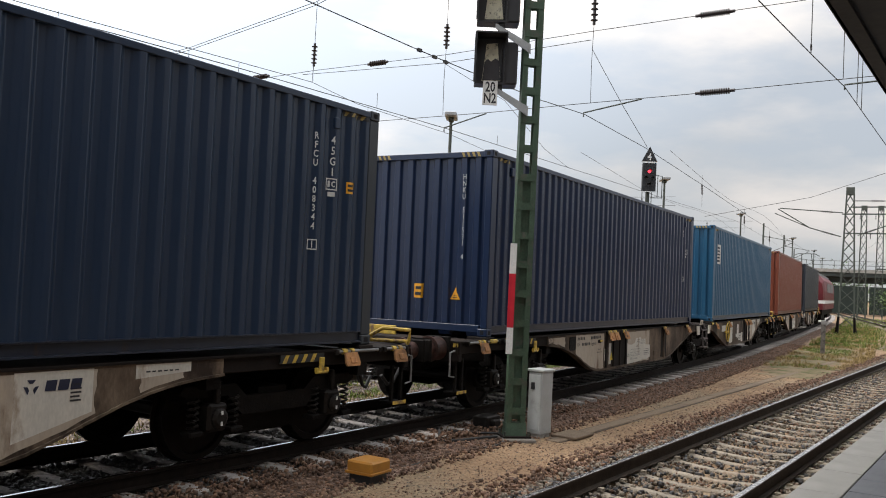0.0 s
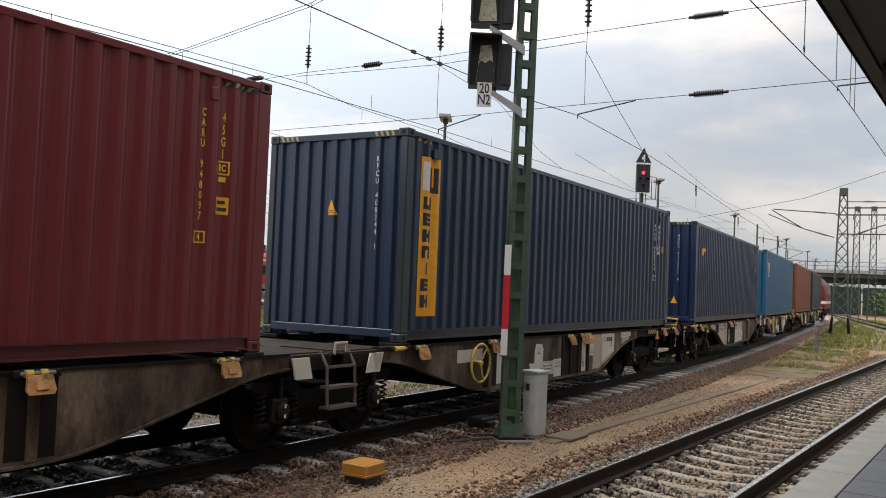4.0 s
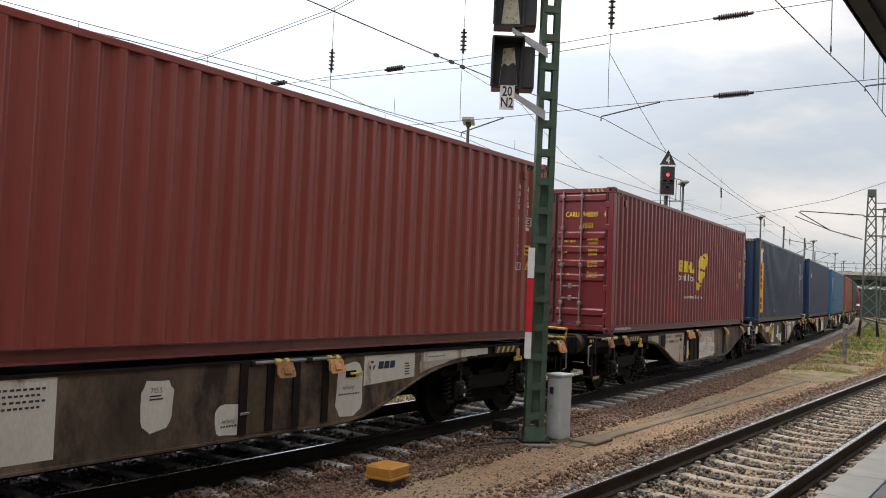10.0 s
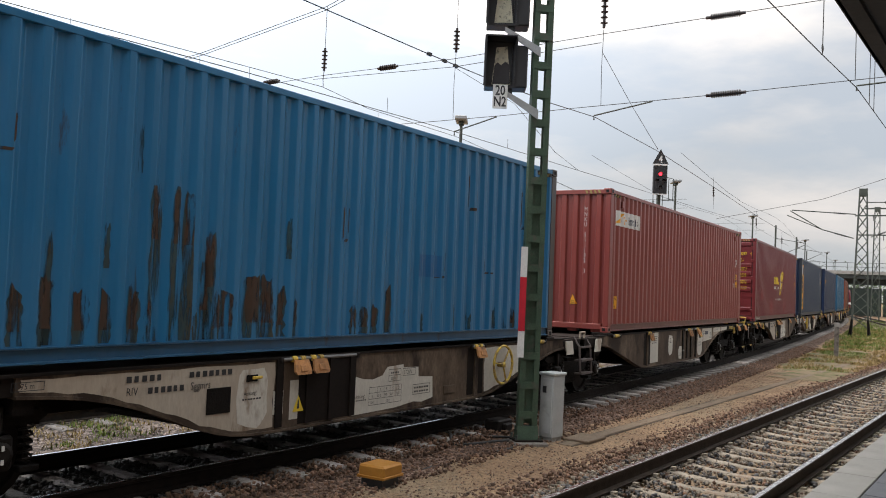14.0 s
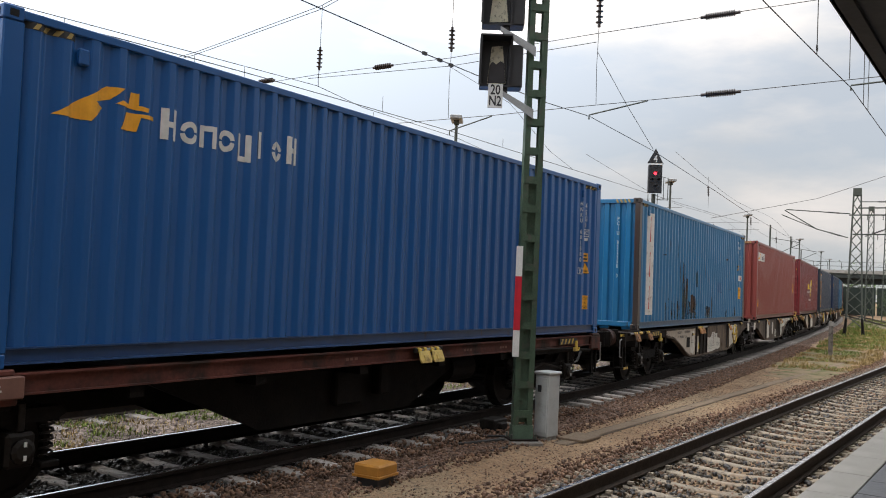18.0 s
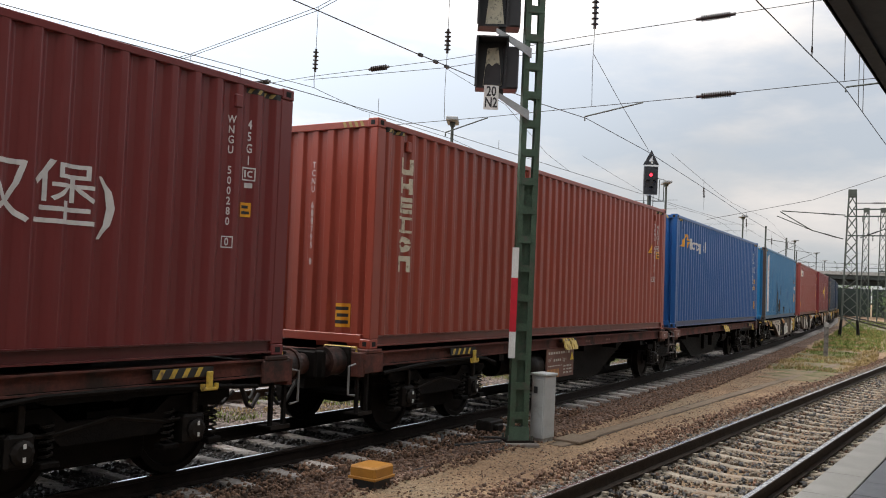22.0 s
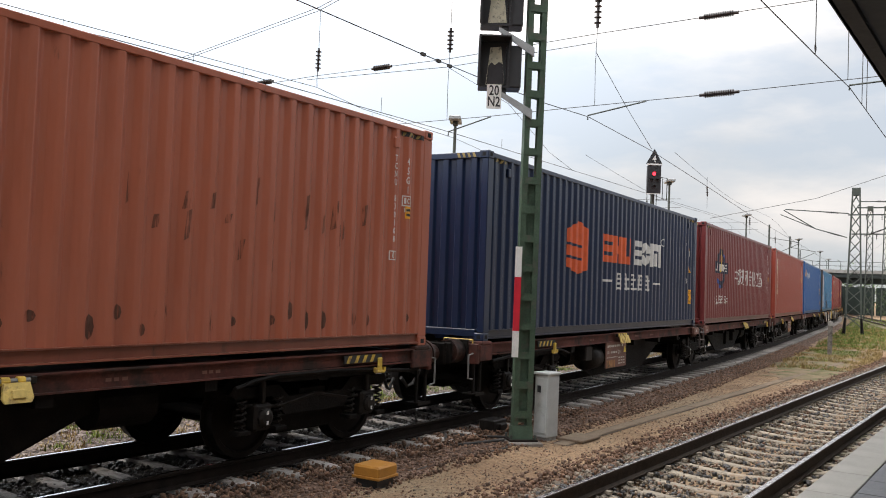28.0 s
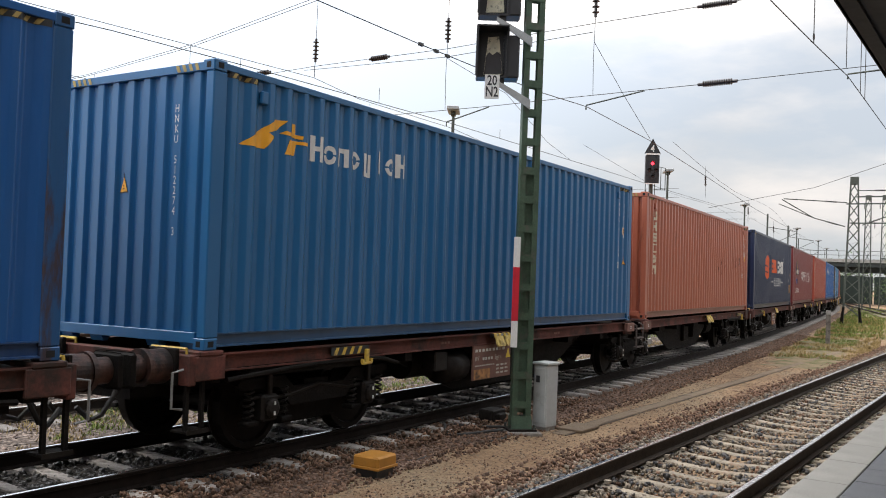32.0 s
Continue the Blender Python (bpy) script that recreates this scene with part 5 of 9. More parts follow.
            for s2 in (-1, 1):
                y0, y1 = (0.012, HALF - 0.13) if s2 > 0 else (-HALF + 0.13, -0.012)
                door = part("door", boxes((-LEN / 2 + 0.03, -LEN / 2 + 0.08, y0, y1, 0.18, TALL - 0.12), bevel=0.006), mat, c)
                for zc in (2.69, 1.94, 1.66, 1.38, 1.10, 0.42):
                    bm = B()
                    prism(bm, ((-LEN / 2 + 0.032, zc - 0.09), (-LEN / 2 + 0.032, zc + 0.075), (-LEN / 2 + 0.0, zc + 0.04), (-LEN / 2 + 0.0, zc - 0.05)), y0 + 0.05, y1 - 0.05)
                    part("door_swage", bm, mat, door)
                gb = B()
                for (a0, a1, b0, b1) in ((y0 - 0.008, y0 + 0.012, 0.175, TALL - 0.115), (y1 - 0.012, y1 + 0.008, 0.175, TALL - 0.115), (y0, y1, 0.17, 0.19), (y0, y1, TALL - 0.125, TALL - 0.105)):
                    box(gb, -LEN / 2 + 0.022, -LEN / 2 + 0.04, a0, a1, b0, b1)
                part("gasket", gb, "seal_slot", door)
                for f in ((0.14, 0.51) if s2 > 0 else (0.86, 0.49)):
                    yy = y0 + (y1 - y0) * f
                    rod = part("lock_rod", tube(B(), (-LEN / 2 - 0.022, yy, 0.14), (-LEN / 2 - 0.022, yy, TALL - 0.075), 0.019, seg=8), "chrome", door)
                    for zz in (0.16, 0.55, 1.3, 2.05, TALL - 0.22):
                        part("rod_bracket", boxes((-LEN / 2 - 0.045, -LEN / 2 + 0.03, yy - 0.04, yy + 0.04, zz, zz + 0.075), bevel=0.01), "chrome", door)
                for zh in (0.92, 0.68):
                    ya, yb = (y0 + (y1 - y0) * k for k in ((0.16, 0.49) if s2 > 0 else (0.51, 0.84)))
                    part("door_handle", boxes((-LEN / 2 - 0.045, -LEN / 2 - 0.025, ya, yb, zh - 0.015, zh + 0.018), bevel=0.005), "chrome", door)
                    part("handle_catch", boxes((-LEN / 2 - 0.055, -LEN / 2 - 0.02, (ya + yb) / 2 - 0.03, (ya + yb) / 2 + 0.03, zh - 0.05, zh + 0.06), bevel=0.008), "chrome", door)
                for zz in (0.35, 0.9, 1.5, 2.1, 2.55):
                    yh = y1 if s2 > 0 else y0
                    part("hinge", boxes((-LEN / 2 + 0.0, -LEN / 2 + 0.05, yh - 0.05, yh + 0.05, zz - 0.06, zz + 0.06), bevel=0.01), mat, door)
        else:
            box(bm, LEN / 2 - 0.08, LEN / 2 - 0.03, -HALF + 0.12, HALF - 0.12, 0.17, TALL - 0.11)
            part("end_doors", bm, mat, c)
    return c


P = {
    "navy_dark": paint("faded dark navy container paint", (0.0125, 0.030, 0.066), 0.3, 0.15, 0.45),
    "navy": paint("navy blue container paint", (0.008, 0.022, 0.064), 0.4, 0.1, 0.35),
    "slate": paint("dark slate container paint", (0.026, 0.034, 0.044), 0.4, 0.15, 0.35),
    "sky": paint("light blue container paint", (0.02, 0.1, 0.19), 0.4, 0.15, 0.35),
    "rust_red": paint("red-brown container paint", (0.2, 0.052, 0.026), 0.35, 0.1, 0.4),
    "maroon": paint("maroon container paint", (0.17, 0.022, 0.026), 0.4, 0.1, 0.45, 0.0, (0.30, 0.010, 0.014), ((-1.9, 0.52, 0.75, 0.42), (1.95, 0.55, 0.6, 0.35), (-4.4, 0.9, 0.5, 0.3))),
    "brick": paint("brick brown container paint", (0.265, 0.056, 0.043), 0.3, 0.1, 0.35),
    "worn_blue": paint("scraped and rusting blue container paint", (0.016, 0.17, 0.36), 0.5, 0.35, 0.7, 0.55),
    "royal": paint("royal blue container paint", (0.010, 0.095, 0.305), 0.25, 0.0, 0.3),
    "orange_brown": paint("orange-brown container paint", (0.32, 0.060, 0.036), 0.35, 0.25, 0.5),
    "orange_worn": paint("scuffed orange-brown container paint", (0.42, 0.118, 0.062), 0.5, 0.3, 0.7, 0.3),
    "plum": paint("dull red container paint", (0.185, 0.031, 0.03), 0.35, 0.1, 0.4),
    "blue_mid": paint("mid blue container paint", (0.012, 0.122, 0.298), 0.35, 0.15, 0.35),
    "blue_rusty": paint("rusting blue corner post paint", (0.014, 0.09, 0.24), 0.5, 1.1, 0.8),
    "rust_post": paint("rusted corner post paint", (0.062, 0.046, 0.038), 0.4, 0.7, 0.7),
}


def codes(c, code, check, x=5.2, kind="45G1", x2=5.47, ink="letter_white", zm=1.83):
    """The box's own code and type set upright, the check digit and the size mark in frames."""
    column_text(c, code + " " + check, x, 2.50, 1.36 / (len(code) + 2), 0.112, ink)
    column_text(c, kind, x2, 2.50, 0.125, 0.135, ink)
    outline_box(c, x - 0.06, x + 0.06, 1.115, 1.235, 0.012, ink)
    outline_box(c, x2 - 0.075, x2 + 0.075, zm, zm + 0.14, 0.014, ink)
    rect(c, x2 - 0.045, x2 - 0.02, zm + 0.035, zm + 0.11, ink, name="size_mark")
    arc_band(c, x2 + 0.025, zm + 0.072, 0.02, 0.036, 50, 310, ink, 0.9, 8)
    rect(c, x2 - 0.04, x2 + 0.045, zm - 0.075, zm - 0.022, ink, name="print_bar")


def outline_box(parent, x0, x1, z0, z1, st, mat, lift=0.005):
    for a, b, c, d in ((x0, x0 + st, z0, z1), (x1 - st, x1, z0, z1), (x0 + st, x1 - st, z0, z0 + st), (x0 + st, x1 - st, z1 - st, z1)):
        rect(parent, a, b, c, d, mat, name="size_mark", lift=lift)


def logo_bars(parent, x0, x1, z0, z1, n, mat, gap=0.25, slant=0.0):
    """A company mark as plain upright blocks of its size and colour."""
    w = (x1 - x0) / n
    for i in range(n):
        a, b = x0 + i * w, x0 + i * w + w * (1 - gap)
        polygon_on(parent, ((a, z0), (b, z0), (b + slant, z1), (a + slant, z1)), mat, "logo_block")


def arc_band(parent, cx, cz, r0, r1, a0, a1, mat, sx=1.0, n=14, lift=0.004):
    pts = [(cx + sx * r1 * math.cos(radians(a0 + (a1 - a0) * i / n)), cz + r1 * math.sin(radians(a0 + (a1 - a0) * i / n))) for i in range(n + 1)]
    pts += [(cx + sx * r0 * math.cos(radians(a1 - (a1 - a0) * i / n)), cz + r0 * math.sin(radians(a1 - (a1 - a0) * i / n))) for i in range(n + 1)]
    return polygon_on(parent, pts, mat, "logo_arc", lift=lift)


def mark(parent, x0, x1, z0, z1, kind, st, mat, lift=0.005):
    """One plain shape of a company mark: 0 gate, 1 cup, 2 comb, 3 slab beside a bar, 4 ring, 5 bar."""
    mid = (z0 + z1) / 2
    rows = {0: ((x0, x0 + st, z0, z1), (x1 - st, x1, z0, z1), (x0 + st, x1 - st, z1 - st, z1)),
            1: ((x0, x0 + st, z0, z1), (x1 - st, x1, z0, z1), (x0 + st, x1 - st, z0, z0 + st)),
            2: ((x0, x0 + st, z0, z1), (x0 + st, x1, z1 - st * 0.8, z1), (x0 + st, x1, mid - st * 0.4, mid + st * 0.4), (x0 + st, x1, z0, z0 + st * 0.8)),
            3: ((x0, x0 + st * 1.3, z0, z1), (x1 - st, x1, z0, z1), (x0 + st * 1.3, x1 - st, mid - st * 0.5, mid + st * 0.5)),
            5: (((x0 + x1 - st) / 2, (x0 + x1 + st) / 2, z0, z1),)}
    if kind == 4:
        cx, w = (x0 + x1) / 2, (x1 - x0) / 2
        for a0, a1 in ((8, 172), (188, 352)):
            arc_band(parent, cx, mid, max(0.01, (z1 - z0) / 2 - st), (z1 - z0) / 2, a0, a1, mat, w / ((z1 - z0) / 2), 10, lift)
        return
    for a, b, c, d in rows[kind]:
        rect(parent, a, b, c, d, mat, name="logo_block", lift=lift)


# ---- wagons ----
def wheelset(parent, x):
    """Two wheels on an axle, one mesh; turns about its own y."""
    bm = tube(B(), (0, -1.0, 0), (0, 1.0, 0), 0.075, seg=10)
    prof = ((0.13, -0.09), (0.16, -0.05), (0.38, -0.03), (0.40, -0.065), (0.46, -0.065), (0.455, 0.06), (0.49, 0.075), (0.485, 0.095), (0.40, 0.09), (0.38, 0.05), (0.16, 0.06), (0.13, 0.09))
    for sgn in (-1, 1):
        lathe(bm, prof, Matrix.Translation((0, sgn * 0.755, 0)) @ Matrix.Rotation(radians(90 * sgn), 4, "X"), 24)
    w = part("wheelset", bm, "wheel", parent)
    w.matrix_basis = pose(x, 0, 0.46)
    return w


def bogie(parent, x):
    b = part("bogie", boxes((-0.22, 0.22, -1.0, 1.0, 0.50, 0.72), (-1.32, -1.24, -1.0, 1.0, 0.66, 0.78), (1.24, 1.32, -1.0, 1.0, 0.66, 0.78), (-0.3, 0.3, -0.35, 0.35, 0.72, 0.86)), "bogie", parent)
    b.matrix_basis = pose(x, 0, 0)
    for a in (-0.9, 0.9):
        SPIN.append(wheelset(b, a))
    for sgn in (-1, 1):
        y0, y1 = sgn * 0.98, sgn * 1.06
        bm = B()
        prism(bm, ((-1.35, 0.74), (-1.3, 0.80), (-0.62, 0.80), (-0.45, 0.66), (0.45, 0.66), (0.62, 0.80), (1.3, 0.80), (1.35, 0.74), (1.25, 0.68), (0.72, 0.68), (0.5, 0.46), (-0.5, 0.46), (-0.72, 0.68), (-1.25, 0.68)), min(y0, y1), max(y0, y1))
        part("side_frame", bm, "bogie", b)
        for a in (-0.9, 0.9):
            box_ = part("axlebox", boxes((a - 0.13, a + 0.13, min(sgn * 0.96, sgn * 1.13), max(sgn * 0.96, sgn * 1.13), 0.33, 0.62), bevel=0.03), "axlebox", b)
            bm = B()
            lathe(bm, ((0.105, 0), (0.105, 0.03), (0.07, 0.05)), Matrix.Translation((a, sgn * 1.13, 0.47)) @ Matrix.Rotation(radians(-90 * sgn), 4, "X") if sgn > 0 else Matrix.Translation((a, sgn * 1.13, 0.47)) @ Matrix.Rotation(radians(90), 4, "X"), 12)
            part("axle_cap", bm, "axlebox", b)
            for zc in (0.40, 0.51):
                part("cap_mark", boxes((a - 0.012, a + 0.012, sgn * 1.184 - 0.004, sgn * 1.184 + 0.004, zc, zc + 0.04)), "letter_white", b, "white paint mark on the axle cap")
            for dx in (-0.27, 0.27):
                bm = B()
                path = [(a + dx + 0.055 * math.cos(k * 1.05), sgn * 1.05 + 0.055 * math.sin(k * 1.05), 0.36 + k * 0.0105) for k in range(31)]
                path_tube(bm, path, 0.013, 5)
                part("coil_spring", bm, "axlebox", b)
                part("spring_seat", boxes((a + dx - 0.09, a + dx + 0.09, sgn * 1.05 - 0.08, sgn * 1.05 + 0.08, 0.30, 0.355), bevel=0.01), "bogie", b)
            part("guide_post", boxes((a - 0.03, a + 0.03, min(sgn * 1.06, sgn * 1.12), max(sgn * 1.06, sgn * 1.12), 0.62, 0.86), bevel=0.01), "axlebox", b)
        for xb_ in (-0.42, 0.34):
            part("brake_block", boxes((xb_, xb_ + 0.08, min(sgn * 0.70, sgn * 0.84), max(sgn * 0.70, sgn * 0.84), 0.28, 0.62)), "bogie", b)
        part("brake_beam", boxes((-0.5, 0.5, min(sgn * 0.3, sgn * 0.9), max(sgn * 0.3, sgn * 0.9), 0.22, 0.5), bevel=0.03), "bogie", b)
    return b


SPIN = []


def buffers(w, xh, xf, e):
    """Headstock at xh with two buffers reaching to xf; e is the way out."""
    part("headstock", boxes((min(xh, xh - e * 0.09), max(xh, xh - e * 0.09), -1.22, 1.22, 0.82, 1.12), bevel=0.012), w["frame"] if isinstance(w["frame"], str) else "frame_brown", w)
    for sgn in (-1, 1):
        bm = B()
        tube(bm, (xh, sgn * 0.875, 1.0), (xh + e * 0.30, sgn * 0.875, 1.0), 0.175, 0.165, 28)
        tube(bm, (xh + e * 0.28, sgn * 0.875, 1.0), (xh + e * 0.33, sgn * 0.875, 1.0), 0.185, seg=28)
        tube(bm, (xh + e * 0.33, sgn * 0.875, 1.0), (xf - e * 0.05, sgn * 0.875, 1.0), 0.125, seg=28)
        b = part("buffer", bm, "buffer", w, "greasy rust-red buffer stock")
        bm = B()
        box(bm, min(xf, xf - e * 0.05), max(xf, xf - e * 0.05), sgn * 0.875 - 0.22, sgn * 0.875 + 0.22, 0.83, 1.17, bevel=0.03)
        part("buffer_plate", bm, "bogie", b)
        part("buffer_foot", boxes((min(xh, xh + e * 0.05), max(xh, xh + e * 0.05), sgn * 0.875 - 0.2, sgn * 0.875 + 0.2, 0.82, 1.18), bevel=0.01), "bogie", b)
    bm = B()
    path_tube(bm, ((xh, 0, 0.98), (xh + e * 0.3, 0, 0.97), (xh + e * 0.42, 0, 1.03)), 0.035, 8)
    path_tube(bm, ((xh + e * 0.25, 0.03, 0.96), (xh + e * 0.42, 0.03, 0.78), (xh + e * 0.58, 0.03, 0.92)), 0.025, 6)
    part("coupling_hook", bm, "bogie", w)
    for y in (-0.3, 0.33):
        bm = B()
        path_tube(bm, [(xh + e * 0.04, y, 0.86), (xh + e * 0.14, y, 0.66), (xh + e * 0.25, y * 0.9, 0.48), (xh + e * 0.36, y * 0.8, 0.44), (xh + e * 0.5, y * 0.7, 0.58)], 0.026, 7)
        part("brake_hose", bm, "cable", w)
    # shunter's step and grab iron at the corner
    bm = B()
    path_tube(bm, ((xh + e * 0.03, -1.16, 0.98), (xh + e * 0.16, -1.16, 0.96), (xh + e * 0.16, -1.16, 0.62), (xh + e * 0.03, -1.16, 0.6)), 0.014, 6)
    part("grab_iron", bm, "handrail", w)
    part("step", boxes((min(xh - e * 0.28, xh), max(xh - e * 0.28, xh), -1.2, -0.98, 0.36, 0.385), bevel=0.005), "bogie", w)
    part("step_edge", boxes((min(xh - e * 0.28, xh), max(xh - e * 0.28, xh), -1.21, -1.2, 0.35, 0.395)), "yellow" if w["frame"] == "vtg_dark" else "axlebox", w, "worn step edge")
    part("step_hanger", boxes((min(xh - e * 0.26, xh - e * 0.22), max(xh - e * 0.26, xh - e * 0.22), -1.16, -1.12, 0.38, 0.85), (min(xh - e * 0.06, xh - e * 0.02), max(xh - e * 0.06, xh - e * 0.02), -1.16, -1.12, 0.38, 0.85)), "bogie", w)


def flap(w, x, mat="flap", n=2, z=1.085, rod=None):
    """Folding container spigots hanging on a rod at the sill; with n = 0 they are folded away."""
    r0, r1 = rod or (x - 0.17 - 0.13 * max(0, n - 1), x + 0.2 + 0.13 * max(0, n - 1))
    part("spigot_rod", tube(B(), (r0, -1.235, z), (r1, -1.235, z), 0.02, seg=8), "handrail", w)
    for xe in (r0, r1):
        part("rod_bracket", boxes((xe - 0.025, xe + 0.025, -1.262, -1.215, z - 0.035, z + 0.03), bevel=0.008), "axlebox", w)
    if n == 0:
        part("spigot_hinge", tube(B(), (x - 0.11, -1.235, z), (x + 0.11, -1.235, z), 0.034, seg=10), "yellow", w, "yellow hinge sleeve")
    for i in range(n):
        xc = x + (i - (n - 1) / 2) * 0.31
        bm = B()
        prism(bm, ((xc - 0.10, z - 0.01), (xc + 0.12, z - 0.01), (xc + 0.135, z - 0.13), (xc + 0.11, z - 0.165), (xc - 0.11, z - 0.165), (xc - 0.13, z - 0.13)), -1.29, -1.262)
        box(bm, xc - 0.05, xc + 0.06, -1.305, -1.288, z - 0.13, z - 0.06, bevel=0.006)
        for v in bm.verts:
            v.co.y -= (z - v.co.z) * 0.35
        f = part("spigot_flap", bm, mat, w, "folded-down container spigot flap")
        for a0, a1 in ((-0.10, -0.03), (0.04, 0.10)):
            part("spigot_hinge", tube(B(), (xc + a0, -1.235, z), (xc + a1, -1.235, z), 0.034, seg=10), "yellow", f)


def hook_plate(w, x, e):
    """Black and yellow striped tie-down hook plate."""
    part("hazard_plate", boxes((x - 0.36, x + 0.36, -1.232, -1.214, 0.99, 1.085)), "stripe_black", w, "black plate with yellow stripes")
    bm = B()
    for i in range(4):
        a = x - 0.33 + i * 0.15
        k = [bm.verts.new((a + d + (0.05 if zz > 1 else 0), -1.2345, zz)) for d, zz in ((0, 0.992), (0.06, 0.992), (0.06, 1.083), (0, 1.083))]
        bm.faces.new(k)
    part("hazard_stripe", bm, "yellow", w)
    bm = B()
    box(bm, x + e * 0.3 - 0.035, x + e * 0.3 + 0.035, -1.27, -1.235, 0.86, 1.04, bevel=0.008)
    box(bm, x + e * 0.3 - 0.10, x + e * 0.3 + 0.10, -1.275, -1.235, 0.85, 0.885, bevel=0.01)
    box(bm, x + e * 0.3 - 0.10, x + e * 0.3 - 0.07, -1.275, -1.235, 0.87, 0.92)
    box(bm, x + e * 0.3 + 0.07, x + e * 0.3 + 0.10, -1.275, -1.235, 0.87, 0.92)
    part("tie_hook", bm, "yellow", w, "yellow tie-down hook")


def bars_on(w, x0, x1, z0, z1, y, mat="letter_black", rows=1, n=1, gap=0.3):
    bm = B()
    dz, dx = (z1 - z0) / rows, (x1 - x0) / n
    for r in range(rows):
        for i in range(n):
            a, b = x0 + dx * i, x0 + dx * (i + 1 - gap) - (0.1 * dx if (r + i) % 3 == 1 else 0)
            c, d = z0 + dz * (r + 0.15), z0 + dz * (r + 0.62)
            bm.faces.new([bm.verts.new(p) for p in ((a, y, c), (b, y, c), (b, y, d), (a, y, d))])
    return tagged(part("print_bar", bm, mat, w), kind="stuff")


def wagon_text(w, txt, x, z, size, mat="letter_black", y=-1.226, squeeze=0.85, align="LEFT"):
    return write(txt, size, w, Matrix.Translation((x, y, z)) @ SIDE_M, mat, squeeze, align)


def panel(w, pts, mat="vtg_clean", y=-1.2225, label=""):
    bm = B()
    bm.faces.new([bm.verts.new((x, y, z)) for x, z in pts])
    bmesh.ops.recalc_face_normals(bm, faces=bm.faces)
    ob = part("marking_panel", bm, mat, w, label)
    return ob


def blob(x0, x1, z0, z1, seed, n=18):
    """An uneven rounded outline, as left by a careless wash."""
    r = random.Random(seed)
    out = []
    for i in range(n):
        a = 6.2832 * i / n
        k = 0.9 + 0.14 * r.random()
        c, s = math.cos(a), math.sin(a)
        c, s = math.copysign(abs(c) ** 0.6, c), math.copysign(abs(s) ** 0.6, s)
        out.append(((x0 + x1) / 2 + (x1 - x0) / 2 * k * c, (z0 + z1) / 2 + (z1 - z0) / 2 * k * s))
    return out


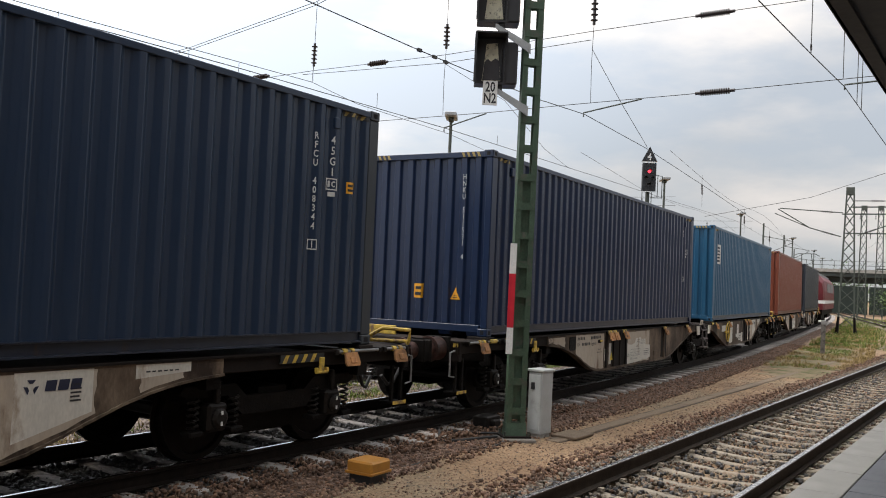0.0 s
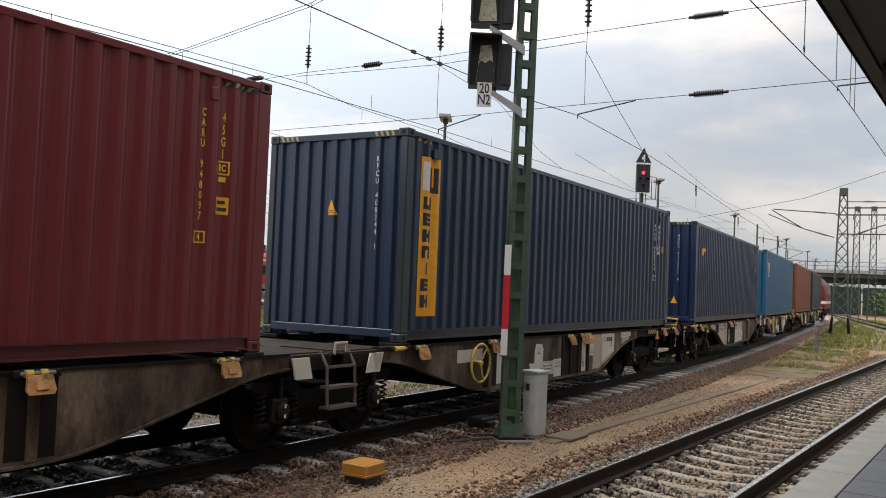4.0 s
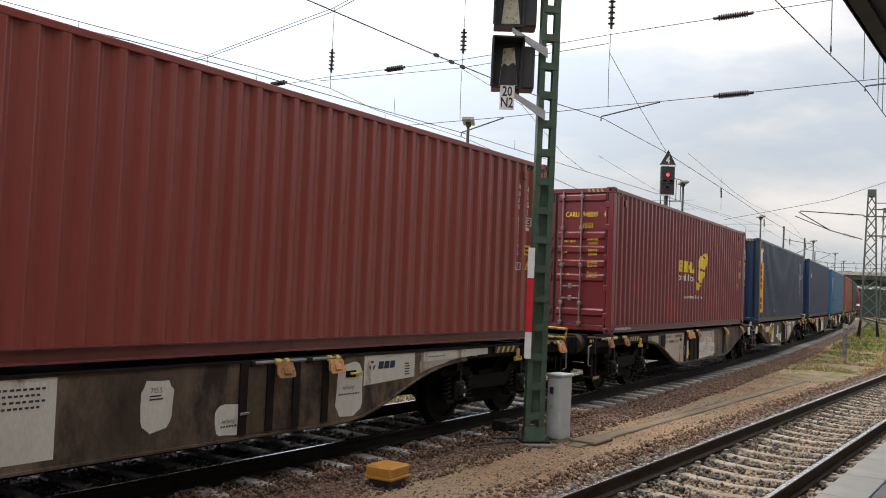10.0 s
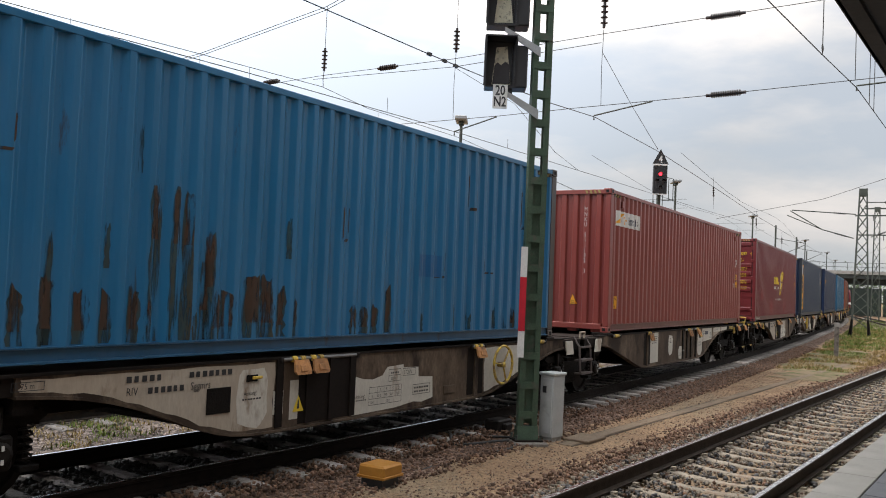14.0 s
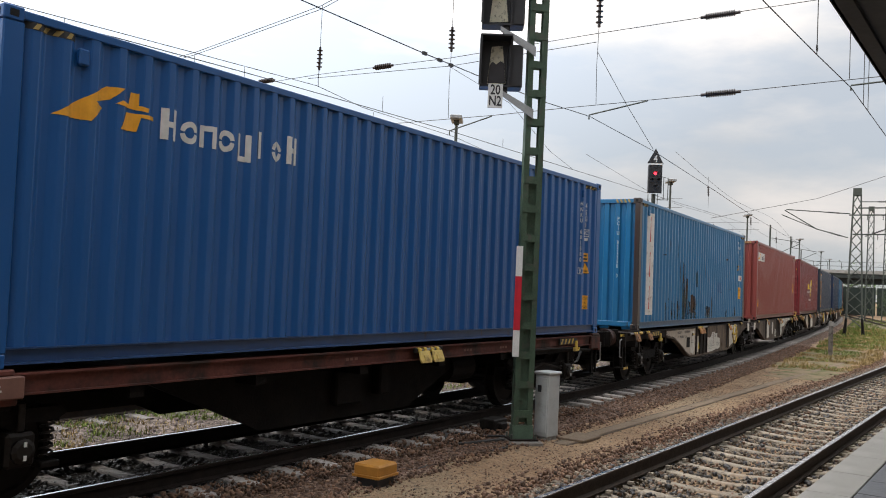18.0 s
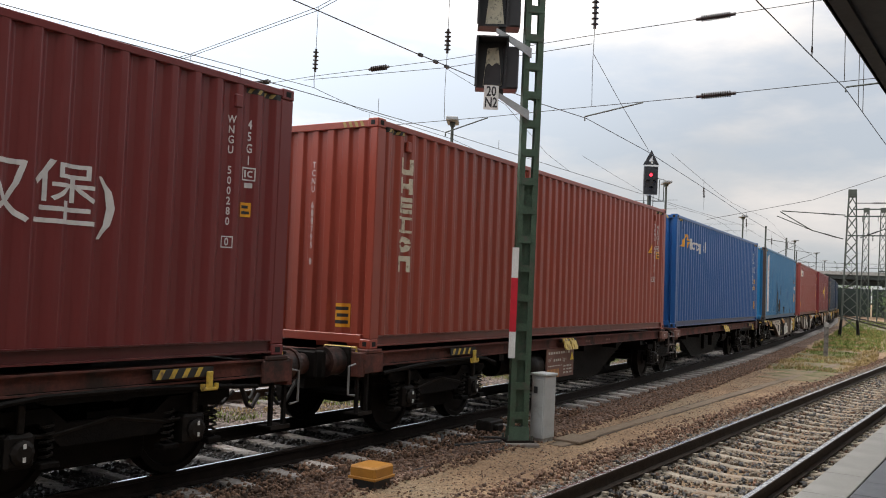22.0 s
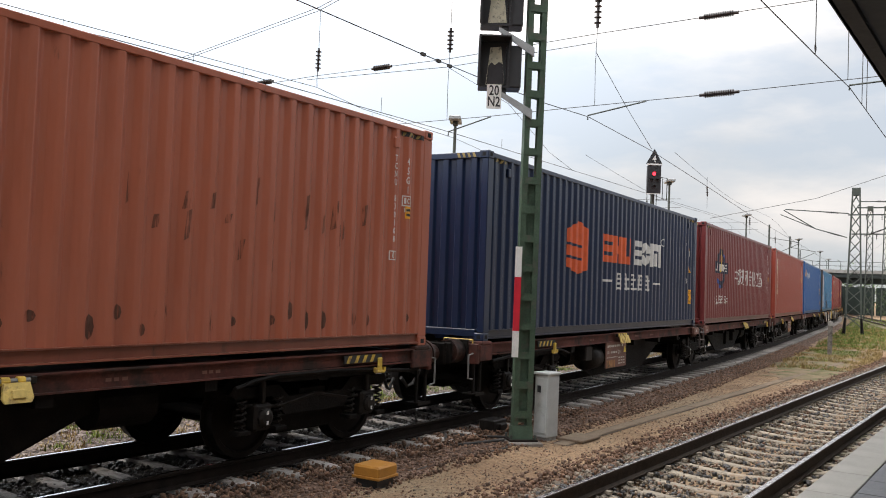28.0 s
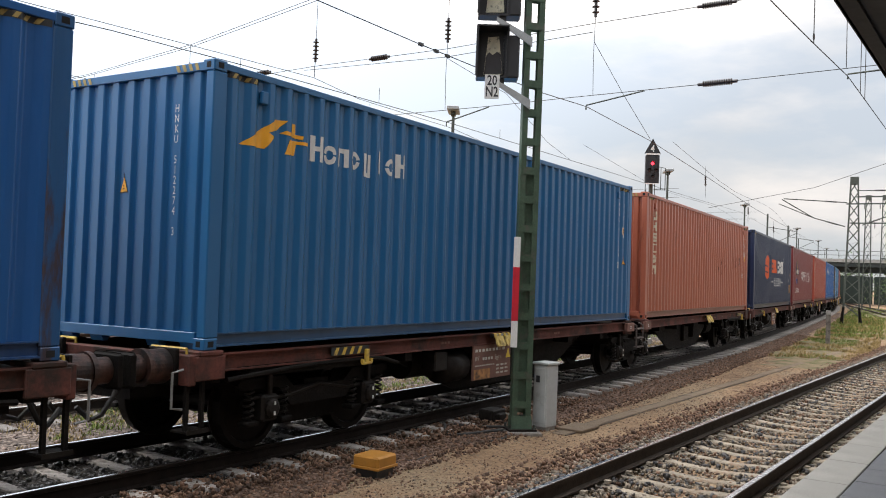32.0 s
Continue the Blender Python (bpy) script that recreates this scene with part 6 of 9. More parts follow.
def pocket_unit(e, wheel=False, owns=False, look_=0):
    """One half of a six-axle articulated pocket wagon; its buffers stand at the e end."""
    w = empty("container_wagon")
    tagged(w, "dirty pale grey deep-framed container wagon half, rust-streaked", "wagon", "wagons of the goods train")
    w["frame"] = "vtg_dark"
    X = lambda x: -e * x   # the plan is drawn with the buffers at -x

    low = [(6.55, 0.955), (6.2, 0.925), (5.85, 0.86), (5.5, 0.765), (5.15, 0.675), (4.8, 0.585), (4.5, 0.505), (4.2, 0.432), (3.95, 0.38), (3.7, 0.352), (3.4, 0.342), (-0.8, 0.335), (-1.1, 0.342), (-1.35, 0.365), (-1.6, 0.42),
           (-1.9, 0.52), (-2.2, 0.635), (-2.5, 0.742), (-2.8, 0.825), (-3.1, 0.885), (-3.4, 0.92), (-3.7, 0.94)]
    outline = [(-3.7, 1.09), (6.55, 1.09)] + low

    def web_low(x):
        return float(np.interp(x * -e, [q[0] for q in low[::-1]], [q[1] for q in low[::-1]]))

    def wash(x0, x1, top, mat="vtg_pale", seed=1, gap=0.015, y=-1.2213):
        """A paler stretch of the web, from its lower edge up to top, with an uneven border."""
        r = random.Random(seed)
        n = max(3, int((x1 - x0) / 0.14))
        xs = [x0 + (x1 - x0) * i / n for i in range(n + 1)]
        lo_ = [(x, web_low(x) + gap + r.uniform(0, 0.03)) for x in xs]
        hi_ = [(x, top - r.uniform(0, 0.012)) for x in xs[::-1]]
        a_, b_ = lo_[-1][1], lo_[0][1]
        right = [(x1 + r.uniform(-0.025, 0.025), a_ + (top - a_) * k / 5) for k in range(1, 5)]
        left = [(x0 + r.uniform(-0.025, 0.025), top + (b_ - top) * k / 5) for k in range(1, 5)]
        panel(w, lo_ + right + hi_ + left, mat, y)
    for sgn in (-1, 1):
        bm = B()
        prism(bm, [(X(x), z) for x, z in outline], min(sgn * 1.19, sgn * 1.22), max(sgn * 1.19, sgn * 1.22))
        part("side_frame", bm, "vtg", w)
        bm = B()
        for (xa, za), (xb, zb) in zip(low, low[1:]):
            prism(bm, [(X(xa), za), (X(xb), zb), (X(xb), zb - 0.025), (X(xa), za - 0.025)], min(sgn * 1.12, sgn * 1.245), max(sgn * 1.12, sgn * 1.245))
        part("bottom_flange", bm, "vtg", w)
        part("end_sill", boxes((min(X(-6.95), X(-3.7)), max(X(-6.95), X(-3.7)), min(sgn * 1.16, sgn * 1.20), max(sgn * 1.16, sgn * 1.20), 0.93, 1.09), bevel=0.008), "vtg_dark", w)
        part("top_flange", boxes((min(X(-6.95), X(6.55)), max(X(-6.95), X(6.55)), min(sgn * 1.08, sgn * 1.235), max(sgn * 1.08, sgn * 1.235), 1.09, 1.115)), "vtg_dark", w)
        for xr in (-0.68, -0.2, 0.2, 0.58, 3.5):
            zb = 0.36 if xr > -1.2 else 0.62
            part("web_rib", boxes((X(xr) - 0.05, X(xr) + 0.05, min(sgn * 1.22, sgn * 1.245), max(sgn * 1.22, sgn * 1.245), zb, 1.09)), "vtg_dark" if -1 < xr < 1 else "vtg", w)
    # flat near-black plates paint the shade of the hollow pockets between the ribs
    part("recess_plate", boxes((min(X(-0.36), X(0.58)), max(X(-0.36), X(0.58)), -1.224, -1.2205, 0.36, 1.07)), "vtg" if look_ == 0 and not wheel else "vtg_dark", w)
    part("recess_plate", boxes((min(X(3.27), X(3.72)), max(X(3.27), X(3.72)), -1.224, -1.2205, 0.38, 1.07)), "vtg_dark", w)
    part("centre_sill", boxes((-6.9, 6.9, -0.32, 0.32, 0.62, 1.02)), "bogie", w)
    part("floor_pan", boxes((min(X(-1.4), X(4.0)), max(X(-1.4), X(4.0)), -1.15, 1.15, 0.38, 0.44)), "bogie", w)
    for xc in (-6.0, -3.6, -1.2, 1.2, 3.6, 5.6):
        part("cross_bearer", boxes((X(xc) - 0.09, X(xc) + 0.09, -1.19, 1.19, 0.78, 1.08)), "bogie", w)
    for xx in (-6.0, 6.0):
        for ya, yb in ((-1.24, -0.9), (0.9, 1.24)):
            part("twistlock_seat", boxes((X(xx) - 0.14, X(xx) + 0.14, ya, yb, 1.09, 1.15), bevel=0.01), "vtg_dark", w)
    # buffer end: deck, headstock
    part("end_deck", boxes((min(X(-6.95), X(-6.2)), max(X(-6.95), X(-6.2)), -1.2, 1.2, 1.085, 1.11)), "deck", w)
    buffers(w, X(-6.93), X(-7.53), e)
    q = -e
    bm = B()
    path_tube(bm, [(X(-x), q * y, z) for x, y, z in ((6.70, 0.62, 1.12), (6.68, 0.66, 1.17), (6.72, 0.95, 1.33), (6.92, 1.24, 1.31), (6.95, 1.2, 1.17), (6.94, 1.18, 1.12))], 0.026, 7)
    path_tube(bm, [(X(-6.69), q * 0.66, 1.16), (X(-6.95), q * 1.19, 1.16)], 0.024, 7)
    part("handrail", bm, "yellow", w, "chipped yellow tube handrail")
    part("end_board", boxes((min(X(-6.38), X(-6.34)), max(X(-6.38), X(-6.34)), min(q * 0.26, q * 0.92), max(q * 0.26, q * 0.92), 1.11, 1.25), bevel=0.006), "yellow", w, "yellow end board")
    part("lamp_bracket", boxes((min(X(-6.95), X(-6.88)), max(X(-6.95), X(-6.88)), -1.2, -1.12, 1.03, 1.1), bevel=0.006), "yellow", w)
    # articulated end: step plates, ladder
    part("joint_deck", boxes((min(X(6.2), X(7.36)), max(X(6.2), X(7.36)), -1.2, 1.2, 1.06, 1.085), (min(X(6.25), X(7.3)), max(X(6.25), X(7.3)), -1.1, -0.2, 1.085, 1.10)), "deck", w)
    part("joint_side", boxes((min(X(6.3), X(7.3)), max(X(6.3), X(7.3)), -1.21, -1.17, 0.90, 1.06)), "vtg_dark", w)
    part("joint_side", boxes((min(X(6.3), X(7.3)), max(X(6.3), X(7.3)), 1.17, 1.21, 0.90, 1.06)), "vtg_dark", w)
    bm = B()
    prism(bm, [(X(6.55), 1.06), (X(6.83), 1.06), (X(6.9), 0.82), (X(6.62), 0.82)], -1.275, -1.25)
    part("corner_plate", bm, "vtg_clean", w, "pale marked corner plate")
    if owns:
        bm = B()
        for xa in (7.16, 7.70):
            path_tube(bm, ((X(xa), -1.15, 1.12), (X(xa), -1.27, 0.94), (X(xa), -1.30, 0.46)), 0.02, 6)
        for z in (0.46, 0.70):
            box(bm, min(X(7.16), X(7.70)), max(X(7.16), X(7.70)), -1.33, -1.18, z - 0.02, z + 0.012)
        box(bm, min(X(7.16), X(7.70)), max(X(7.16), X(7.70)), -1.29, -1.26, 0.92, 0.95)
        part("ladder", bm, "step_steel", w, "grey-brown steel step ladder")
        bm = B()
        path_tube(bm, ((X(7.2), -1.16, 1.06), (X(7.2), -1.17, 1.2), (X(7.43), -1.17, 1.2), (X(7.43), -1.16, 1.06)), 0.018, 6)
        part("grab_iron", bm, "vtg_pale", w)
    if e > 0:
        flap(w, 5.65, n=1, rod=(5.45, 6.27))
        flap(w, 6.63, n=1, rod=(6.38, 6.85))
        hook_plate(w, 4.87, 1)
    else:
        flap(w, -6.28, n=1, rod=(-6.7, -6.15))
        flap(w, -5.9, n=0, rod=(-6.12, -5.7))
        flap(w, -5.35, n=1, rod=(-5.52, -5.15))
        hook_plate(w, -4.62, 1)
    for x_, n_, rod_ in {(0, True): ((-0.28, 1, None), (0.5, 2, None), (-3.46, 1, None), (-5.6, 1, None), (-6.13, 0, None)),
                         (0, False): ((-0.05, 1, (-0.47, 0.36)), (0.78, 1, (0.4, 0.95)), (-3.4, 1, None), (-5.6, 0, (-5.85, -5.37))),
                         (1, False): ((-0.4, 2, None), (0.4, 1, None), (3.5, 1, None), (5.6, 1, None)),
                         (2, True): ((-0.25, 2, (-0.67, 0.65)), (3.53, 1, None), (5.6, 0, None))}[(look_, wheel)]:
        flap(w, x_, n=n_, rod=rod_)
    bogie(w, X(-4.65))
    if owns:
        bogie(w, X(7.4))
    # markings differ from unit to unit
    def pn(x0, x1, z0, z1, mat="vtg_clean"):
        a, b = sorted((X(x0), X(x1)))
        panel(w, ((a, z0), (b, z0), (b, z1), (a, z1)), mat)
        return a, b
    if look_ == 0 and wheel:
        wash(0.98, 2.24, 1.075, seed=2)
        wash(2.70, 3.2, 1.07, seed=3)
        wash(-2.02, -1.42, 0.66, "vtg_clean", 4, 0.2)
    elif look_ == 0:
        wash(0.6, 2.5, 1.08, "vtg", 5)
        wash(2.58, 4.0, 1.08, seed=6)
    elif look_ == 1:
        wash(-2.36, -0.82, 1.075, seed=7)
        wash(-3.66, -2.9, 1.06, seed=8)
        wash(0.62, 2.3, 1.06, seed=9)
    else:
        wash(-3.66, -0.75, 1.07, seed=10)
        wash(3.78, 5.0, 1.06, "vtg_clean", 11)
    if look_ == 0:      # logo panel beside the bogie, service panels in the middle
        def pale(x0, x1, z0, z1, z1b=None):
            a, b = sorted((e * x0, e * x1))
            za, zb = (z0, z0 if z1b is None else z1b) if e > 0 else (z0 if z1b is None else z1b, z0)
            panel(w, ((a, za), (b, zb), (b, z1), (a, z1)))
            return a, b
        if wheel:
            a, b = pale(1.47, 2.2, 0.50, 1.075, 0.70)
        else:
            a, b = pale(1.39, 2.44, 0.72, 1.08, 0.77)
        m0 = a + 0.27
        bm = B()
        for k in range(3):
            x0 = m0 + 0.0 + k * 0.118
            bm.faces.new([bm.verts.new((x, -1.2265, z)) for x, z in ((x0, 0.91), (x0 + 0.1, 0.91), (x0 + 0.115, 1.0), (x0 + 0.015, 1.0))])
        tagged(part("logo_block", bm, "decal_navy", w), kind="stuff")
        polyg = B()
        for k in range(3):
            an = k * 2.094 + 1.57
            polyg.faces.new([polyg.verts.new((m0 - 0.12 + 0.07 * math.cos(an + d) * s_, -1.2265, 0.955 + 0.07 * math.sin(an + d) * s_)) for d, s_ in ((-0.6, 1), (0.6, 1), (0.5, 0.45), (-0.5, 0.45))])
        part("logo_mark", polyg, "decal_navy", w)
        bars_on(w, b - 0.22, b - 0.07, 0.80, 0.97, -1.2265, rows=5)
        pale(2.64, 3.28 if wheel else 4.3, 0.95, 1.08, 0.99)
        bars_on(w, *sorted((e * 2.75, e * 3.15)), 1.0, 1.03, -1.2265, rows=1, n=6)
        if not wheel:
            panel(w, blob(e * 1.13 - 0.25, e * 1.13 + 0.25, 0.37, 1.03, 3), y=-1.2235)
            wagon_text(w, "Achtung!", e * 1.13 - 0.13, 0.70, 0.07, y=-1.2265)
            bars_on(w, e * 1.13 - 0.2, e * 1.13 + 0.2, 0.63, 0.67, -1.2265, rows=1, n=8)
            part("valve_plate", boxes((e * 1.13 - 0.08, e * 1.13 + 0.1, -1.232, -1.224, 0.84, 0.92)), "bogie", w)
            part("valve_lever", boxes((e * 1.13 - 0.02, e * 1.13 + 0.2, -1.26, -1.235, 0.87, 0.9), bevel=0.006), "yellow", w, "yellow brake change-over lever")
        else:
            pale(0.76, 1.0, 0.66, 0.98)
            wagon_text(w, "ACHTUNG!", 0.78, 0.79, 0.045, y=-1.2265)
            bars_on(w, 0.8, 0.97, 0.70, 0.77, -1.2265, rows=2, n=3)
            pale(0.38, 0.58, 0.38, 0.97)
            bars_on(w, 0.42, 0.55, 0.46, 0.56, -1.2265, rows=3)
        panel(w, blob(e * -1.64 - 0.19, e * -1.64 + 0.19, 0.5, 1.0, 8), y=-1.2235)
        wagon_text(w, "705.5", e * -1.62 - 0.1, 0.87, 0.07, y=-1.2265)
        bars_on(w, e * -1.62 - 0.11, e * -1.62 + 0.11, 0.80, 0.86, -1.2265, rows=2)
        if not wheel:
            panel(w, blob(-0.95, -0.51, 0.365, 0.69, 21), y=-1.2235)
            wagon_text(w, "Achtung!", -0.85, 0.50, 0.06, y=-1.2265)
            bars_on(w, -0.86, -0.6, 0.45, 0.49, -1.2265, rows=1, n=7)
            part("valve_lever", boxes((-0.62, -0.5, -1.26, -1.225, 0.56, 0.59), bevel=0.006), "handrail", w, "bright steel lever")
        if wheel:
            pale(-1.46, -0.98, 0.42, 0.66)
            a, b = -1.44, -1.02
            bars_on(w, a + 0.02, b - 0.03, 0.50, 0.61, -1.2265, rows=2, n=6)
            bm = B()
            for q_ in ((a, b, 0.47, 0.476), (a, b, 0.634, 0.64), (a, a + 0.006, 0.476, 0.634), (b - 0.006, b, 0.476, 0.634)):
                bm.faces.new([bm.verts.new(p) for p in ((q_[0], -1.2262, q_[2]), (q_[1], -1.2262, q_[2]), (q_[1], -1.2262, q_[3]), (q_[0], -1.2262, q_[3]))])
            part("table_frame", bm, "letter_black", w)
            pale(-0.98, -0.60, 0.36, 0.68)
            wagon_text(w, "ACHTUNG!", -0.945, 0.59, 0.07, y=-1.2265)
            bars_on(w, -0.94, -0.64, 0.53, 0.57, -1.2265, rows=1, n=9)
        pale(-3.26, -2.66, 0.40, 1.08)
        a = min(e * -3.26, e * -2.66)
        for k in range(4):
            bars_on(w, a + 0.08, a + 0.52 - 0.05 * (k % 2), 0.98 - 0.05 * k, 1.02 - 0.05 * k, -1.2265, rows=1, n=8)
    else:               # number beside the bogie, washed patches and load tables in the middle
        pale2 = "vtg_clean"
        da = 0.0 if look_ == 1 else -0.35
        a, b = sorted((X(-2.3 + da), X(-1.0 + da)))
        bars_on(w, a, a + 0.42, 0.955, 1.075, -1.2265, rows=1, n=5, gap=0.35)
        bars_on(w, a + 0.72, b, 0.955, 1.075, -1.2265, rows=1, n=7, gap=0.3)
        wagon_text(w, "RIV", a, 0.855, 0.105, y=-1.2265)
        bars_on(w, a + 0.24, a + 0.68, 0.84, 0.96, -1.2265, rows=1, n=6, gap=0.3)
        wagon_text(w, "Sggmrs", a + 0.74, 0.855, 0.105, y=-1.2265)
        # hatch, change-over lever on a washed patch
        hx = X(-2.55) if look_ == 1 else X(-1.54)
        hz = 0.92 if look_ == 1 else 0.72
        part("hatch", boxes((hx - 0.16, hx + 0.16, -1.232, -1.2225, hz - 0.13, hz + 0.13), bevel=0.004), "bogie", w, "black open hatch plate")
        if look_ == 2:
            panel(w, blob(X(-1.07) - 0.23, X(-1.07) + 0.23, 0.39, 1.03, 14), y=-1.2235)
        lx = X(-1.08)
        wagon_text(w, "Achtung!", lx - 0.12, 0.74, 0.06, y=-1.2268)
        bars_on(w, lx - 0.14, lx + 0.14, 0.685, 0.72, -1.2268, rows=1, n=7)
        part("valve_plate", boxes((lx - 0.09, lx + 0.07, -1.232, -1.2265, 0.88, 0.95)), "bogie", w)
        part("valve_lever", boxes((lx - 0.02, lx + 0.12, -1.26, -1.235, 0.905, 0.935), bevel=0.006), "yellow", w, "yellow brake change-over lever")
        pn(-0.76, -0.60, 0.50, 0.75)
        bars_on(w, *sorted((X(-0.74), X(-0.62))), 0.55, 0.70, -1.2268, rows=4)
        pn(-0.50, -0.20, 0.42, 0.85)
        bm = B()
        bm.faces.new([bm.verts.new(p) for p in ((X(-0.36) - 0.09, -1.2268, 0.50), (X(-0.36) + 0.09, -1.2268, 0.50), (X(-0.36), -1.2268, 0.68))])
        part("warning_triangle", bm, "decal_yellow", w)
        bm = B()
        bm.faces.new([bm.verts.new(p) for p in ((X(-0.36) - 0.02, -1.2272, 0.53), (X(-0.36) + 0.02, -1.2272, 0.53), (X(-0.36) + 0.008, -1.2272, 0.63), (X(-0.36) - 0.008, -1.2272, 0.63))])
        part("warning_mark", bm, "letter_black", w)
        # stepped washed patch with the load tables
        panel(w, [(X(x), z) for x, z in ((0.6, 0.83), (0.8, 0.78), (1.0, 0.76), (1.2, 0.80), (1.3, 0.90), (1.65, 0.915), (1.66, 0.875), (2.0, 0.865), (2.01, 0.735), (2.35, 0.715), (2.37, 0.43), (2.1, 0.39), (1.9, 0.41), (1.5, 0.37), (1.0, 0.36), (0.6, 0.352))], y=-1.2235)

        def table(x0, x1, z0, z1, lines=(), stops=()):
            bm = B()
            for q_ in [(x0, x1, z0, z0 + 0.006), (x0, x1, z1 - 0.006, z1), (x0, x0 + 0.006, z0, z1), (x1 - 0.006, x1, z0, z1)] + [(x0, x1, z, z + 0.005) for z in lines] + [(x, x + 0.005, za, zb) for x, za, zb in stops]:
                bm.faces.new([bm.verts.new(p) for p in ((q_[0], -1.2262, q_[2]), (q_[1], -1.2262, q_[2]), (q_[1], -1.2262, q_[3]), (q_[0], -1.2262, q_[3]))])
            part("table_frame", bm, "letter_black", w)

        table(1.33, 1.60, 0.71, 0.865, (0.785,))
        wagon_text(w, "20.0 t", 1.38, 0.73, 0.055, y=-1.2268)
        bars_on(w, 1.38, 1.56, 0.80, 0.85, -1.2268, rows=1, n=5)
        table(1.64, 1.93, 0.765, 0.862)
        wagon_text(w, "37.2kN", 1.66, 0.785, 0.08, y=-1.2268, squeeze=0.8)
        table(0.93, 1.62, 0.44, 0.665, (0.515, 0.59), [(1.10, 0.44, 0.665)] + [(x, 0.515, 0.665) for x in (1.24, 1.37, 1.50)])
        for i, (hd, num) in enumerate((("A", "67.0"), ("B", "79.0"), ("C", "94.0"), ("D", "106.0"))):
            wagon_text(w, hd, 1.15 + 0.13 * i, 0.605, 0.055, y=-1.2268)
            wagon_text(w, num, 1.11 + 0.13 * i, 0.53, 0.055, y=-1.2268, squeeze=0.7 if i < 3 else 0.55)
        wagon_text(w, "S", 0.99, 0.53, 0.055, y=-1.2268)
        wagon_text(w, "120", 0.96, 0.455, 0.055, y=-1.2268)
        wagon_text(w, "00.0", 1.29, 0.455, 0.055, y=-1.2268)
        table(1.88, 2.29, 0.50, 0.635)
        bars_on(w, 1.91, 2.26, 0.52, 0.62, -1.2268, rows=2, n=6)
        wagon_text(w, "Achtung!", 0.66, 0.55, 0.06, y=-1.2268)
        bars_on(w, 0.67, 0.88, 0.51, 0.54, -1.2268, rows=1, n=6)
        part("number_holder", boxes((2.64, 2.93, -1.235, -1.2215, 0.45, 0.56), bevel=0.004), "vtg", w)
        table(-3.74, -3.45, 0.975, 1.05)
        wagon_text(w, "R 75 m", -3.71, 0.99, 0.07, y=-1.2268)
    if wheel:
        xw = X(3.97) if look_ == 0 else X(4.2)
        mm = Matrix.Translation((xw, -1.31, 0.78)) @ Matrix.Rotation(radians(90), 4, "X")
        pa_, pb_ = sorted((X(4.55), X(3.75)))
        if look_ == 0:
            panel(w, ((pa_, 0.80), (pb_, 0.80), (pb_, 0.99), (pa_, 0.99)))
        bm = B()
        torus(bm, mm, 0.29, 0.02, 28, 6)
        for k in range(3):
            an = 2.094 * k + 0.9
            tube(bm, (xw, -1.31, 0.78), (xw + 0.29 * math.cos(an), -1.31, 0.78 + 0.29 * math.sin(an)), 0.015, seg=6)
        tube(bm, (xw, -1.22, 0.78), (xw, -1.34, 0.78), 0.04, seg=10)
        part("brake_handwheel", bm, "yellow", w, "yellow three-spoked brake handwheel", smooth=True)
    return w


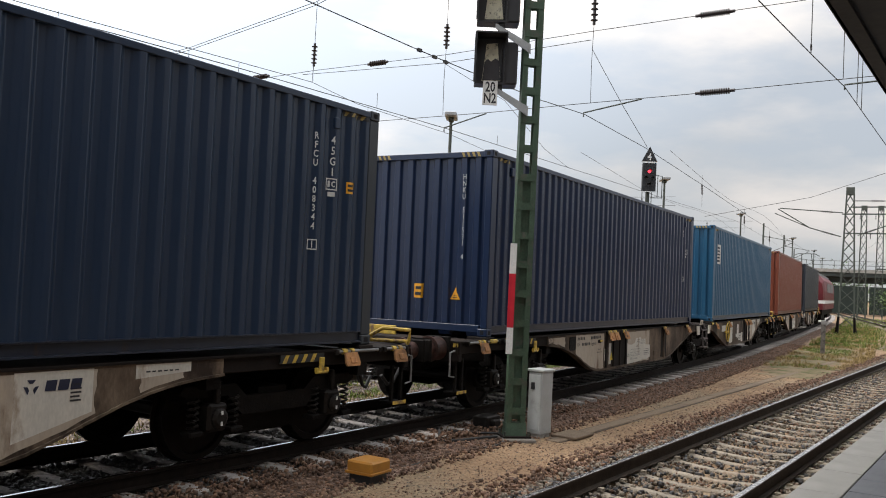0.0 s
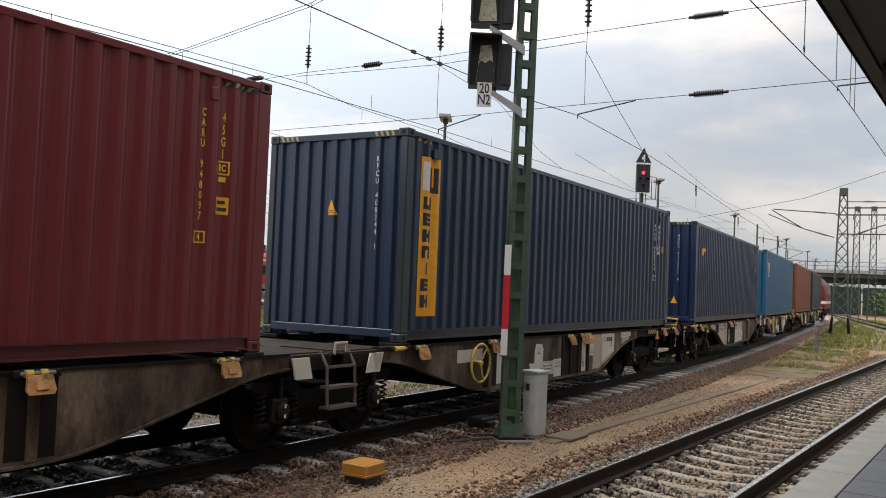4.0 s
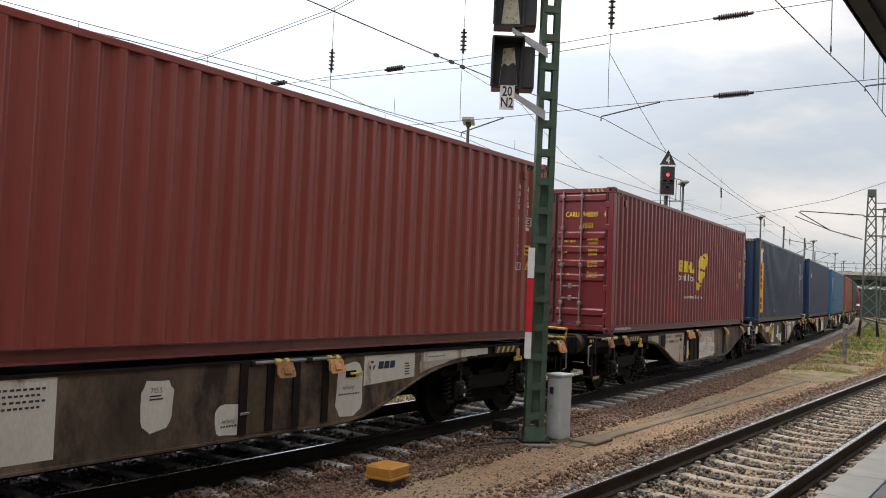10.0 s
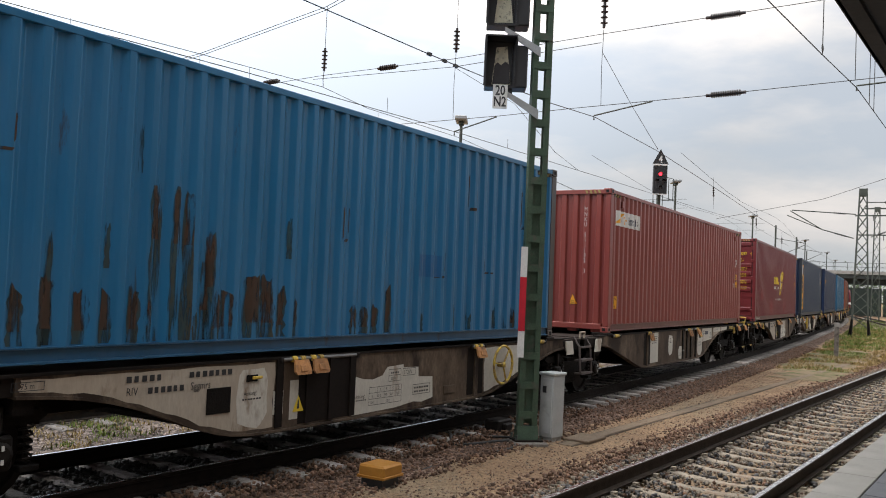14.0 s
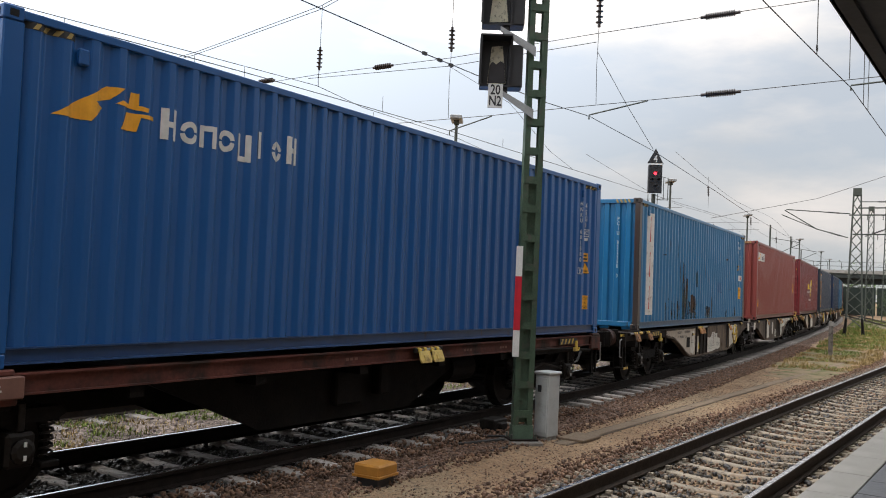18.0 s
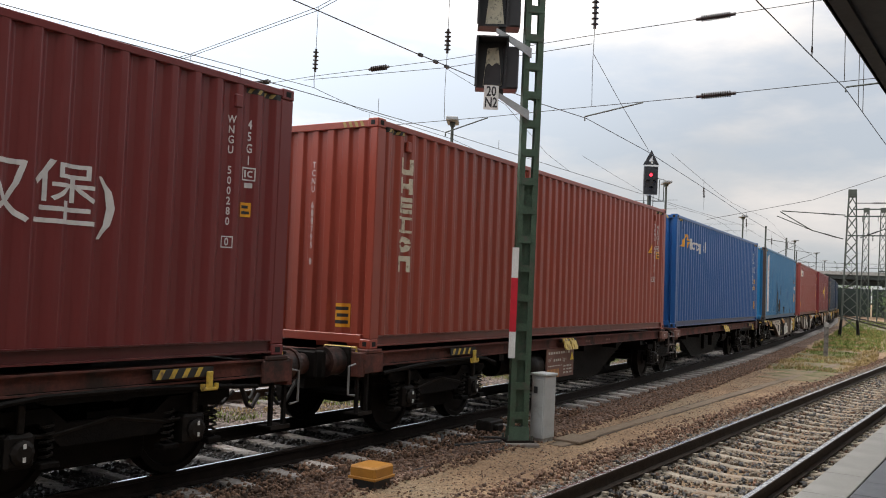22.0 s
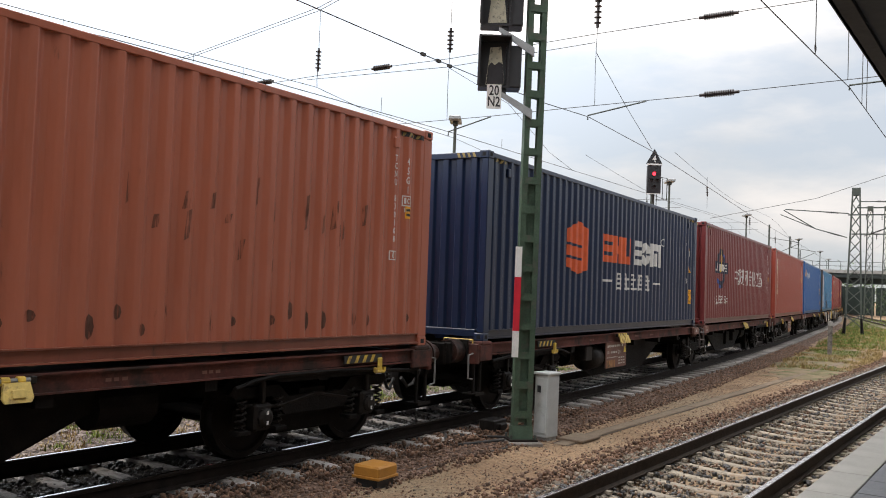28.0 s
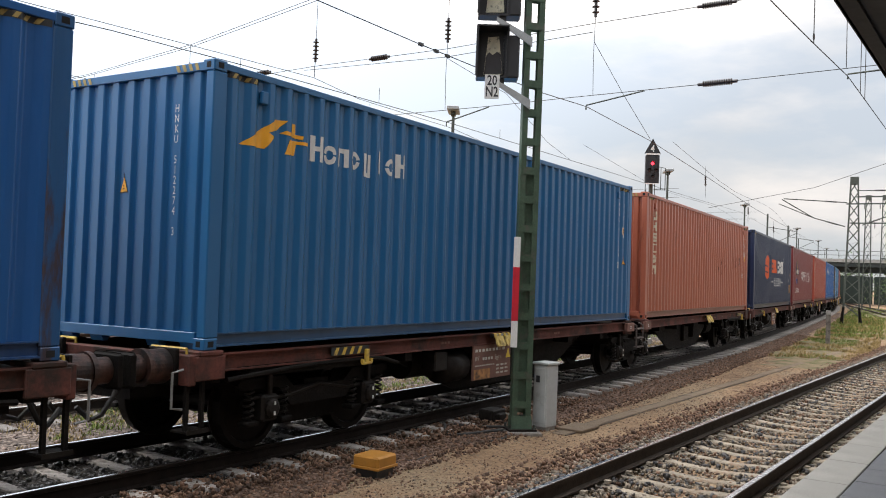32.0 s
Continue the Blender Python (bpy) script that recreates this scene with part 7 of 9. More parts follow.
def flat_unit(e, plate=False, owns=False):
    """One half of a six-axle articulated flat wagon; its buffers stand at the e end."""
    w = empty("container_wagon")
    tagged(w, "red-brown skeletal container wagon half with near-black underframe", "wagon", "wagons of the goods train")
    w["frame"] = "frame_brown"
    X = lambda x: -e * x
    for sgn in (-1, 1):
        bm = B()
        along(bm, [(sgn * y, z) for y, z in ((1.08, 1.118), (1.22, 1.118), (1.22, 1.10), (1.175, 1.10), (1.175, 0.952), (1.21, 0.952), (1.21, 0.935), (1.10, 0.935), (1.10, 0.952), (1.16, 0.952), (1.16, 1.10), (1.08, 1.10))], -6.2, 6.2)
        part("side_sill", bm, "frame_brown", w)
        bm = B()
        prism(bm, [(X(-1.9 if e > 0 else -2.75), 0.95), (X(4.4), 0.95), (X(2.65), 0.25), (X(-0.2 if e > 0 else -0.65), 0.25)], min(sgn * 0.82, sgn * 0.86), max(sgn * 0.82, sgn * 0.86))
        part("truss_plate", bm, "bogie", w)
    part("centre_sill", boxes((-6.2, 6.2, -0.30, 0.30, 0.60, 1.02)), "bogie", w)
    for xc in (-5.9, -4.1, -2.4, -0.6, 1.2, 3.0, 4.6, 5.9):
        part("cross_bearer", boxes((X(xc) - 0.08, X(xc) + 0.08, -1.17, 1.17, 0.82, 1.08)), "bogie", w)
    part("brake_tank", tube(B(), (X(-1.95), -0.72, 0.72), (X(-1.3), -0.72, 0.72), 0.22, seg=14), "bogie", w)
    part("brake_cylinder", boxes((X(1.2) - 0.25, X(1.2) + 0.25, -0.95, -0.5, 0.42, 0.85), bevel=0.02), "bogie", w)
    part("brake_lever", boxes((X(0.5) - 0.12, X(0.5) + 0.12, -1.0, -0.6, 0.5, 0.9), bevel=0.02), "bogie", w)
    for xx in (-6.0, 6.0):
        for ya, yb in ((-1.24, -0.9), (0.9, 1.24)):
            part("twistlock_seat", boxes((X(xx) - 0.16, X(xx) + 0.16, ya, yb, 1.10, 1.152), bevel=0.012), "frame_brown", w)
        part("seat_bracket", boxes((X(xx) - 0.2, X(xx) + 0.2, -1.235, -1.18, 0.86, 1.10), bevel=0.012), "frame_brown", w)
    buffers(w, X(-6.26), X(-6.82), e)
    # bogie guard and hook near the buffer end
    hook_plate(w, 4.75 if e > 0 else -3.75, 1)
    bm = B()
    prism(bm, [(X(-5.6), 0.96), (X(-3.0), 0.96), (X(-3.4), 0.84), (X(-5.2), 0.84)], -1.18, -1.15)
    part("bogie_guard", bm, "bogie", w)
    part("brake_pipe", path_tube(B(), [(X(x), -1.2, z) for x, z in ((-5.75, 0.84), (-5.3, 0.87), (-4.8, 0.90), (-4.3, 0.92), (-3.3, 0.92), (-3.0, 0.89), (-2.7, 0.82))], 0.026, 7), "bogie", w)
    part("brake_pipe", path_tube(B(), [(X(x), -1.05, z) for x, z in ((-5.3, 0.60), (-4.7, 0.56), (-4.1, 0.66), (-3.5, 0.56), (-2.9, 0.62))], 0.022, 6), "axlebox", w)
    for y in (-1.1, 1.1):
        bm = B()
        path_tube(bm, ((X(-6.2), y, 1.1), (X(-6.2), y, 1.17), (X(-6.2), y * 0.55, 1.17), (X(-6.2), y * 0.55, 1.1)), 0.018, 6)
        part("handrail", bm, "yellow", w)
    # articulated end
    part("joint_deck", boxes((min(X(6.15), X(6.55)), max(X(6.15), X(6.55)), -1.0, 1.0, 1.04, 1.07)), "deck", w)
    bm = B()
    box(bm, X(6.0) - 0.22, X(6.0) + 0.22, -1.29, -1.22, 0.92, 1.10, bevel=0.01)
    part("corner_block", bm, "frame_plate", w, "rust-pink corner block with a white mark")
    bars_on(w, X(6.0) - 0.06, X(6.0) + 0.06, 0.98, 1.05, -1.2925, "letter_white", rows=2)
    if owns:
        bm = B()
        for xa in (6.35, 6.82):
            path_tube(bm, ((X(xa), -1.16, 1.08), (X(xa), -1.26, 1.04), (X(xa), -1.26, 0.55)), 0.018, 6)
        for z in (0.56, 0.76, 0.96):
            box(bm, min(X(6.35), X(6.82)), max(X(6.35), X(6.82)), -1.29, -1.20, z - 0.012, z + 0.012)
        part("ladder", bm, "step_steel", w, "grey-brown steel step ladder")
    flap(w, 0.115, "flap_yellow", 2, 1.075)
    bogie(w, X(-4.1))
    if owns:
        bogie(w, X(6.58))
    for xb_ in (-1.45, 1.3, 2.4):
        bars_on(w, xb_ - 0.13, xb_ + 0.13, 0.99, 1.06, -1.1775, "frame_plate", rows=1, n=3)
    if plate:
        part("number_board", boxes((-0.69, 0.53, -1.20, -1.17, 0.41, 0.935), bevel=0.006), "frame_plate", w, "faded brown number board")
        bars_on(w, -0.63, 0.35, 0.82, 0.91, -1.2015, "vtg_clean", 1, 9)
        wagon_text(w, "RIV", -0.63, 0.70, 0.10, "vtg_clean", -1.2015)
        bars_on(w, -0.40, -0.05, 0.69, 0.78, -1.2015, "vtg_clean", 1, 4)
        wagon_text(w, "Sggrss", 0.0, 0.70, 0.10, "vtg_clean", -1.2015)
        bars_on(w, -0.63, 0.0, 0.61, 0.65, -1.2015, "vtg_clean", 1, 9)
        bars_on(w, 0.05, 0.48, 0.46, 0.64, -1.2015, "vtg_clean", 3, 3)
        bm = B()
        bm.faces.new([bm.verts.new(q) for q in ((0.36, -1.2018, 0.70), (0.52, -1.2018, 0.70), (0.44, -1.2018, 0.86))])
        part("warning_triangle", bm, "decal_yellow", w)
        part("board_patch", boxes((-0.66, -0.15, -1.2025, -1.2, 0.42, 0.57)), "flap", w, "rust-orange patch on the board")
        part("valve_box", boxes((-1.70, -1.36, -1.16, -0.9, 0.615, 0.90), bevel=0.02), "axlebox", w)
        part("air_tank", tube(B(), (-1.27, -0.93, 0.64), (-0.72, -0.93, 0.64), 0.24, seg=18), "axlebox", w, "near-black air tank", smooth=True)
    return w


# ---- the train, from its head ----
def travelled(t):
    return 2.559 + 3.1536 * t + 0.02168 * t * t + 5.3547e-4 * t ** 3 - 5.0e-6 * t ** 4


TRAIN = []   # thing, distance behind the leading mark, pivots before and behind its middle


def place(s, a, b):
    """The pose of a vehicle whose pivots stand a metres before and b behind its middle."""
    xa, ya, _ = rail1(s + a)
    xb, yb, _ = rail1(s - b)
    th = math.atan2(ya - yb, xa - xb)
    k = b / (a + b)
    x, y = xb + (xa - xb) * k, yb + (ya - yb) * k
    return Matrix.Translation((x, y, 0)) @ Matrix.Rotation(th, 4, "Z") @ Matrix.Rotation(CANT, 4, "X")


def consist(off, wagon, box_, piv):
    TRAIN.append((wagon, off, piv, 0.0))
    TRAIN.append((box_, off, piv, 1.155))


# dark slate box behind the engine, with its mate
con = container(P["slate"], "plain dark slate corrugated shipping container")
consist(59.76, pocket_unit(1, False, True, 0), con, (4.65, 7.4))
con = container(P["rust_red"], "plain red-brown corrugated shipping container")
consist(44.97, pocket_unit(-1, False, False, 1), con, (7.4, 4.65))
con = container(P["sky"], "light blue corrugated shipping container with a white label")
rect(con, -5.4, -5.0, 1.75, 2.35, "decal_white", name="label_decal")
for i in range(5):
    rect(con, -5.36, -5.04, 1.82 + i * 0.1, 1.87 + i * 0.1, "decal_navy", name="print_bar", lift=0.007)
consist(29.88, pocket_unit(1, True, True, 0), con, (4.65, 7.4))
con = container(P["navy"], "navy blue corrugated shipping container with an orange logo mark")
polygon_on(con, ((-5.25, 2.0), (-4.85, 2.32), (-4.8, 2.2), (-4.55, 2.15), (-4.85, 2.05), (-4.9, 1.96)), "decal_orange", "logo_block")
codes(con, "HNKU 511531", "4")
rear_column(con, "HNKU 511531 4", -0.72, 2.55, 0.105, 0.12)
label_bars(con, -0.02, 0.16, 0.55, 0.78, "decal_orange", 2, side=False)
triangle(con, -0.62, 0.55, 0.2, 0.2, side=False)
consist(15.09, pocket_unit(-1, False, False, 1), con, (7.4, 4.65))

con = container(P["navy_dark"], "weathered dark navy shipping container with an upright orange logo panel", posts=P["slate"])
rect(con, -5.66, -5.21, 0.35, 2.57, "decal_orange", name="logo_panel", label="upright orange panel with black blocks")
rect(con, -5.62, -5.49, 2.10, 2.50, "decal_white", name="logo_block", lift=0.007)
mark(con, -5.46, -5.26, 2.08, 2.44, 1, 0.08, "letter_black", 0.007)
for i, k in enumerate((3, 2, 5, 0, 3, 2, 1)):
    z = 0.47 + i * 0.228
    mark(con, -5.60, -5.38, z, z + 0.175, k, 0.06, "letter_black", 0.007)
codes(con, "RFCU 408344", "1", 4.97, "45G1", 5.26)
label_bars(con, 5.53, 5.655, 1.82, 1.96, "decal_orange", 2)
rect(con, -2.50, -2.41, 0.34, 0.43, "decal_white", name="label_decal")
rear_column(con, "RFCU 408344 1", -0.72, 2.55, 0.10, 0.115)
triangle(con, 0.05, 1.72, 0.17, 0.22, side=False)
consist(0.0, pocket_unit(1, True, True, 0), con, (4.65, 7.4))

con = container(P["maroon"], "maroon shipping container with yellow logo shapes and faded red patches", rear="doors")
for x0, x1, k in ((-1.26, -0.94, 2), (-0.86, -0.55, 0), (-0.50, -0.21, 3), (-0.14, 0.19, 1)):
    mark(con, x0, x1, 1.40, 1.68, k, 0.1, "decal_yellow")
for i, (a, k) in enumerate(((-1.24, 4), (-1.06, 4), (-0.86, 0), (-0.68, 5), (-0.55, 4), (-0.40, 5), (-0.28, 0), (-0.12, 4), (0.06, 2))):
    mark(con, a, a + 0.13, 1.19, 1.31 + (0.05 if k == 5 else 0), k, 0.035, "letter_white")
for i in range(19):
    a = -0.84 + i * 0.097
    mark(con, a, a + 0.07, 0.755, 0.815 + (0.03 if i in (11, 12, 15) else 0), (1, 1, 1, 5, 4, 4, 0, 1, 4, 4, 0, 5, 5, 0, 4, 2, 5, 4, 0)[i], 0.02, "letter_white")
polygon_on(con, ((0.33, 1.05), (0.31, 1.14), (0.34, 1.25), (0.40, 1.36), (0.48, 1.46), (0.50, 1.74), (0.70, 1.88), (0.84, 1.88), (0.96, 1.87), (1.05, 1.93), (1.15, 1.97), (1.28, 1.99), (1.37, 1.97),
                 (1.42, 1.90), (1.42, 1.80), (1.39, 1.69), (1.34, 1.58), (1.26, 1.49), (1.17, 1.41), (1.10, 1.32), (1.02, 1.23), (0.94, 1.16), (0.84, 1.10), (0.68, 1.02), (0.56, 0.98), (0.44, 0.97)), "decal_yellow", "logo_block")
for pts in (((0.47, 1.50), (1.24, 1.46), (1.24, 1.52), (0.47, 1.57)), ((0.48, 1.19), (0.70, 1.10), (0.98, 1.14), (0.98, 1.19), (0.70, 1.16), (0.52, 1.24)), ((1.20, 1.46), (1.27, 1.44), (1.27, 1.78), (1.20, 1.80)),
            ((0.92, 1.90), (0.96, 1.93), (1.24, 1.82), (1.20, 1.78)), ((0.68, 1.14), (0.73, 1.14), (0.73, 1.90), (0.68, 1.90)), ((0.48, 1.20), (0.53, 1.22), (0.53, 1.78), (0.48, 1.74))):
    polygon_on(con, pts, P["maroon"], "logo_gap", lift=0.007)
polygon_on(con, ((0.55, 1.22), (0.675, 1.21), (0.67, 1.88), (0.545, 1.80)), "letter_white", "logo_block", lift=0.009)
codes(con, "CARU 948097", "4", ink="decal_yellow")
label_bars(con, 5.40, 5.55, 1.42, 1.6, "decal_orange", 2)
logo_bars(con, -5.75, -4.75, 0.075, 0.125, 24, "letter_white", 0.3)
for ob in list(con.children):
    if ob.name.startswith("logo_block") and min(v.co.z for v in ob.data.vertices) < 0.1:
        for v in ob.data.vertices:
            v.co.y = -HALF + 0.036
for txt, y, z, h in (("CARU", -0.36, 2.30, 0.155), ("948097", -0.74, 2.30, 0.155), ("4", -1.04, 2.30, 0.155), ("45G1", -0.69, 2.08, 0.155),
                     ("30.480 KGS", -0.80, 1.835, 0.066), ("67.200 LBS", -0.80, 1.76, 0.066), ("3.840 KGS", -0.80, 1.62, 0.066), ("8.465 LBS", -0.80, 1.545, 0.066),
                     ("26.640 KGS", -0.80, 1.38, 0.066), ("58.735 LBS", -0.80, 1.31, 0.066), ("76.4 CU.M", -0.80, 1.17, 0.066), ("2.698 CU.FT", -0.80, 1.10, 0.066),
                     ("MAX. GROSS", -0.32, 1.795, 0.06), ("TARE", -0.22, 1.58, 0.06), ("NET", -0.2, 1.345, 0.06), ("CU. CAP.", -0.25, 1.135, 0.06)):
    rear_text(con, txt, y, z, h, "decal_yellow", 0.7, False)
RB = B()
for z, w_, k in [(z, w, k) for z, w in ((2.07, 0.044), (2.0, 0.044), (1.93, 0.044)) for k in range(11)] + [(2.26, 0.05, k) for k in range(4)]:
    RB.faces.new([RB.verts.new((-LEN / 2 - 0.006, a, b)) for a, b in ((0.95 - 0.055 * k - w_, z), (0.95 - 0.055 * k, z), (0.95 - 0.055 * k, z + 0.034), (0.95 - 0.055 * k - w_, z + 0.034))])
tagged(part("print_bar", RB, "letter_white", con), kind="stuff")
RB = B()
RB.faces.new([RB.verts.new((-LEN / 2 - 0.006, 0.40 - a, 2.26 + b)) for a, b in ((-0.10, -0.15), (-0.02, -0.14), (0.06, -0.06), (0.10, 0.03), (0.13, 0.11), (0.12, 0.15), (0.05, 0.15), (-0.06, 0.12), (-0.07, 0.0), (-0.11, -0.07))])
part("logo_block", RB, "decal_yellow", con)
RB = B()
RB.faces.new([RB.verts.new((-LEN / 2 - 0.006, a, b)) for a, b in ((0.45, 1.28), (0.33, 1.48), (0.57, 1.48))])
part("warning_decal", RB, "decal_orange", con)
RB = B()
RB.faces.new([RB.verts.new((-LEN / 2 - 0.006, a, b)) for a, b in ((0.75, 0.72), (0.95, 0.72), (0.95, 0.98), (0.75, 0.98))])
part("door_plate", RB, "chrome", con)
consist(-14.79, pocket_unit(-1, False, False, 1), con, (7.4, 4.65))

def swoosh(c, x0, z0, k, mat, lift=0.005):
    """A slanting wing with a broken cross stroke."""
    for pts in (((0.0, 0.0), (0.52, 0.34), (0.69, 0.35), (0.56, 0.23), (0.40, 0.18), (0.49, 0.14), (0.36, 0.0)),
                ((0.60, 0.20), (0.67, 0.24), (0.76, 0.23), (0.78, 0.34), (0.86, 0.34), (0.86, 0.23), (0.96, 0.22), (0.95, 0.18)),
                ((0.66, -0.02), (0.73, 0.15), (1.04, 0.16), (1.04, 0.12), (0.88, 0.12), (0.85, -0.01))):
        polygon_on(c, [(x0 + a * k, z0 + b * k) for a, b in pts], mat, "logo_block", lift=lift)


def name_marks(c, x0, z0, step, h, st, mat, lift=0.005):
    """Eight plain shapes in a row, about as wide and heavy as the company's name."""
    for i, (k, up, low) in enumerate(((3, 0.35, 0), (4, 0, 0), (0, 0, 0), (4, 0, 0), (1, 0, 0.3), (5, 0.3, 0), (4, 0, 0), (3, 0.4, 0))):
        a = x0 + i * step
        mark(c, a, a + step * 0.76, z0 - h * low, z0 + h * (1 + up), k, st, mat, lift)


def company_blue(c, x0=-5.75):
    """The orange wing and a row of pale shapes after it."""
    swoosh(c, x0, 2.10, 1.0, "decal_orange")
    name_marks(c, x0 + 1.12, 2.07, 0.243, 0.22, 0.055, "letter_white")


con = container(P["brick"], "brick-brown shipping container with a white logo board")
rect(con, -5.74, -4.18, 2.18, 2.49, "decal_white", name="logo_panel", label="white board with orange and navy blocks")
swoosh(con, -5.68, 2.235, 0.62, "decal_orange", 0.007)
name_marks(con, -4.98, 2.235, 0.093, 0.125, 0.026, "decal_navy", 0.007)
codes(con, "HNKU 511192", "3", 5.2, "45G1", 5.48)
label_bars(con, 5.42, 5.56, 1.36, 1.52, "decal_orange", 2)
triangle(con, 5.54, 1.12, 0.22, 0.2)
caution(con, -5.77, -5.57, 0.48, 0.73)
rear_column(con, "HNKU 511192 3", -0.68, 2.55, 0.105, 0.12)
label_bars(con, 0.2, 0.36, 0.55, 0.72, "decal_orange", 2, side=False)
triangle(con, -0.45, 0.55, 0.17, 0.2, side=False)
consist(-29.88, pocket_unit(1, False, True, 0), con, (4.65, 7.4))

con = container(P["worn_blue"], "battered blue shipping container with rust runs and a white logo strip", posts=P["rust_post"])
rect(con, -5.36, -4.92, 0.32, 2.64, "decal_white", name="logo_panel", label="white strip with red blocks")
for z0, z1 in ((1.98, 2.55), (1.18, 1.75), (0.45, 0.98)):
    polygon_on(con, ((-5.28, z0), (-5.12, z0), (-5.06, z1), (-5.22, z1)), "decal_red", "logo_block", lift=0.007)
side_text(con, "PCIU", 5.1, 2.52, 0.14)
side_text(con, "822558 0", 5.2, 2.37, 0.14)
side_text(con, "45G1", 5.1, 2.22, 0.14)
rect(con, 5.28, 5.42, 2.02, 2.16, "letter_white", name="size_mark")
rect(con, 5.30, 5.40, 2.05, 2.13, P["worn_blue"], name="size_mark", lift=0.006)
triangle(con, 5.08, 1.68, 0.22, 0.22)
label_bars(con, 5.3, 5.42, 1.68, 1.84, "decal_orange", 2)
rect(con, 5.14, 5.62, 1.33, 1.51, "decal_white", name="label_decal")
logo_bars(con, 5.28, 5.58, 1.37, 1.46, 3, "decal_red", 0.3, 0.02)
caution(con, 5.2, 5.54, 0.74, 1.12)
rect(con, 1.95, 2.5, 0.92, 1.22, P["blue_mid"], name="paint_patch")
_r = random.Random(8)


def rust_run(c, x, z, wd, low=0.18):
    """Rust from a scratch at height z: brown flakes at its head, darker streaks down to the rail."""
    n_ = 8
    left = [(x - wd / 2 * _r.uniform(0.7, 1.25), low + (z - low) * i / n_) for i in range(n_)]
    right = [(x + wd / 2 * _r.uniform(0.7, 1.25), low + (z - low) * i / n_) for i in range(n_)]
    top = [(x + wd * (0.4 - 0.2 * i), z + _r.uniform(-0.06, 0.06)) for i in range(5)]
    polygon_on(c, right + top + left[::-1], "run_dark", "rust_run", lift=0.003)
    if wd > 0.09:
        h = min(0.5, (z - low) * 0.75)
        polygon_on(c, [(x + (p_ - x) * 0.7, z - (z - q_) * h / (z - low)) for p_, q_ in right + top + left[::-1]], "run_brown", "rust_core", lift=0.005)


for x, z, wd in ((-3.72, 0.65, 0.18), (-3.456, 0.725, 0.2), (-3.44, 1.08, 0.09), (-3.134, 0.64, 0.18), (-2.88, 0.645, 0.17), (-2.885, 1.24, 0.07), (-2.584, 0.65, 0.15), (-2.42, 0.52, 0.16), (-2.39, 1.63, 0.18), (-2.16, 0.47, 0.1),
                 (-2.15, 1.60, 0.16), (-1.99, 1.6, 0.14), (-1.876, 0.41, 0.1), (-1.71, 1.2, 0.14), (-1.75, 0.97, 0.12), (-1.597, 0.61, 0.18), (-1.45, 0.67, 0.22), (-1.10, 0.82, 0.28), (-0.89, 0.80, 0.24), (-0.66, 0.68, 0.16), (-0.43, 0.59, 0.12),
                 (-0.58, 1.43, 0.07), (0.58, 0.5, 0.14), (0.80, 0.5, 0.14), (1.03, 0.5, 0.13), (1.31, 0.75, 0.12), (4.08, 0.5, 0.1), (4.67, 0.48, 0.12), (4.4, 0.42, 0.1), (-4.3, 0.6, 0.1), (-4.9, 0.8, 0.12), (2.9, 0.5, 0.09), (3.3, 0.4, 0.1), (-2.58, 2.13, 0.06), (2.1, 0.36, 0.1)):
    rust_run(con, x, z, wd * 0.8, 0.18 if wd > 0.08 else max(0.2, z - 0.4))
for x, z, w_, h_ in ((3.33, 2.2, 0.2, 0.5), (2.5, 1.1, 0.3, 0.35), (3.85, 1.15, 0.3, 0.25), (-3.9, 1.9, 0.2, 0.3), (0.4, 1.5, 0.15, 0.4), (5.0, 2.1, 0.2, 0.6)):
    for sx, sz, fw, fh in ((-0.5, 0, 0.09, 0.5), (0.45, 0.1, 0.07, 0.4), (0, -0.5, 0.45, 0.05)):
        a, b = x + sx * w_, z + sz * h_
        polygon_on(con, ((a - fw * w_, b - fh * h_), (a + fw * w_ * 0.7, b - fh * h_ * 0.8), (a + fw * w_, b + fh * h_), (a - fw * w_ * 0.5, b + fh * h_ * 0.9)), "run_brown", "scuff_mark", lift=0.003)
rear_column(con, "PCIU 822558 0", -0.72, 2.5, 0.105, 0.12)
triangle(con, 0.3, 2.2, 0.18, 0.2, side=False)
consist(-44.65, pocket_unit(-1, True, False, 2), con, (7.4, 4.65))


con = container(P["royal"], "royal blue shipping container with orange and pale logo shapes")
company_blue(con, -5.62)
codes(con, "HNKU 601580", "0", 5.25, "45G1", 5.5)
label_bars(con, 5.42, 5.56, 1.36, 1.52, "decal_orange", 2)
triangle(con, 5.5, 1.14, 0.22, 0.2)
caution(con, 5.4, 5.6, 0.46, 0.72)
rear_column(con, "HNKU 601580 0", -0.45, 2.55, 0.11, 0.125)
triangle(con, -0.1, 0.5, 0.2, 0.22, side=False)
consist(-59.19, flat_unit(1, False, True), con, (4.1, 6.58))


def upright_blocks(c, x, z0, z1, n):
    """A company name set upright: heavy pale shapes one under another."""
    st = (z1 - z0) / n
    for i, k in enumerate((0, 4, 5, 2, 3, 1)):
        mark(c, x - 0.14, x + 0.14, z0 + i * st, z0 + i * st + st * 0.82, k, 0.07, "letter_cream")
        if k != 4:
            for z in (z0 + i * st, z0 + i * st + st * 0.82 - 0.035):
                rect(c, x - 0.15, x + 0.15, z, z + 0.035, "letter_cream", name="logo_block", lift=0.0055) if k == 5 else None


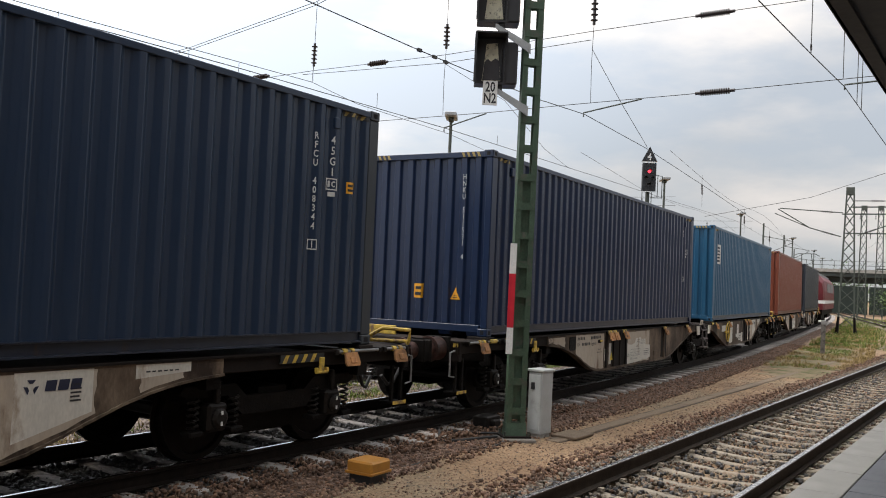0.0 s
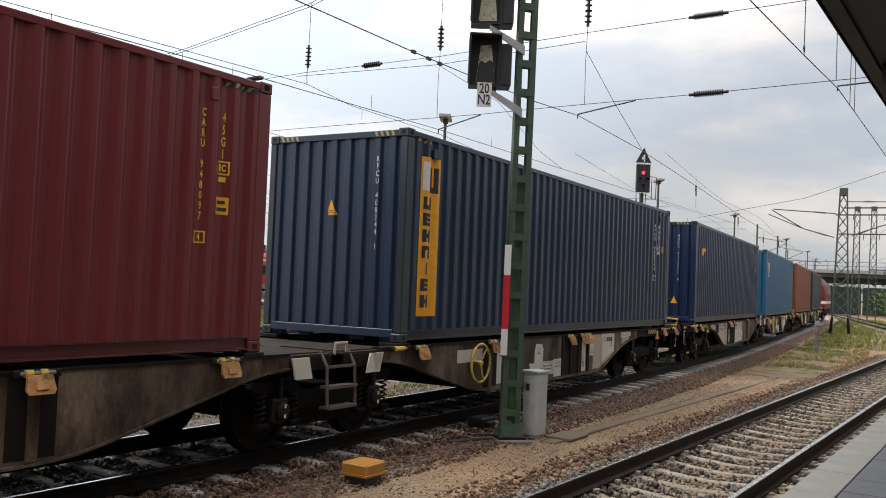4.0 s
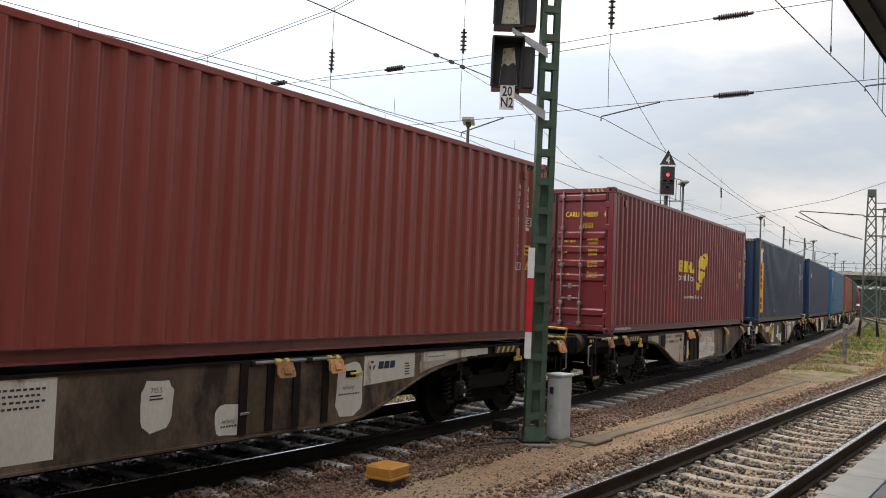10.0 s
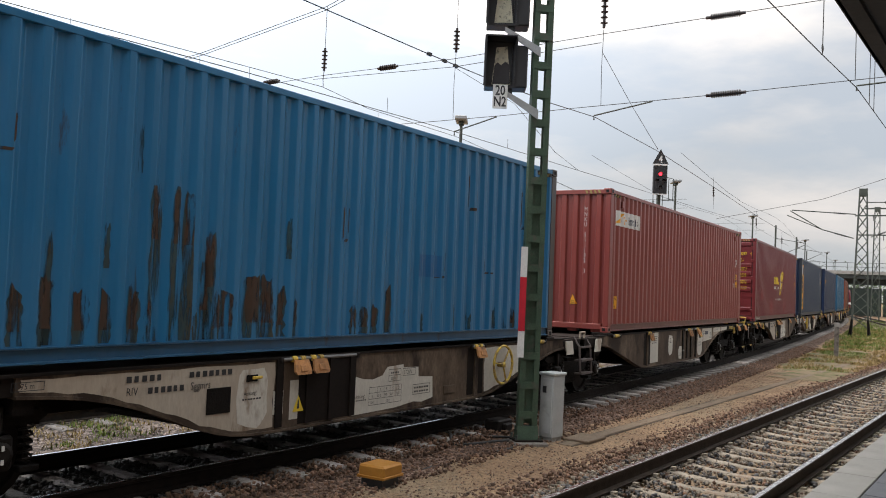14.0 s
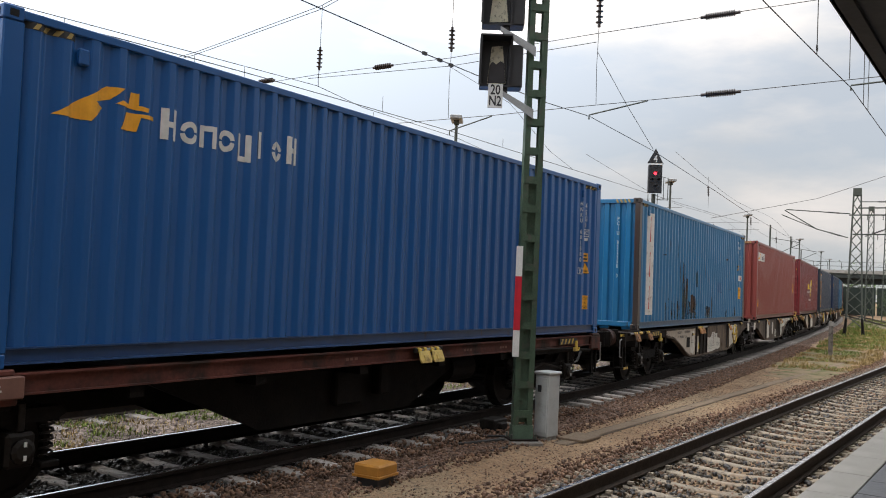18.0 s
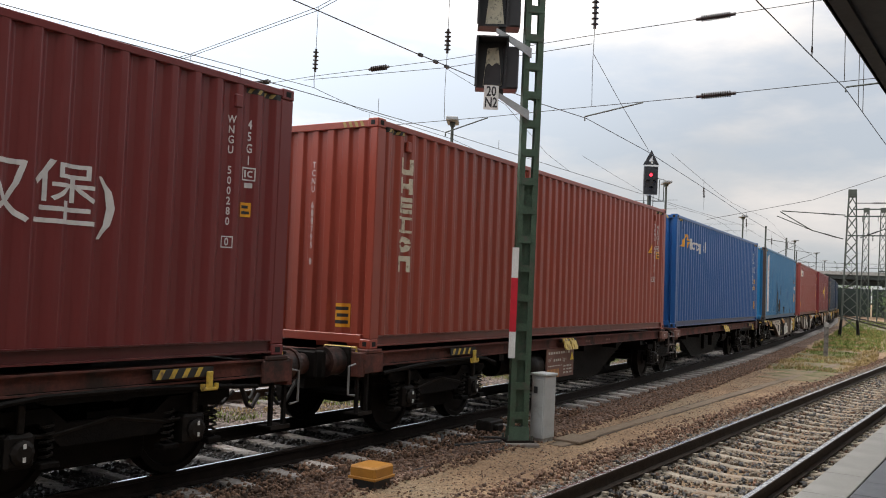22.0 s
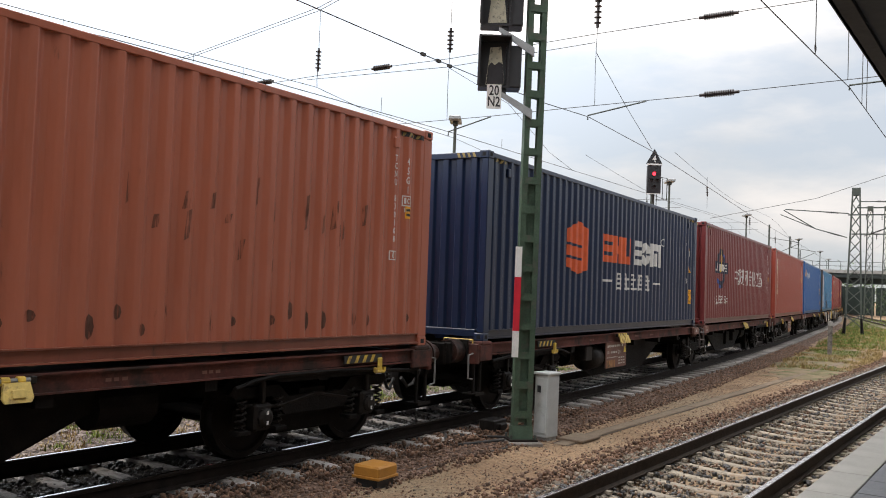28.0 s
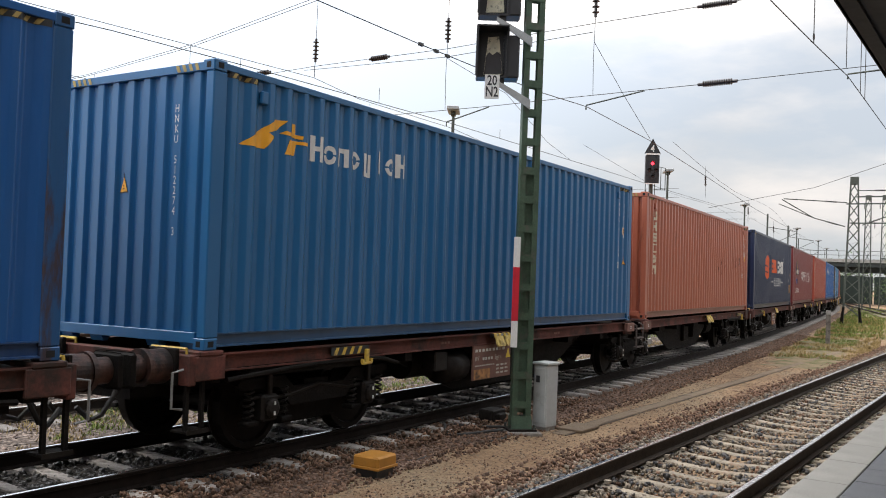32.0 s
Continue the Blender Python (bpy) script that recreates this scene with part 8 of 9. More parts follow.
con = container(P["orange_brown"], "orange-brown shipping container with upright pale logo shapes")
upright_blocks(con, -5.38, 0.98, 2.52, 6)
codes(con, "TCNU 688795", "8", 5.28, "45G1", 5.53)
label_bars(con, 5.50, 5.66, 1.67, 1.83, "decal_orange", 2)
triangle(con, 5.04, 1.78, 0.24, 0.22)
label_bars(con, -0.85, -0.62, 0.25, 0.55, "decal_orange", 3, side=False)
rear_column(con, "TCNU 688795 8", -0.2, 2.4, 0.105, 0.12)
consist(-72.35, flat_unit(-1, True, False), con, (6.58, 4.1))

con = container(P["plum"], "dull red shipping container, pale Chinese lettering, blue ring logo")
side_text(con, "中欧班列(合肥-汉堡)", 1.17, 1.24, 0.60, squeeze=1.03, bold=0.0)
arc_band(con, -3.78, 1.65, 0.42, 0.60, 25, 170, "decal_navy", 1.0, 18)
arc_band(con, -3.78, 1.65, 0.40, 0.61, 225, 345, "decal_navy", 1.0, 18, 0.0045)
arc_band(con, -3.78, 1.65, 0.55, 0.60, 5, 60, "decal_blue", 1.0, 10, 0.006)
arc_band(con, -3.78, 1.65, 0.52, 0.62, 215, 262, "decal_blue", 1.0, 10, 0.006)
rect(con, -4.72, -2.78, 1.50, 1.85, "decal_navy", name="logo_panel", lift=0.0065)
for i, (x0, x1, k) in enumerate(((-4.64, -4.40, 1), (-4.34, -4.22, 0), (-4.17, -4.07, 5), (-4.04, -3.9, 3), (-3.66, -3.46, 0), (-3.42, -3.20, 3), (-3.16, -2.96, 2))):
    mark(con, x0, x1, 1.57, 1.78, k, 0.05, "letter_white" if i != 1 else "decal_red", 0.0085)
polygon_on(con, ((-3.92, 1.54), (-3.68, 1.54), (-3.80, 1.72), (-3.845, 2.44), (-3.875, 1.9)), "decal_yellow", "logo_block", lift=0.0105)
for a in (-4.48, -4.10, -3.72, -3.30):
    for dz, w_ in ((0.0, 0.27), (0.09, 0.18), (0.18, 0.24)):
        rect(con, a + 0.02, a + 0.02 + w_, 0.60 + dz, 0.635 + dz, "letter_white", name="print_bar")
    polygon_on(con, ((a + 0.11, 0.58), (a + 0.145, 0.58), (a + 0.18, 0.85), (a + 0.145, 0.85)), "letter_white", "print_bar", lift=0.006)
    polygon_on(con, ((a + 0.0, 0.57), (a + 0.035, 0.57), (a + 0.11, 0.76), (a + 0.08, 0.76)), "letter_white", "print_bar", lift=0.0065)
    polygon_on(con, ((a + 0.26, 0.57), (a + 0.3, 0.57), (a + 0.22, 0.74), (a + 0.19, 0.74)), "letter_white", "print_bar", lift=0.0065)
for a in (-4.71, -2.95):
    for dz in (0.0, 0.09):
        rect(con, a, a + 0.2, 0.63 + dz, 0.665 + dz, "letter_white", name="print_bar")
codes(con, "WNGU 500280", "0", 5.24, "45G1", 5.5)
label_bars(con, 5.42, 5.54, 1.45, 1.6, "decal_orange", 2)
rear_column(con, "WNGU 500280 0", -0.68, 2.5, 0.105, 0.12)
consist(-86.02, flat_unit(1, False, True), con, (4.1, 6.58))

con = container(P["navy"], "navy shipping container with orange-red and white logo blocks")
polygon_on(con, ((-2.85, 1.25), (-2.65, 1.2), (-2.35, 1.12), (-1.85, 1.22), (-1.8, 1.98), (-2.3, 2.12), (-2.85, 1.95)), "decal_orange_red", "logo_block")
for z in (1.42, 1.66):
    polygon_on(con, ((-2.95, z), (-2.2, z - 0.04), (-2.2, z + 0.01), (-2.95, z + 0.05)), P["navy"], "logo_gap", lift=0.007)
for x0, x1, k in ((-1.07, -0.50, 2), (-0.41, 0.12, 3), (0.18, 0.74, 1)):
    mark(con, x0, x1, 1.42, 1.98, k, 0.17, "decal_orange_red")
for x0, x1, k in ((0.89, 1.41, 2), (1.47, 2.03, 4), (2.15, 2.90, 0)):
    mark(con, x0, x1, 1.43, 1.97, k, 0.16, "letter_white")
rect(con, 2.45, 2.60, 1.45, 1.75, "letter_white", name="logo_block")
arc_band(con, 3.07, 2.04, 0.075, 0.095, 0, 360, "letter_white", 1.0, 16)
for a in (-0.18, 0.28, 0.78, 1.25, 1.72):
    for dz, w_ in ((0.0, 0.33), (0.1, 0.24), (0.2, 0.3), (0.3, 0.2)):
        rect(con, a + 0.01, a + w_, 0.875 + dz, 0.92 + dz, "letter_white", name="print_bar")
    for dx, sl in ((0.05, 0.03), (0.2, -0.03)):
        polygon_on(con, ((a + dx, 0.86), (a + dx + 0.045, 0.86), (a + dx + 0.045 + sl, 1.22), (a + dx + sl, 1.22)), "letter_white", "print_bar", lift=0.006)
for a in (-0.93, 2.36):
    rect(con, a, a + 0.5, 1.02, 1.065, "letter_white", name="print_bar")
codes(con, "SLPU 502301", "4", 5.2, "45G1", 5.45)
label_bars(con, 5.38, 5.5, 1.95, 2.05, "decal_orange", 2)
triangle(con, 5.46, 1.4, 0.2, 0.2)
caution(con, 5.34, 5.62, 0.58, 0.95)
rear_column(con, "SLPU 502301 4", -0.05, 2.5, 0.115, 0.13)
consist(-99.19, flat_unit(-1, True, False), con, (6.58, 4.1))

con = container(P["orange_worn"], "scuffed orange-brown shipping container with upright pale logo shapes")
upright_blocks(con, -5.38, 1.03, 2.55, 6)
codes(con, "TCNU 830108", "0", 5.3, "45G1", 5.57)
label_bars(con, 5.54, 5.66, 1.67, 1.83, "decal_orange", 2)
_r = random.Random(5)
for i in range(42):
    if _r.random() < 0.85:
        x, z, w_, h_ = -5.7 + 0.278 * i, 0.36 + _r.uniform(-0.1, 0.12), _r.uniform(0.08, 0.14), _r.uniform(0.1, 0.24)
        polygon_on(con, [(x + w_ / 2 * math.cos(k * 0.785), z + h_ / 2 * math.sin(k * 0.785)) for k in range(8)], "scuff", "scuff_mark", lift=0.003)
for i in range(18):
    x, z, w_, h_ = _r.gauss(3.1, 0.9), _r.uniform(0.75, 1.7), _r.uniform(0.03, 0.075), _r.uniform(0.1, 0.38)
    polygon_on(con, ((x, z), (x + w_, z + 0.1 * h_), (x + w_ * 1.5, z + h_), (x + w_ * 0.4, z + h_ * 0.9)), "scuff_faint", "scuff_mark", lift=0.003 + 0.0002 * (i % 8))
rear_column(con, "TCNU 830108 0", -0.35, 2.5, 0.105, 0.12)
label_bars(con, 0.2, 0.45, 0.25, 0.6, "decal_orange", 3, side=False)
consist(-112.87, flat_unit(1, False, True), con, (4.1, 6.58))

con = container(P["blue_mid"], "mid-blue shipping container with orange and pale logo shapes")
company_blue(con, -5.68)
codes(con, "HNKU 512274", "3", 5.34, "45G1", 5.62)
label_bars(con, 5.56, 5.7, 1.82, 1.96, "decal_orange", 2)
triangle(con, 5.68, 1.2, 0.24, 0.22)
rear_column(con, "HNKU 512274 3", -0.68, 2.5, 0.105, 0.12)
triangle(con, 0.12, 1.6, 0.17, 0.22, side=False)
consist(-126.06, flat_unit(-1, True, False), con, (6.58, 4.1))

con = container(P["royal"], "royal blue shipping container with rusty corner post", posts=P["blue_rusty"])
consist(-139.73, flat_unit(1, False, True), con, (4.1, 6.58))


# ---- overhead line ----
def bead(bm, a, b, n=6, r=0.055, core=0.035):
    """A rod insulator between a and b with n sheds."""
    a, b = Vector(a), Vector(b)
    prof = [(core, 0.0)]
    L = (b - a).length
    for i in range(n):
        z = L * (0.15 + 0.7 * i / max(1, n - 1))
        prof += [(core, z - 0.018), (r, z - 0.008), (r, z + 0.006), (core, z + 0.018)]
    prof.append((core, L))
    lathe(bm, prof, Matrix.Translation(a) @ (b - a).to_track_quat("Z", "Y").to_matrix().to_4x4(), 10)


def wire(parent, pts, r=0.008, name="wire"):
    return part(name, path_tube(B(), [Vector(p) for p in pts], r, 5), "wire", parent)


def insul(parent, a, b, n=6, r=0.055):
    bm = B()
    bead(bm, a, b, n, r)
    return part("insulator", bm, "insulator", parent)


SX = 18.4
span = empty("overhead_span", SX, 0, 0)
tagged(span, "overhead line cross-span with hanging insulators", "overhead line")


def sp(y, z, dx=0.0):
    return (dx, y, z)


wire(span, [sp(36, 7.9), sp(24.4, 8.36), sp(19.66, 8.52), sp(14.38, 8.96), sp(9.1, 9.72), sp(4.5, 11.0), sp(0.5, 12.6)], 0.010)
wire(span, [sp(36, 7.84), sp(24.4, 8.30), sp(19.66, 8.47), sp(14.38, 8.88), sp(9.1, 9.62), sp(4.5, 10.9), sp(0.5, 12.5)], 0.010)
wire(span, [sp(36, 7.5), sp(24.15, 7.58), sp(19.5, 7.64), sp(14.4, 7.6), sp(9.1, 7.74), sp(4.55, 7.74), sp(0.5, 7.88), sp(-4.09, 7.98), sp(-9, 8.15)])
wire(span, [sp(23.0, 7.38), sp(19.36, 7.26), sp(14.4, 7.45)], 0.008)
wire(span, [sp(9.45, 7.66), sp(4.59, 7.53)], 0.008)
wire(span, [sp(4.59, 7.53), sp(0.54, 7.68)], 0.008)
wire(span, [sp(14, 6.1), sp(9, 6.15), sp(6.12, 6.16), sp(3.18, 6.17), sp(1.19, 6.21), sp(-1.93, 6.25), sp(-5.54, 6.33), sp(-9, 6.4)])
for y0, z0, y1, z1, k in ((11.5, 7.73, 10.8, 7.75, 4), (7.08, 7.73, 6.41, 7.74, 4), (-1.87, 7.93, -2.70, 7.94, 9), (-1.93, 6.25, -2.76, 6.26, 9), (21.77, 7.63, 20.9, 7.61, 4), (16.4, 7.6, 15.7, 7.61, 4)):
    insul(span, sp(y0, z0), sp(y1, z1), k + 4, 0.068 if k > 5 else 0.075)
# droppers with rod insulators over each track
for yt, top, i0, i1, bot in ((9.05, 9.72, 8.52, 7.86, 7.42), (4.55, 11.0, 8.53, 7.9, 6.19), (0.49, 12.6, 8.75, 8.02, 6.23), (14.4, 8.92, 8.38, 7.8, 7.5), (19.38, 8.48, 8.2, 7.6, 7.26)):
    wire(span, [sp(yt, top), sp(yt, i0)], 0.008)
    insul(span, sp(yt, i0), sp(yt, i1), 5, 0.085)
    wire(span, [sp(yt, i1), sp(yt + 0.02, (i1 + bot) / 2), sp(yt, bot)], 0.010 if yt > 5 else 0.007)
# steady arms
for ya, za, yb, zb in ((4.49, 5.86, 3.26, 6.15), (0.65, 6.0, -0.74, 6.22), (-4.87, 6.2, -6.2, 6.26)):
    part("steady_arm", path_tube(B(), [sp(ya, za - 0.1), sp(ya, za), sp(yb, zb)], 0.018, 6), "galv_dark", span)
wire(span, [sp(-4.83, 8.0), sp(-4.84, 6.33)], 0.008)


def line_wire(fn, lat, pts, label, r=0.009):
    h = empty("contact_wire")
    tagged(h, label, "overhead line")
    wire(h, [(*fn(s, lat)[:2], z) for s, z in pts], r)
    return h


w1 = line_wire(rail1, 0.0, ((-15, 5.6), (0, 5.6), (8.4, 5.61), (11.1, 5.62), (12.8, 5.65), (15.7, 5.74), (18.1, 5.9), (22.9, 5.86), (31, 5.66), (40, 5.5), (65, 5.6), (90, 5.8), (120, 5.7)), "dark contact wire above the goods track")
wire(w1, [(SX, 0.5, 7.45), (20.6, 0.65, 6.65), (22.9, 0.8, 5.9)], 0.007)
for s_ in (11.2, 11.65, 12.0):
    part("wire_clip", boxes((rail1(s_)[0] - 0.05, rail1(s_)[0] + 0.05, rail1(s_)[1] - 0.02, rail1(s_)[1] + 0.02, 5.60, 5.65)), "wire", w1)
w3 = line_wire(beside(4.6), 0.0, ((-12, 5.5), (0, 5.6), (7.2, 5.70), (8.9, 5.79), (11.9, 5.88), (15.8, 5.97), (20, 6.08), (28.5, 6.24), (33, 6.36), (45, 6.7), (68, 7.5), (100, 7.6)), "dark contact wire above the yard track")
wire(w3, [(18.4, 4.55, 7.5), (22.0, 4.85, 7.3), (26.3, 5.7, 6.57), (28.5, 5.88, 6.25)], 0.007)
for s_, a, b in ((16.5, 6.0, 6.35), (23, 6.12, 6.4)):
    wire(w3, [(*rail1(s_, 4.6)[:2], a), (*rail1(s_, 4.6)[:2], b)], 0.006, "dropper")
w4 = line_wire(beside(8.55), 0.0, ((-5, 6.7), (9.8, 7.04), (14.3, 7.22), (18.9, 7.41), (21.2, 7.23), (27.3, 7.3), (45, 6.6), (80, 6.2)), "thin overhead wire above the second yard track", 0.009)
for s_, a, b in ((10.6, 6.7, 7.1), (15.9, 6.9, 7.26), (21.8, 6.9, 7.2)):
    wire(w4, [(*rail1(s_, 8.55)[:2], a), (*rail1(s_, 8.55)[:2], b)], 0.006, "dropper")
w5 = line_wire(beside(13.9), 0.0, ((-5, 6.8), (13.1, 7.02), (17.1, 7.14), (30, 7.0), (60, 6.6)), "thin overhead wires above the third yard track", 0.009)
wire(w5, [(*rail1(s, 13.9)[:2], z) for s, z in ((-5, 6.6), (13.1, 6.8), (17.1, 6.85), (30, 6.3), (60, 6.0))], 0.009)
w2 = line_wire(line2, 0.0, ((-12, 5.9), (5, 5.9), (11.77, 5.92), (15.2, 6.03), (18.43, 6.16), (24, 5.99), (40, 5.8), (64, 5.7), (100, 5.7), (140, 5.7)), "dark contact wire above the platform track", 0.009)
wire(w2, [(*line2(s)[:2], z) for s, z in ((-12, 9), (10, 7.9), (18.4, 8.3), (30, 7.2), (48, 7.4), (64, 8.6), (100, 7.6), (140, 8.4))], 0.009)
for s_, a, b in ((15.2, 6.03, 7.9), (19.9, 6.12, 8.1), (20.5, 6.1, 8.0)):
    wire(w2, [(*line2(s_)[:2], a), (*line2(s_)[:2], b)], 0.008, "dropper")
bm = B()
torus(bm, Matrix.Translation((15.2, -4.87, 6.14)) @ Matrix.Rotation(radians(90), 4, "X"), 0.06, 0.006, 14, 4)
part("dropper_loop", bm, "wire", w2)
yard_wires = empty("yard_wires", 0, 0, 0)
tagged(yard_wires, "many thin overhead wires above the far yard tracks", "overhead line")
for lat_ in (18.9, 24, 29, 34, 39):
    wire(yard_wires, [(*rail1(s, lat_)[:2], 5.7 + 0.25 * math.sin(s * 0.12 + lat_)) for s in range(-5, 130, 9)], 0.011)
    wire(yard_wires, [(*rail1(s, lat_ + 0.2)[:2], 7.0 + 0.6 * math.cos(s * 0.105 + lat_)) for s in range(-5, 130, 9)], 0.009)
for sx_ in (58, 78):
    for z_ in (6.2, 7.8, 8.4):
        wire(yard_wires, [(sx_, 12, z_), (sx_ + 2, 45, z_ + 0.2)], 0.012)
    for yy in (16, 21, 26, 31):
        insul(yard_wires, (sx_ + (yy - 12) * 0.06, yy, 8.3), (sx_ + (yy - 12) * 0.06, yy, 7.6), 4, 0.09)


for i in range(14):
    s_, lt = 48 + 4.1 * i, (3.6, 7.9, 12.6, 17.5)[i % 4]
    x_, y_, _t = rail1(s_, lt)
    z_ = 7.9 - 0.3 * (i % 3)
    wire(yard_wires, [(x_, y_, z_ + 0.5), (x_, y_, z_)], 0.008, "dropper")
    insul(yard_wires, (x_, y_, z_), (x_ + 0.1, y_, z_ - 0.55), 4, 0.075)
    wire(yard_wires, [(x_ + 0.1, y_, z_ - 0.55), (x_ + 0.1, y_, z_ - 1.2)], 0.008, "dropper")
for lt in (3.6, 7.9, 12.6):
    wire(yard_wires, [(*rail1(s_, lt)[:2], 8.35 - 0.3 * math.sin(s_ * 0.14)) for s_ in range(40, 125, 6)], 0.009)

# ---- signal with the red light ----
def far_signal():
    x0, y0 = 30.9, 3.77
    s = empty("light_signal", x0, y0, -0.3, -152)
    tagged(s, "black light signal showing red, with a triangular number board", "signal")
    part("post", tube(B(), (0, 0, 0), (0, 0, 6.9), 0.075, seg=12), "galv_dark", s)
    part("foot", boxes((-0.2, 0.2, -0.2, 0.2, -0.05, 0.25), bevel=0.02), "concrete", s)
    head = part("signal_head", boxes((0.09, 0.30, -0.25, 0.25, 5.90, 6.93), bevel=0.02), "black", s)
    part("head_rim", boxes((0.28, 0.305, -0.265, 0.265, 5.87, 5.90), (0.28, 0.305, -0.265, 0.265, 6.93, 6.99)), "white_paint", head)
    for y, z, mat in ((0.0, 6.62, "red_lamp"), (-0.12, 6.36, "lens_dark"), (0.12, 6.36, "lens_dark"), (0.0, 6.12, "lens_dark")):
        bm = B()
        lathe(bm, ((0.06, 0.0), (0.06, 0.012), (0.04, 0.02)), Matrix.Translation((0.30, y, z)) @ Matrix.Rotation(radians(90), 4, "Y"), 14)
        part("lens", bm, mat, head, "lit red lens" if mat == "red_lamp" else "")
        bm = B()
        for k in range(7):
            a0, a1 = radians(15 + 25 * k), radians(40 + 25 * k if k < 6 else 165)
            p = [(0.30, y + 0.075 * math.cos(a0), z + 0.075 * math.sin(a0)), (0.30, y + 0.075 * math.cos(a1), z + 0.075 * math.sin(a1))]
            bm.faces.new([bm.verts.new(q) for q in (p[0], p[1], (0.44, p[1][1], p[1][2]), (0.44, p[0][1], p[0][2]))])
        part("lens_hood", bm, "black", head)
    bm = B()
    va = [bm.verts.new((0.2, y, z)) for y, z in ((-0.29, 6.99), (0.29, 6.99), (0.0, 7.55))]
    vb = [bm.verts.new((0.23, y, z)) for y, z in ((-0.29, 6.99), (0.29, 6.99), (0.0, 7.55))]
    bm.faces.new(vb)
    bm.faces.new(va[::-1])
    for i in range(3):
        bm.faces.new((va[i], va[(i + 1) % 3], vb[(i + 1) % 3], vb[i]))
    part("number_board", bm, "black", s, "black triangle board with a white 4")
    write("4", 0.36, s, Matrix.Translation((0.236, 0.0, 7.05)) @ Matrix(((0, 0, 1, 0), (1, 0, 0, 0), (0, 1, 0, 0), (0, 0, 0, 1))), "letter_white", 0.8, bold=0.008)
    bm = B()
    path_tube(bm, ((-0.05, 0.12, 5.7), (-0.05, 0.52, 5.7), (-0.05, 0.52, 6.5), (-0.05, 0.2, 6.56)), 0.018, 6)
    path_tube(bm, ((-0.05, 0.36, 5.7), (-0.05, 0.36, 6.5)), 0.014, 6)
    part("maintenance_cage", bm, "galv_dark", s)
    bm = B()
    for y in (-0.17, 0.17):
        path_tube(bm, ((-0.22, y, 0.2), (-0.22, y, 6.0)), 0.015, 6)
    for k in range(18):
        tube(bm, (-0.22, -0.17, 0.4 + k * 0.3), (-0.22, 0.17, 0.4 + k * 0.3), 0.011, seg=5)
    part("ladder", bm, "galv_dark", s)


far_signal()


# ---- lamp posts ----
def lamp_post(x, y, h, turn=0):
    l = empty("lamp_post", x, y, -0.3, turn)
    tagged(l, "slim grey lamp post with a T-shaped flat luminaire", "lamp post", "yard lamp posts")
    part("pole", tube(B(), (0, 0, 0), (0, 0, h + 0.3), 0.11, 0.07, 10), "galv_dark", l)
    part("luminaire", boxes((-0.28, 0.28, -0.75, 0.75, h + 0.18, h + 0.36), bevel=0.03), "galv", l)
    part("collar", boxes((-0.12, 0.12, -0.2, 0.2, h, h + 0.18), bevel=0.02), "galv_dark", l)


for x, y, h in ((35.0, 15.3, 9.9), (26.9, 38.9, 9.9), (59.3, 13.3, 9.8), (87.0, 15.4, 9.9), (124.5, 18.5, 10.0), (160, 22.5, 10.2), (195, 27.5, 10.4)):
    lamp_post(x, y, h, -60)


# ---- lattice masts ----
def lattice_mast(x, y, h, w0, w1, turn, label, rings, feet=True):
    m = empty("catenary_mast", x, y, -0.25, turn)
    tagged(m, label, "mast", "catenary masts")
    half = lambda z: (w0 + (w1 - w0) * z / h) / 2
    for sx in (-1, 1):
        for sy in (-1, 1):
            bm = B()
            tube(bm, (sx * half(0), sy * half(0), 0.0), (sx * half(h), sy * half(h), h), 0.075, 0.065, 4)
            part("leg", bm, "galv_dark", m)
            if feet:
                bm = B()
                tube(bm, (sx * half(0) * 1.12, sy * half(0) * 1.12, -0.1), (sx * half(1.1), sy * half(1.1), 1.1), 0.12, 0.07, 6)
                part("leg_shoe", bm, "wheel", m, "tarred black leg shoe")
    for i in range(rings):
        za, zb = 0.5 + (h - 0.7) * i / rings, 0.5 + (h - 0.7) * (i + 1) / rings
        for sx, sy, tx, ty in ((-1, -1, 1, -1), (1, -1, 1, 1), (1, 1, -1, 1), (-1, 1, -1, -1)):
            a, b = half(za), half(zb)
            part("brace", tube(B(), (sx * a, sy * a, za), (tx * b, ty * b, zb), 0.022, seg=4), "galv_dark", m)
            part("brace", tube(B(), (tx * a, ty * a, za), (sx * b, sy * b, zb), 0.022, seg=4), "galv_dark", m)
    part("cap", boxes((-half(h) - 0.05, half(h) + 0.05, -half(h) - 0.05, half(h) + 0.05, h - 0.5, h), bevel=0.02), "galv_dark", m)
    return m


mast = lattice_mast(63.5, 2.0, 9.75, 1.02, 0.42, 8, "grey-green lattice catenary mast with black feet", 11)
mast_arm = empty("catenary_bracket", 63.5, 2.0, 0)
tagged(mast_arm, "tubular catenary brackets with rod insulators", "overhead line")
for pts, r in ((((-0.1, 0.4, 7.8), (-0.8, 4.3, 8.05)), 0.035), (((-0.1, 0.5, 6.2), (-0.45, 2.4, 6.75), (-0.85, 4.4, 8.0)), 0.035), (((-0.45, 2.4, 6.75), (-0.85, 4.6, 7.7)), 0.03), (((0.1, -0.5, 6.3), (0.3, -2.1, 6.95), (0.5, -4.0, 7.6)), 0.035), (((0, -0.3, 8.6), (0.4, -4, 8.6)), 0.03)):
    part("bracket_tube", path_tube(B(), pts, r, 6), "galv_dark", mast_arm)
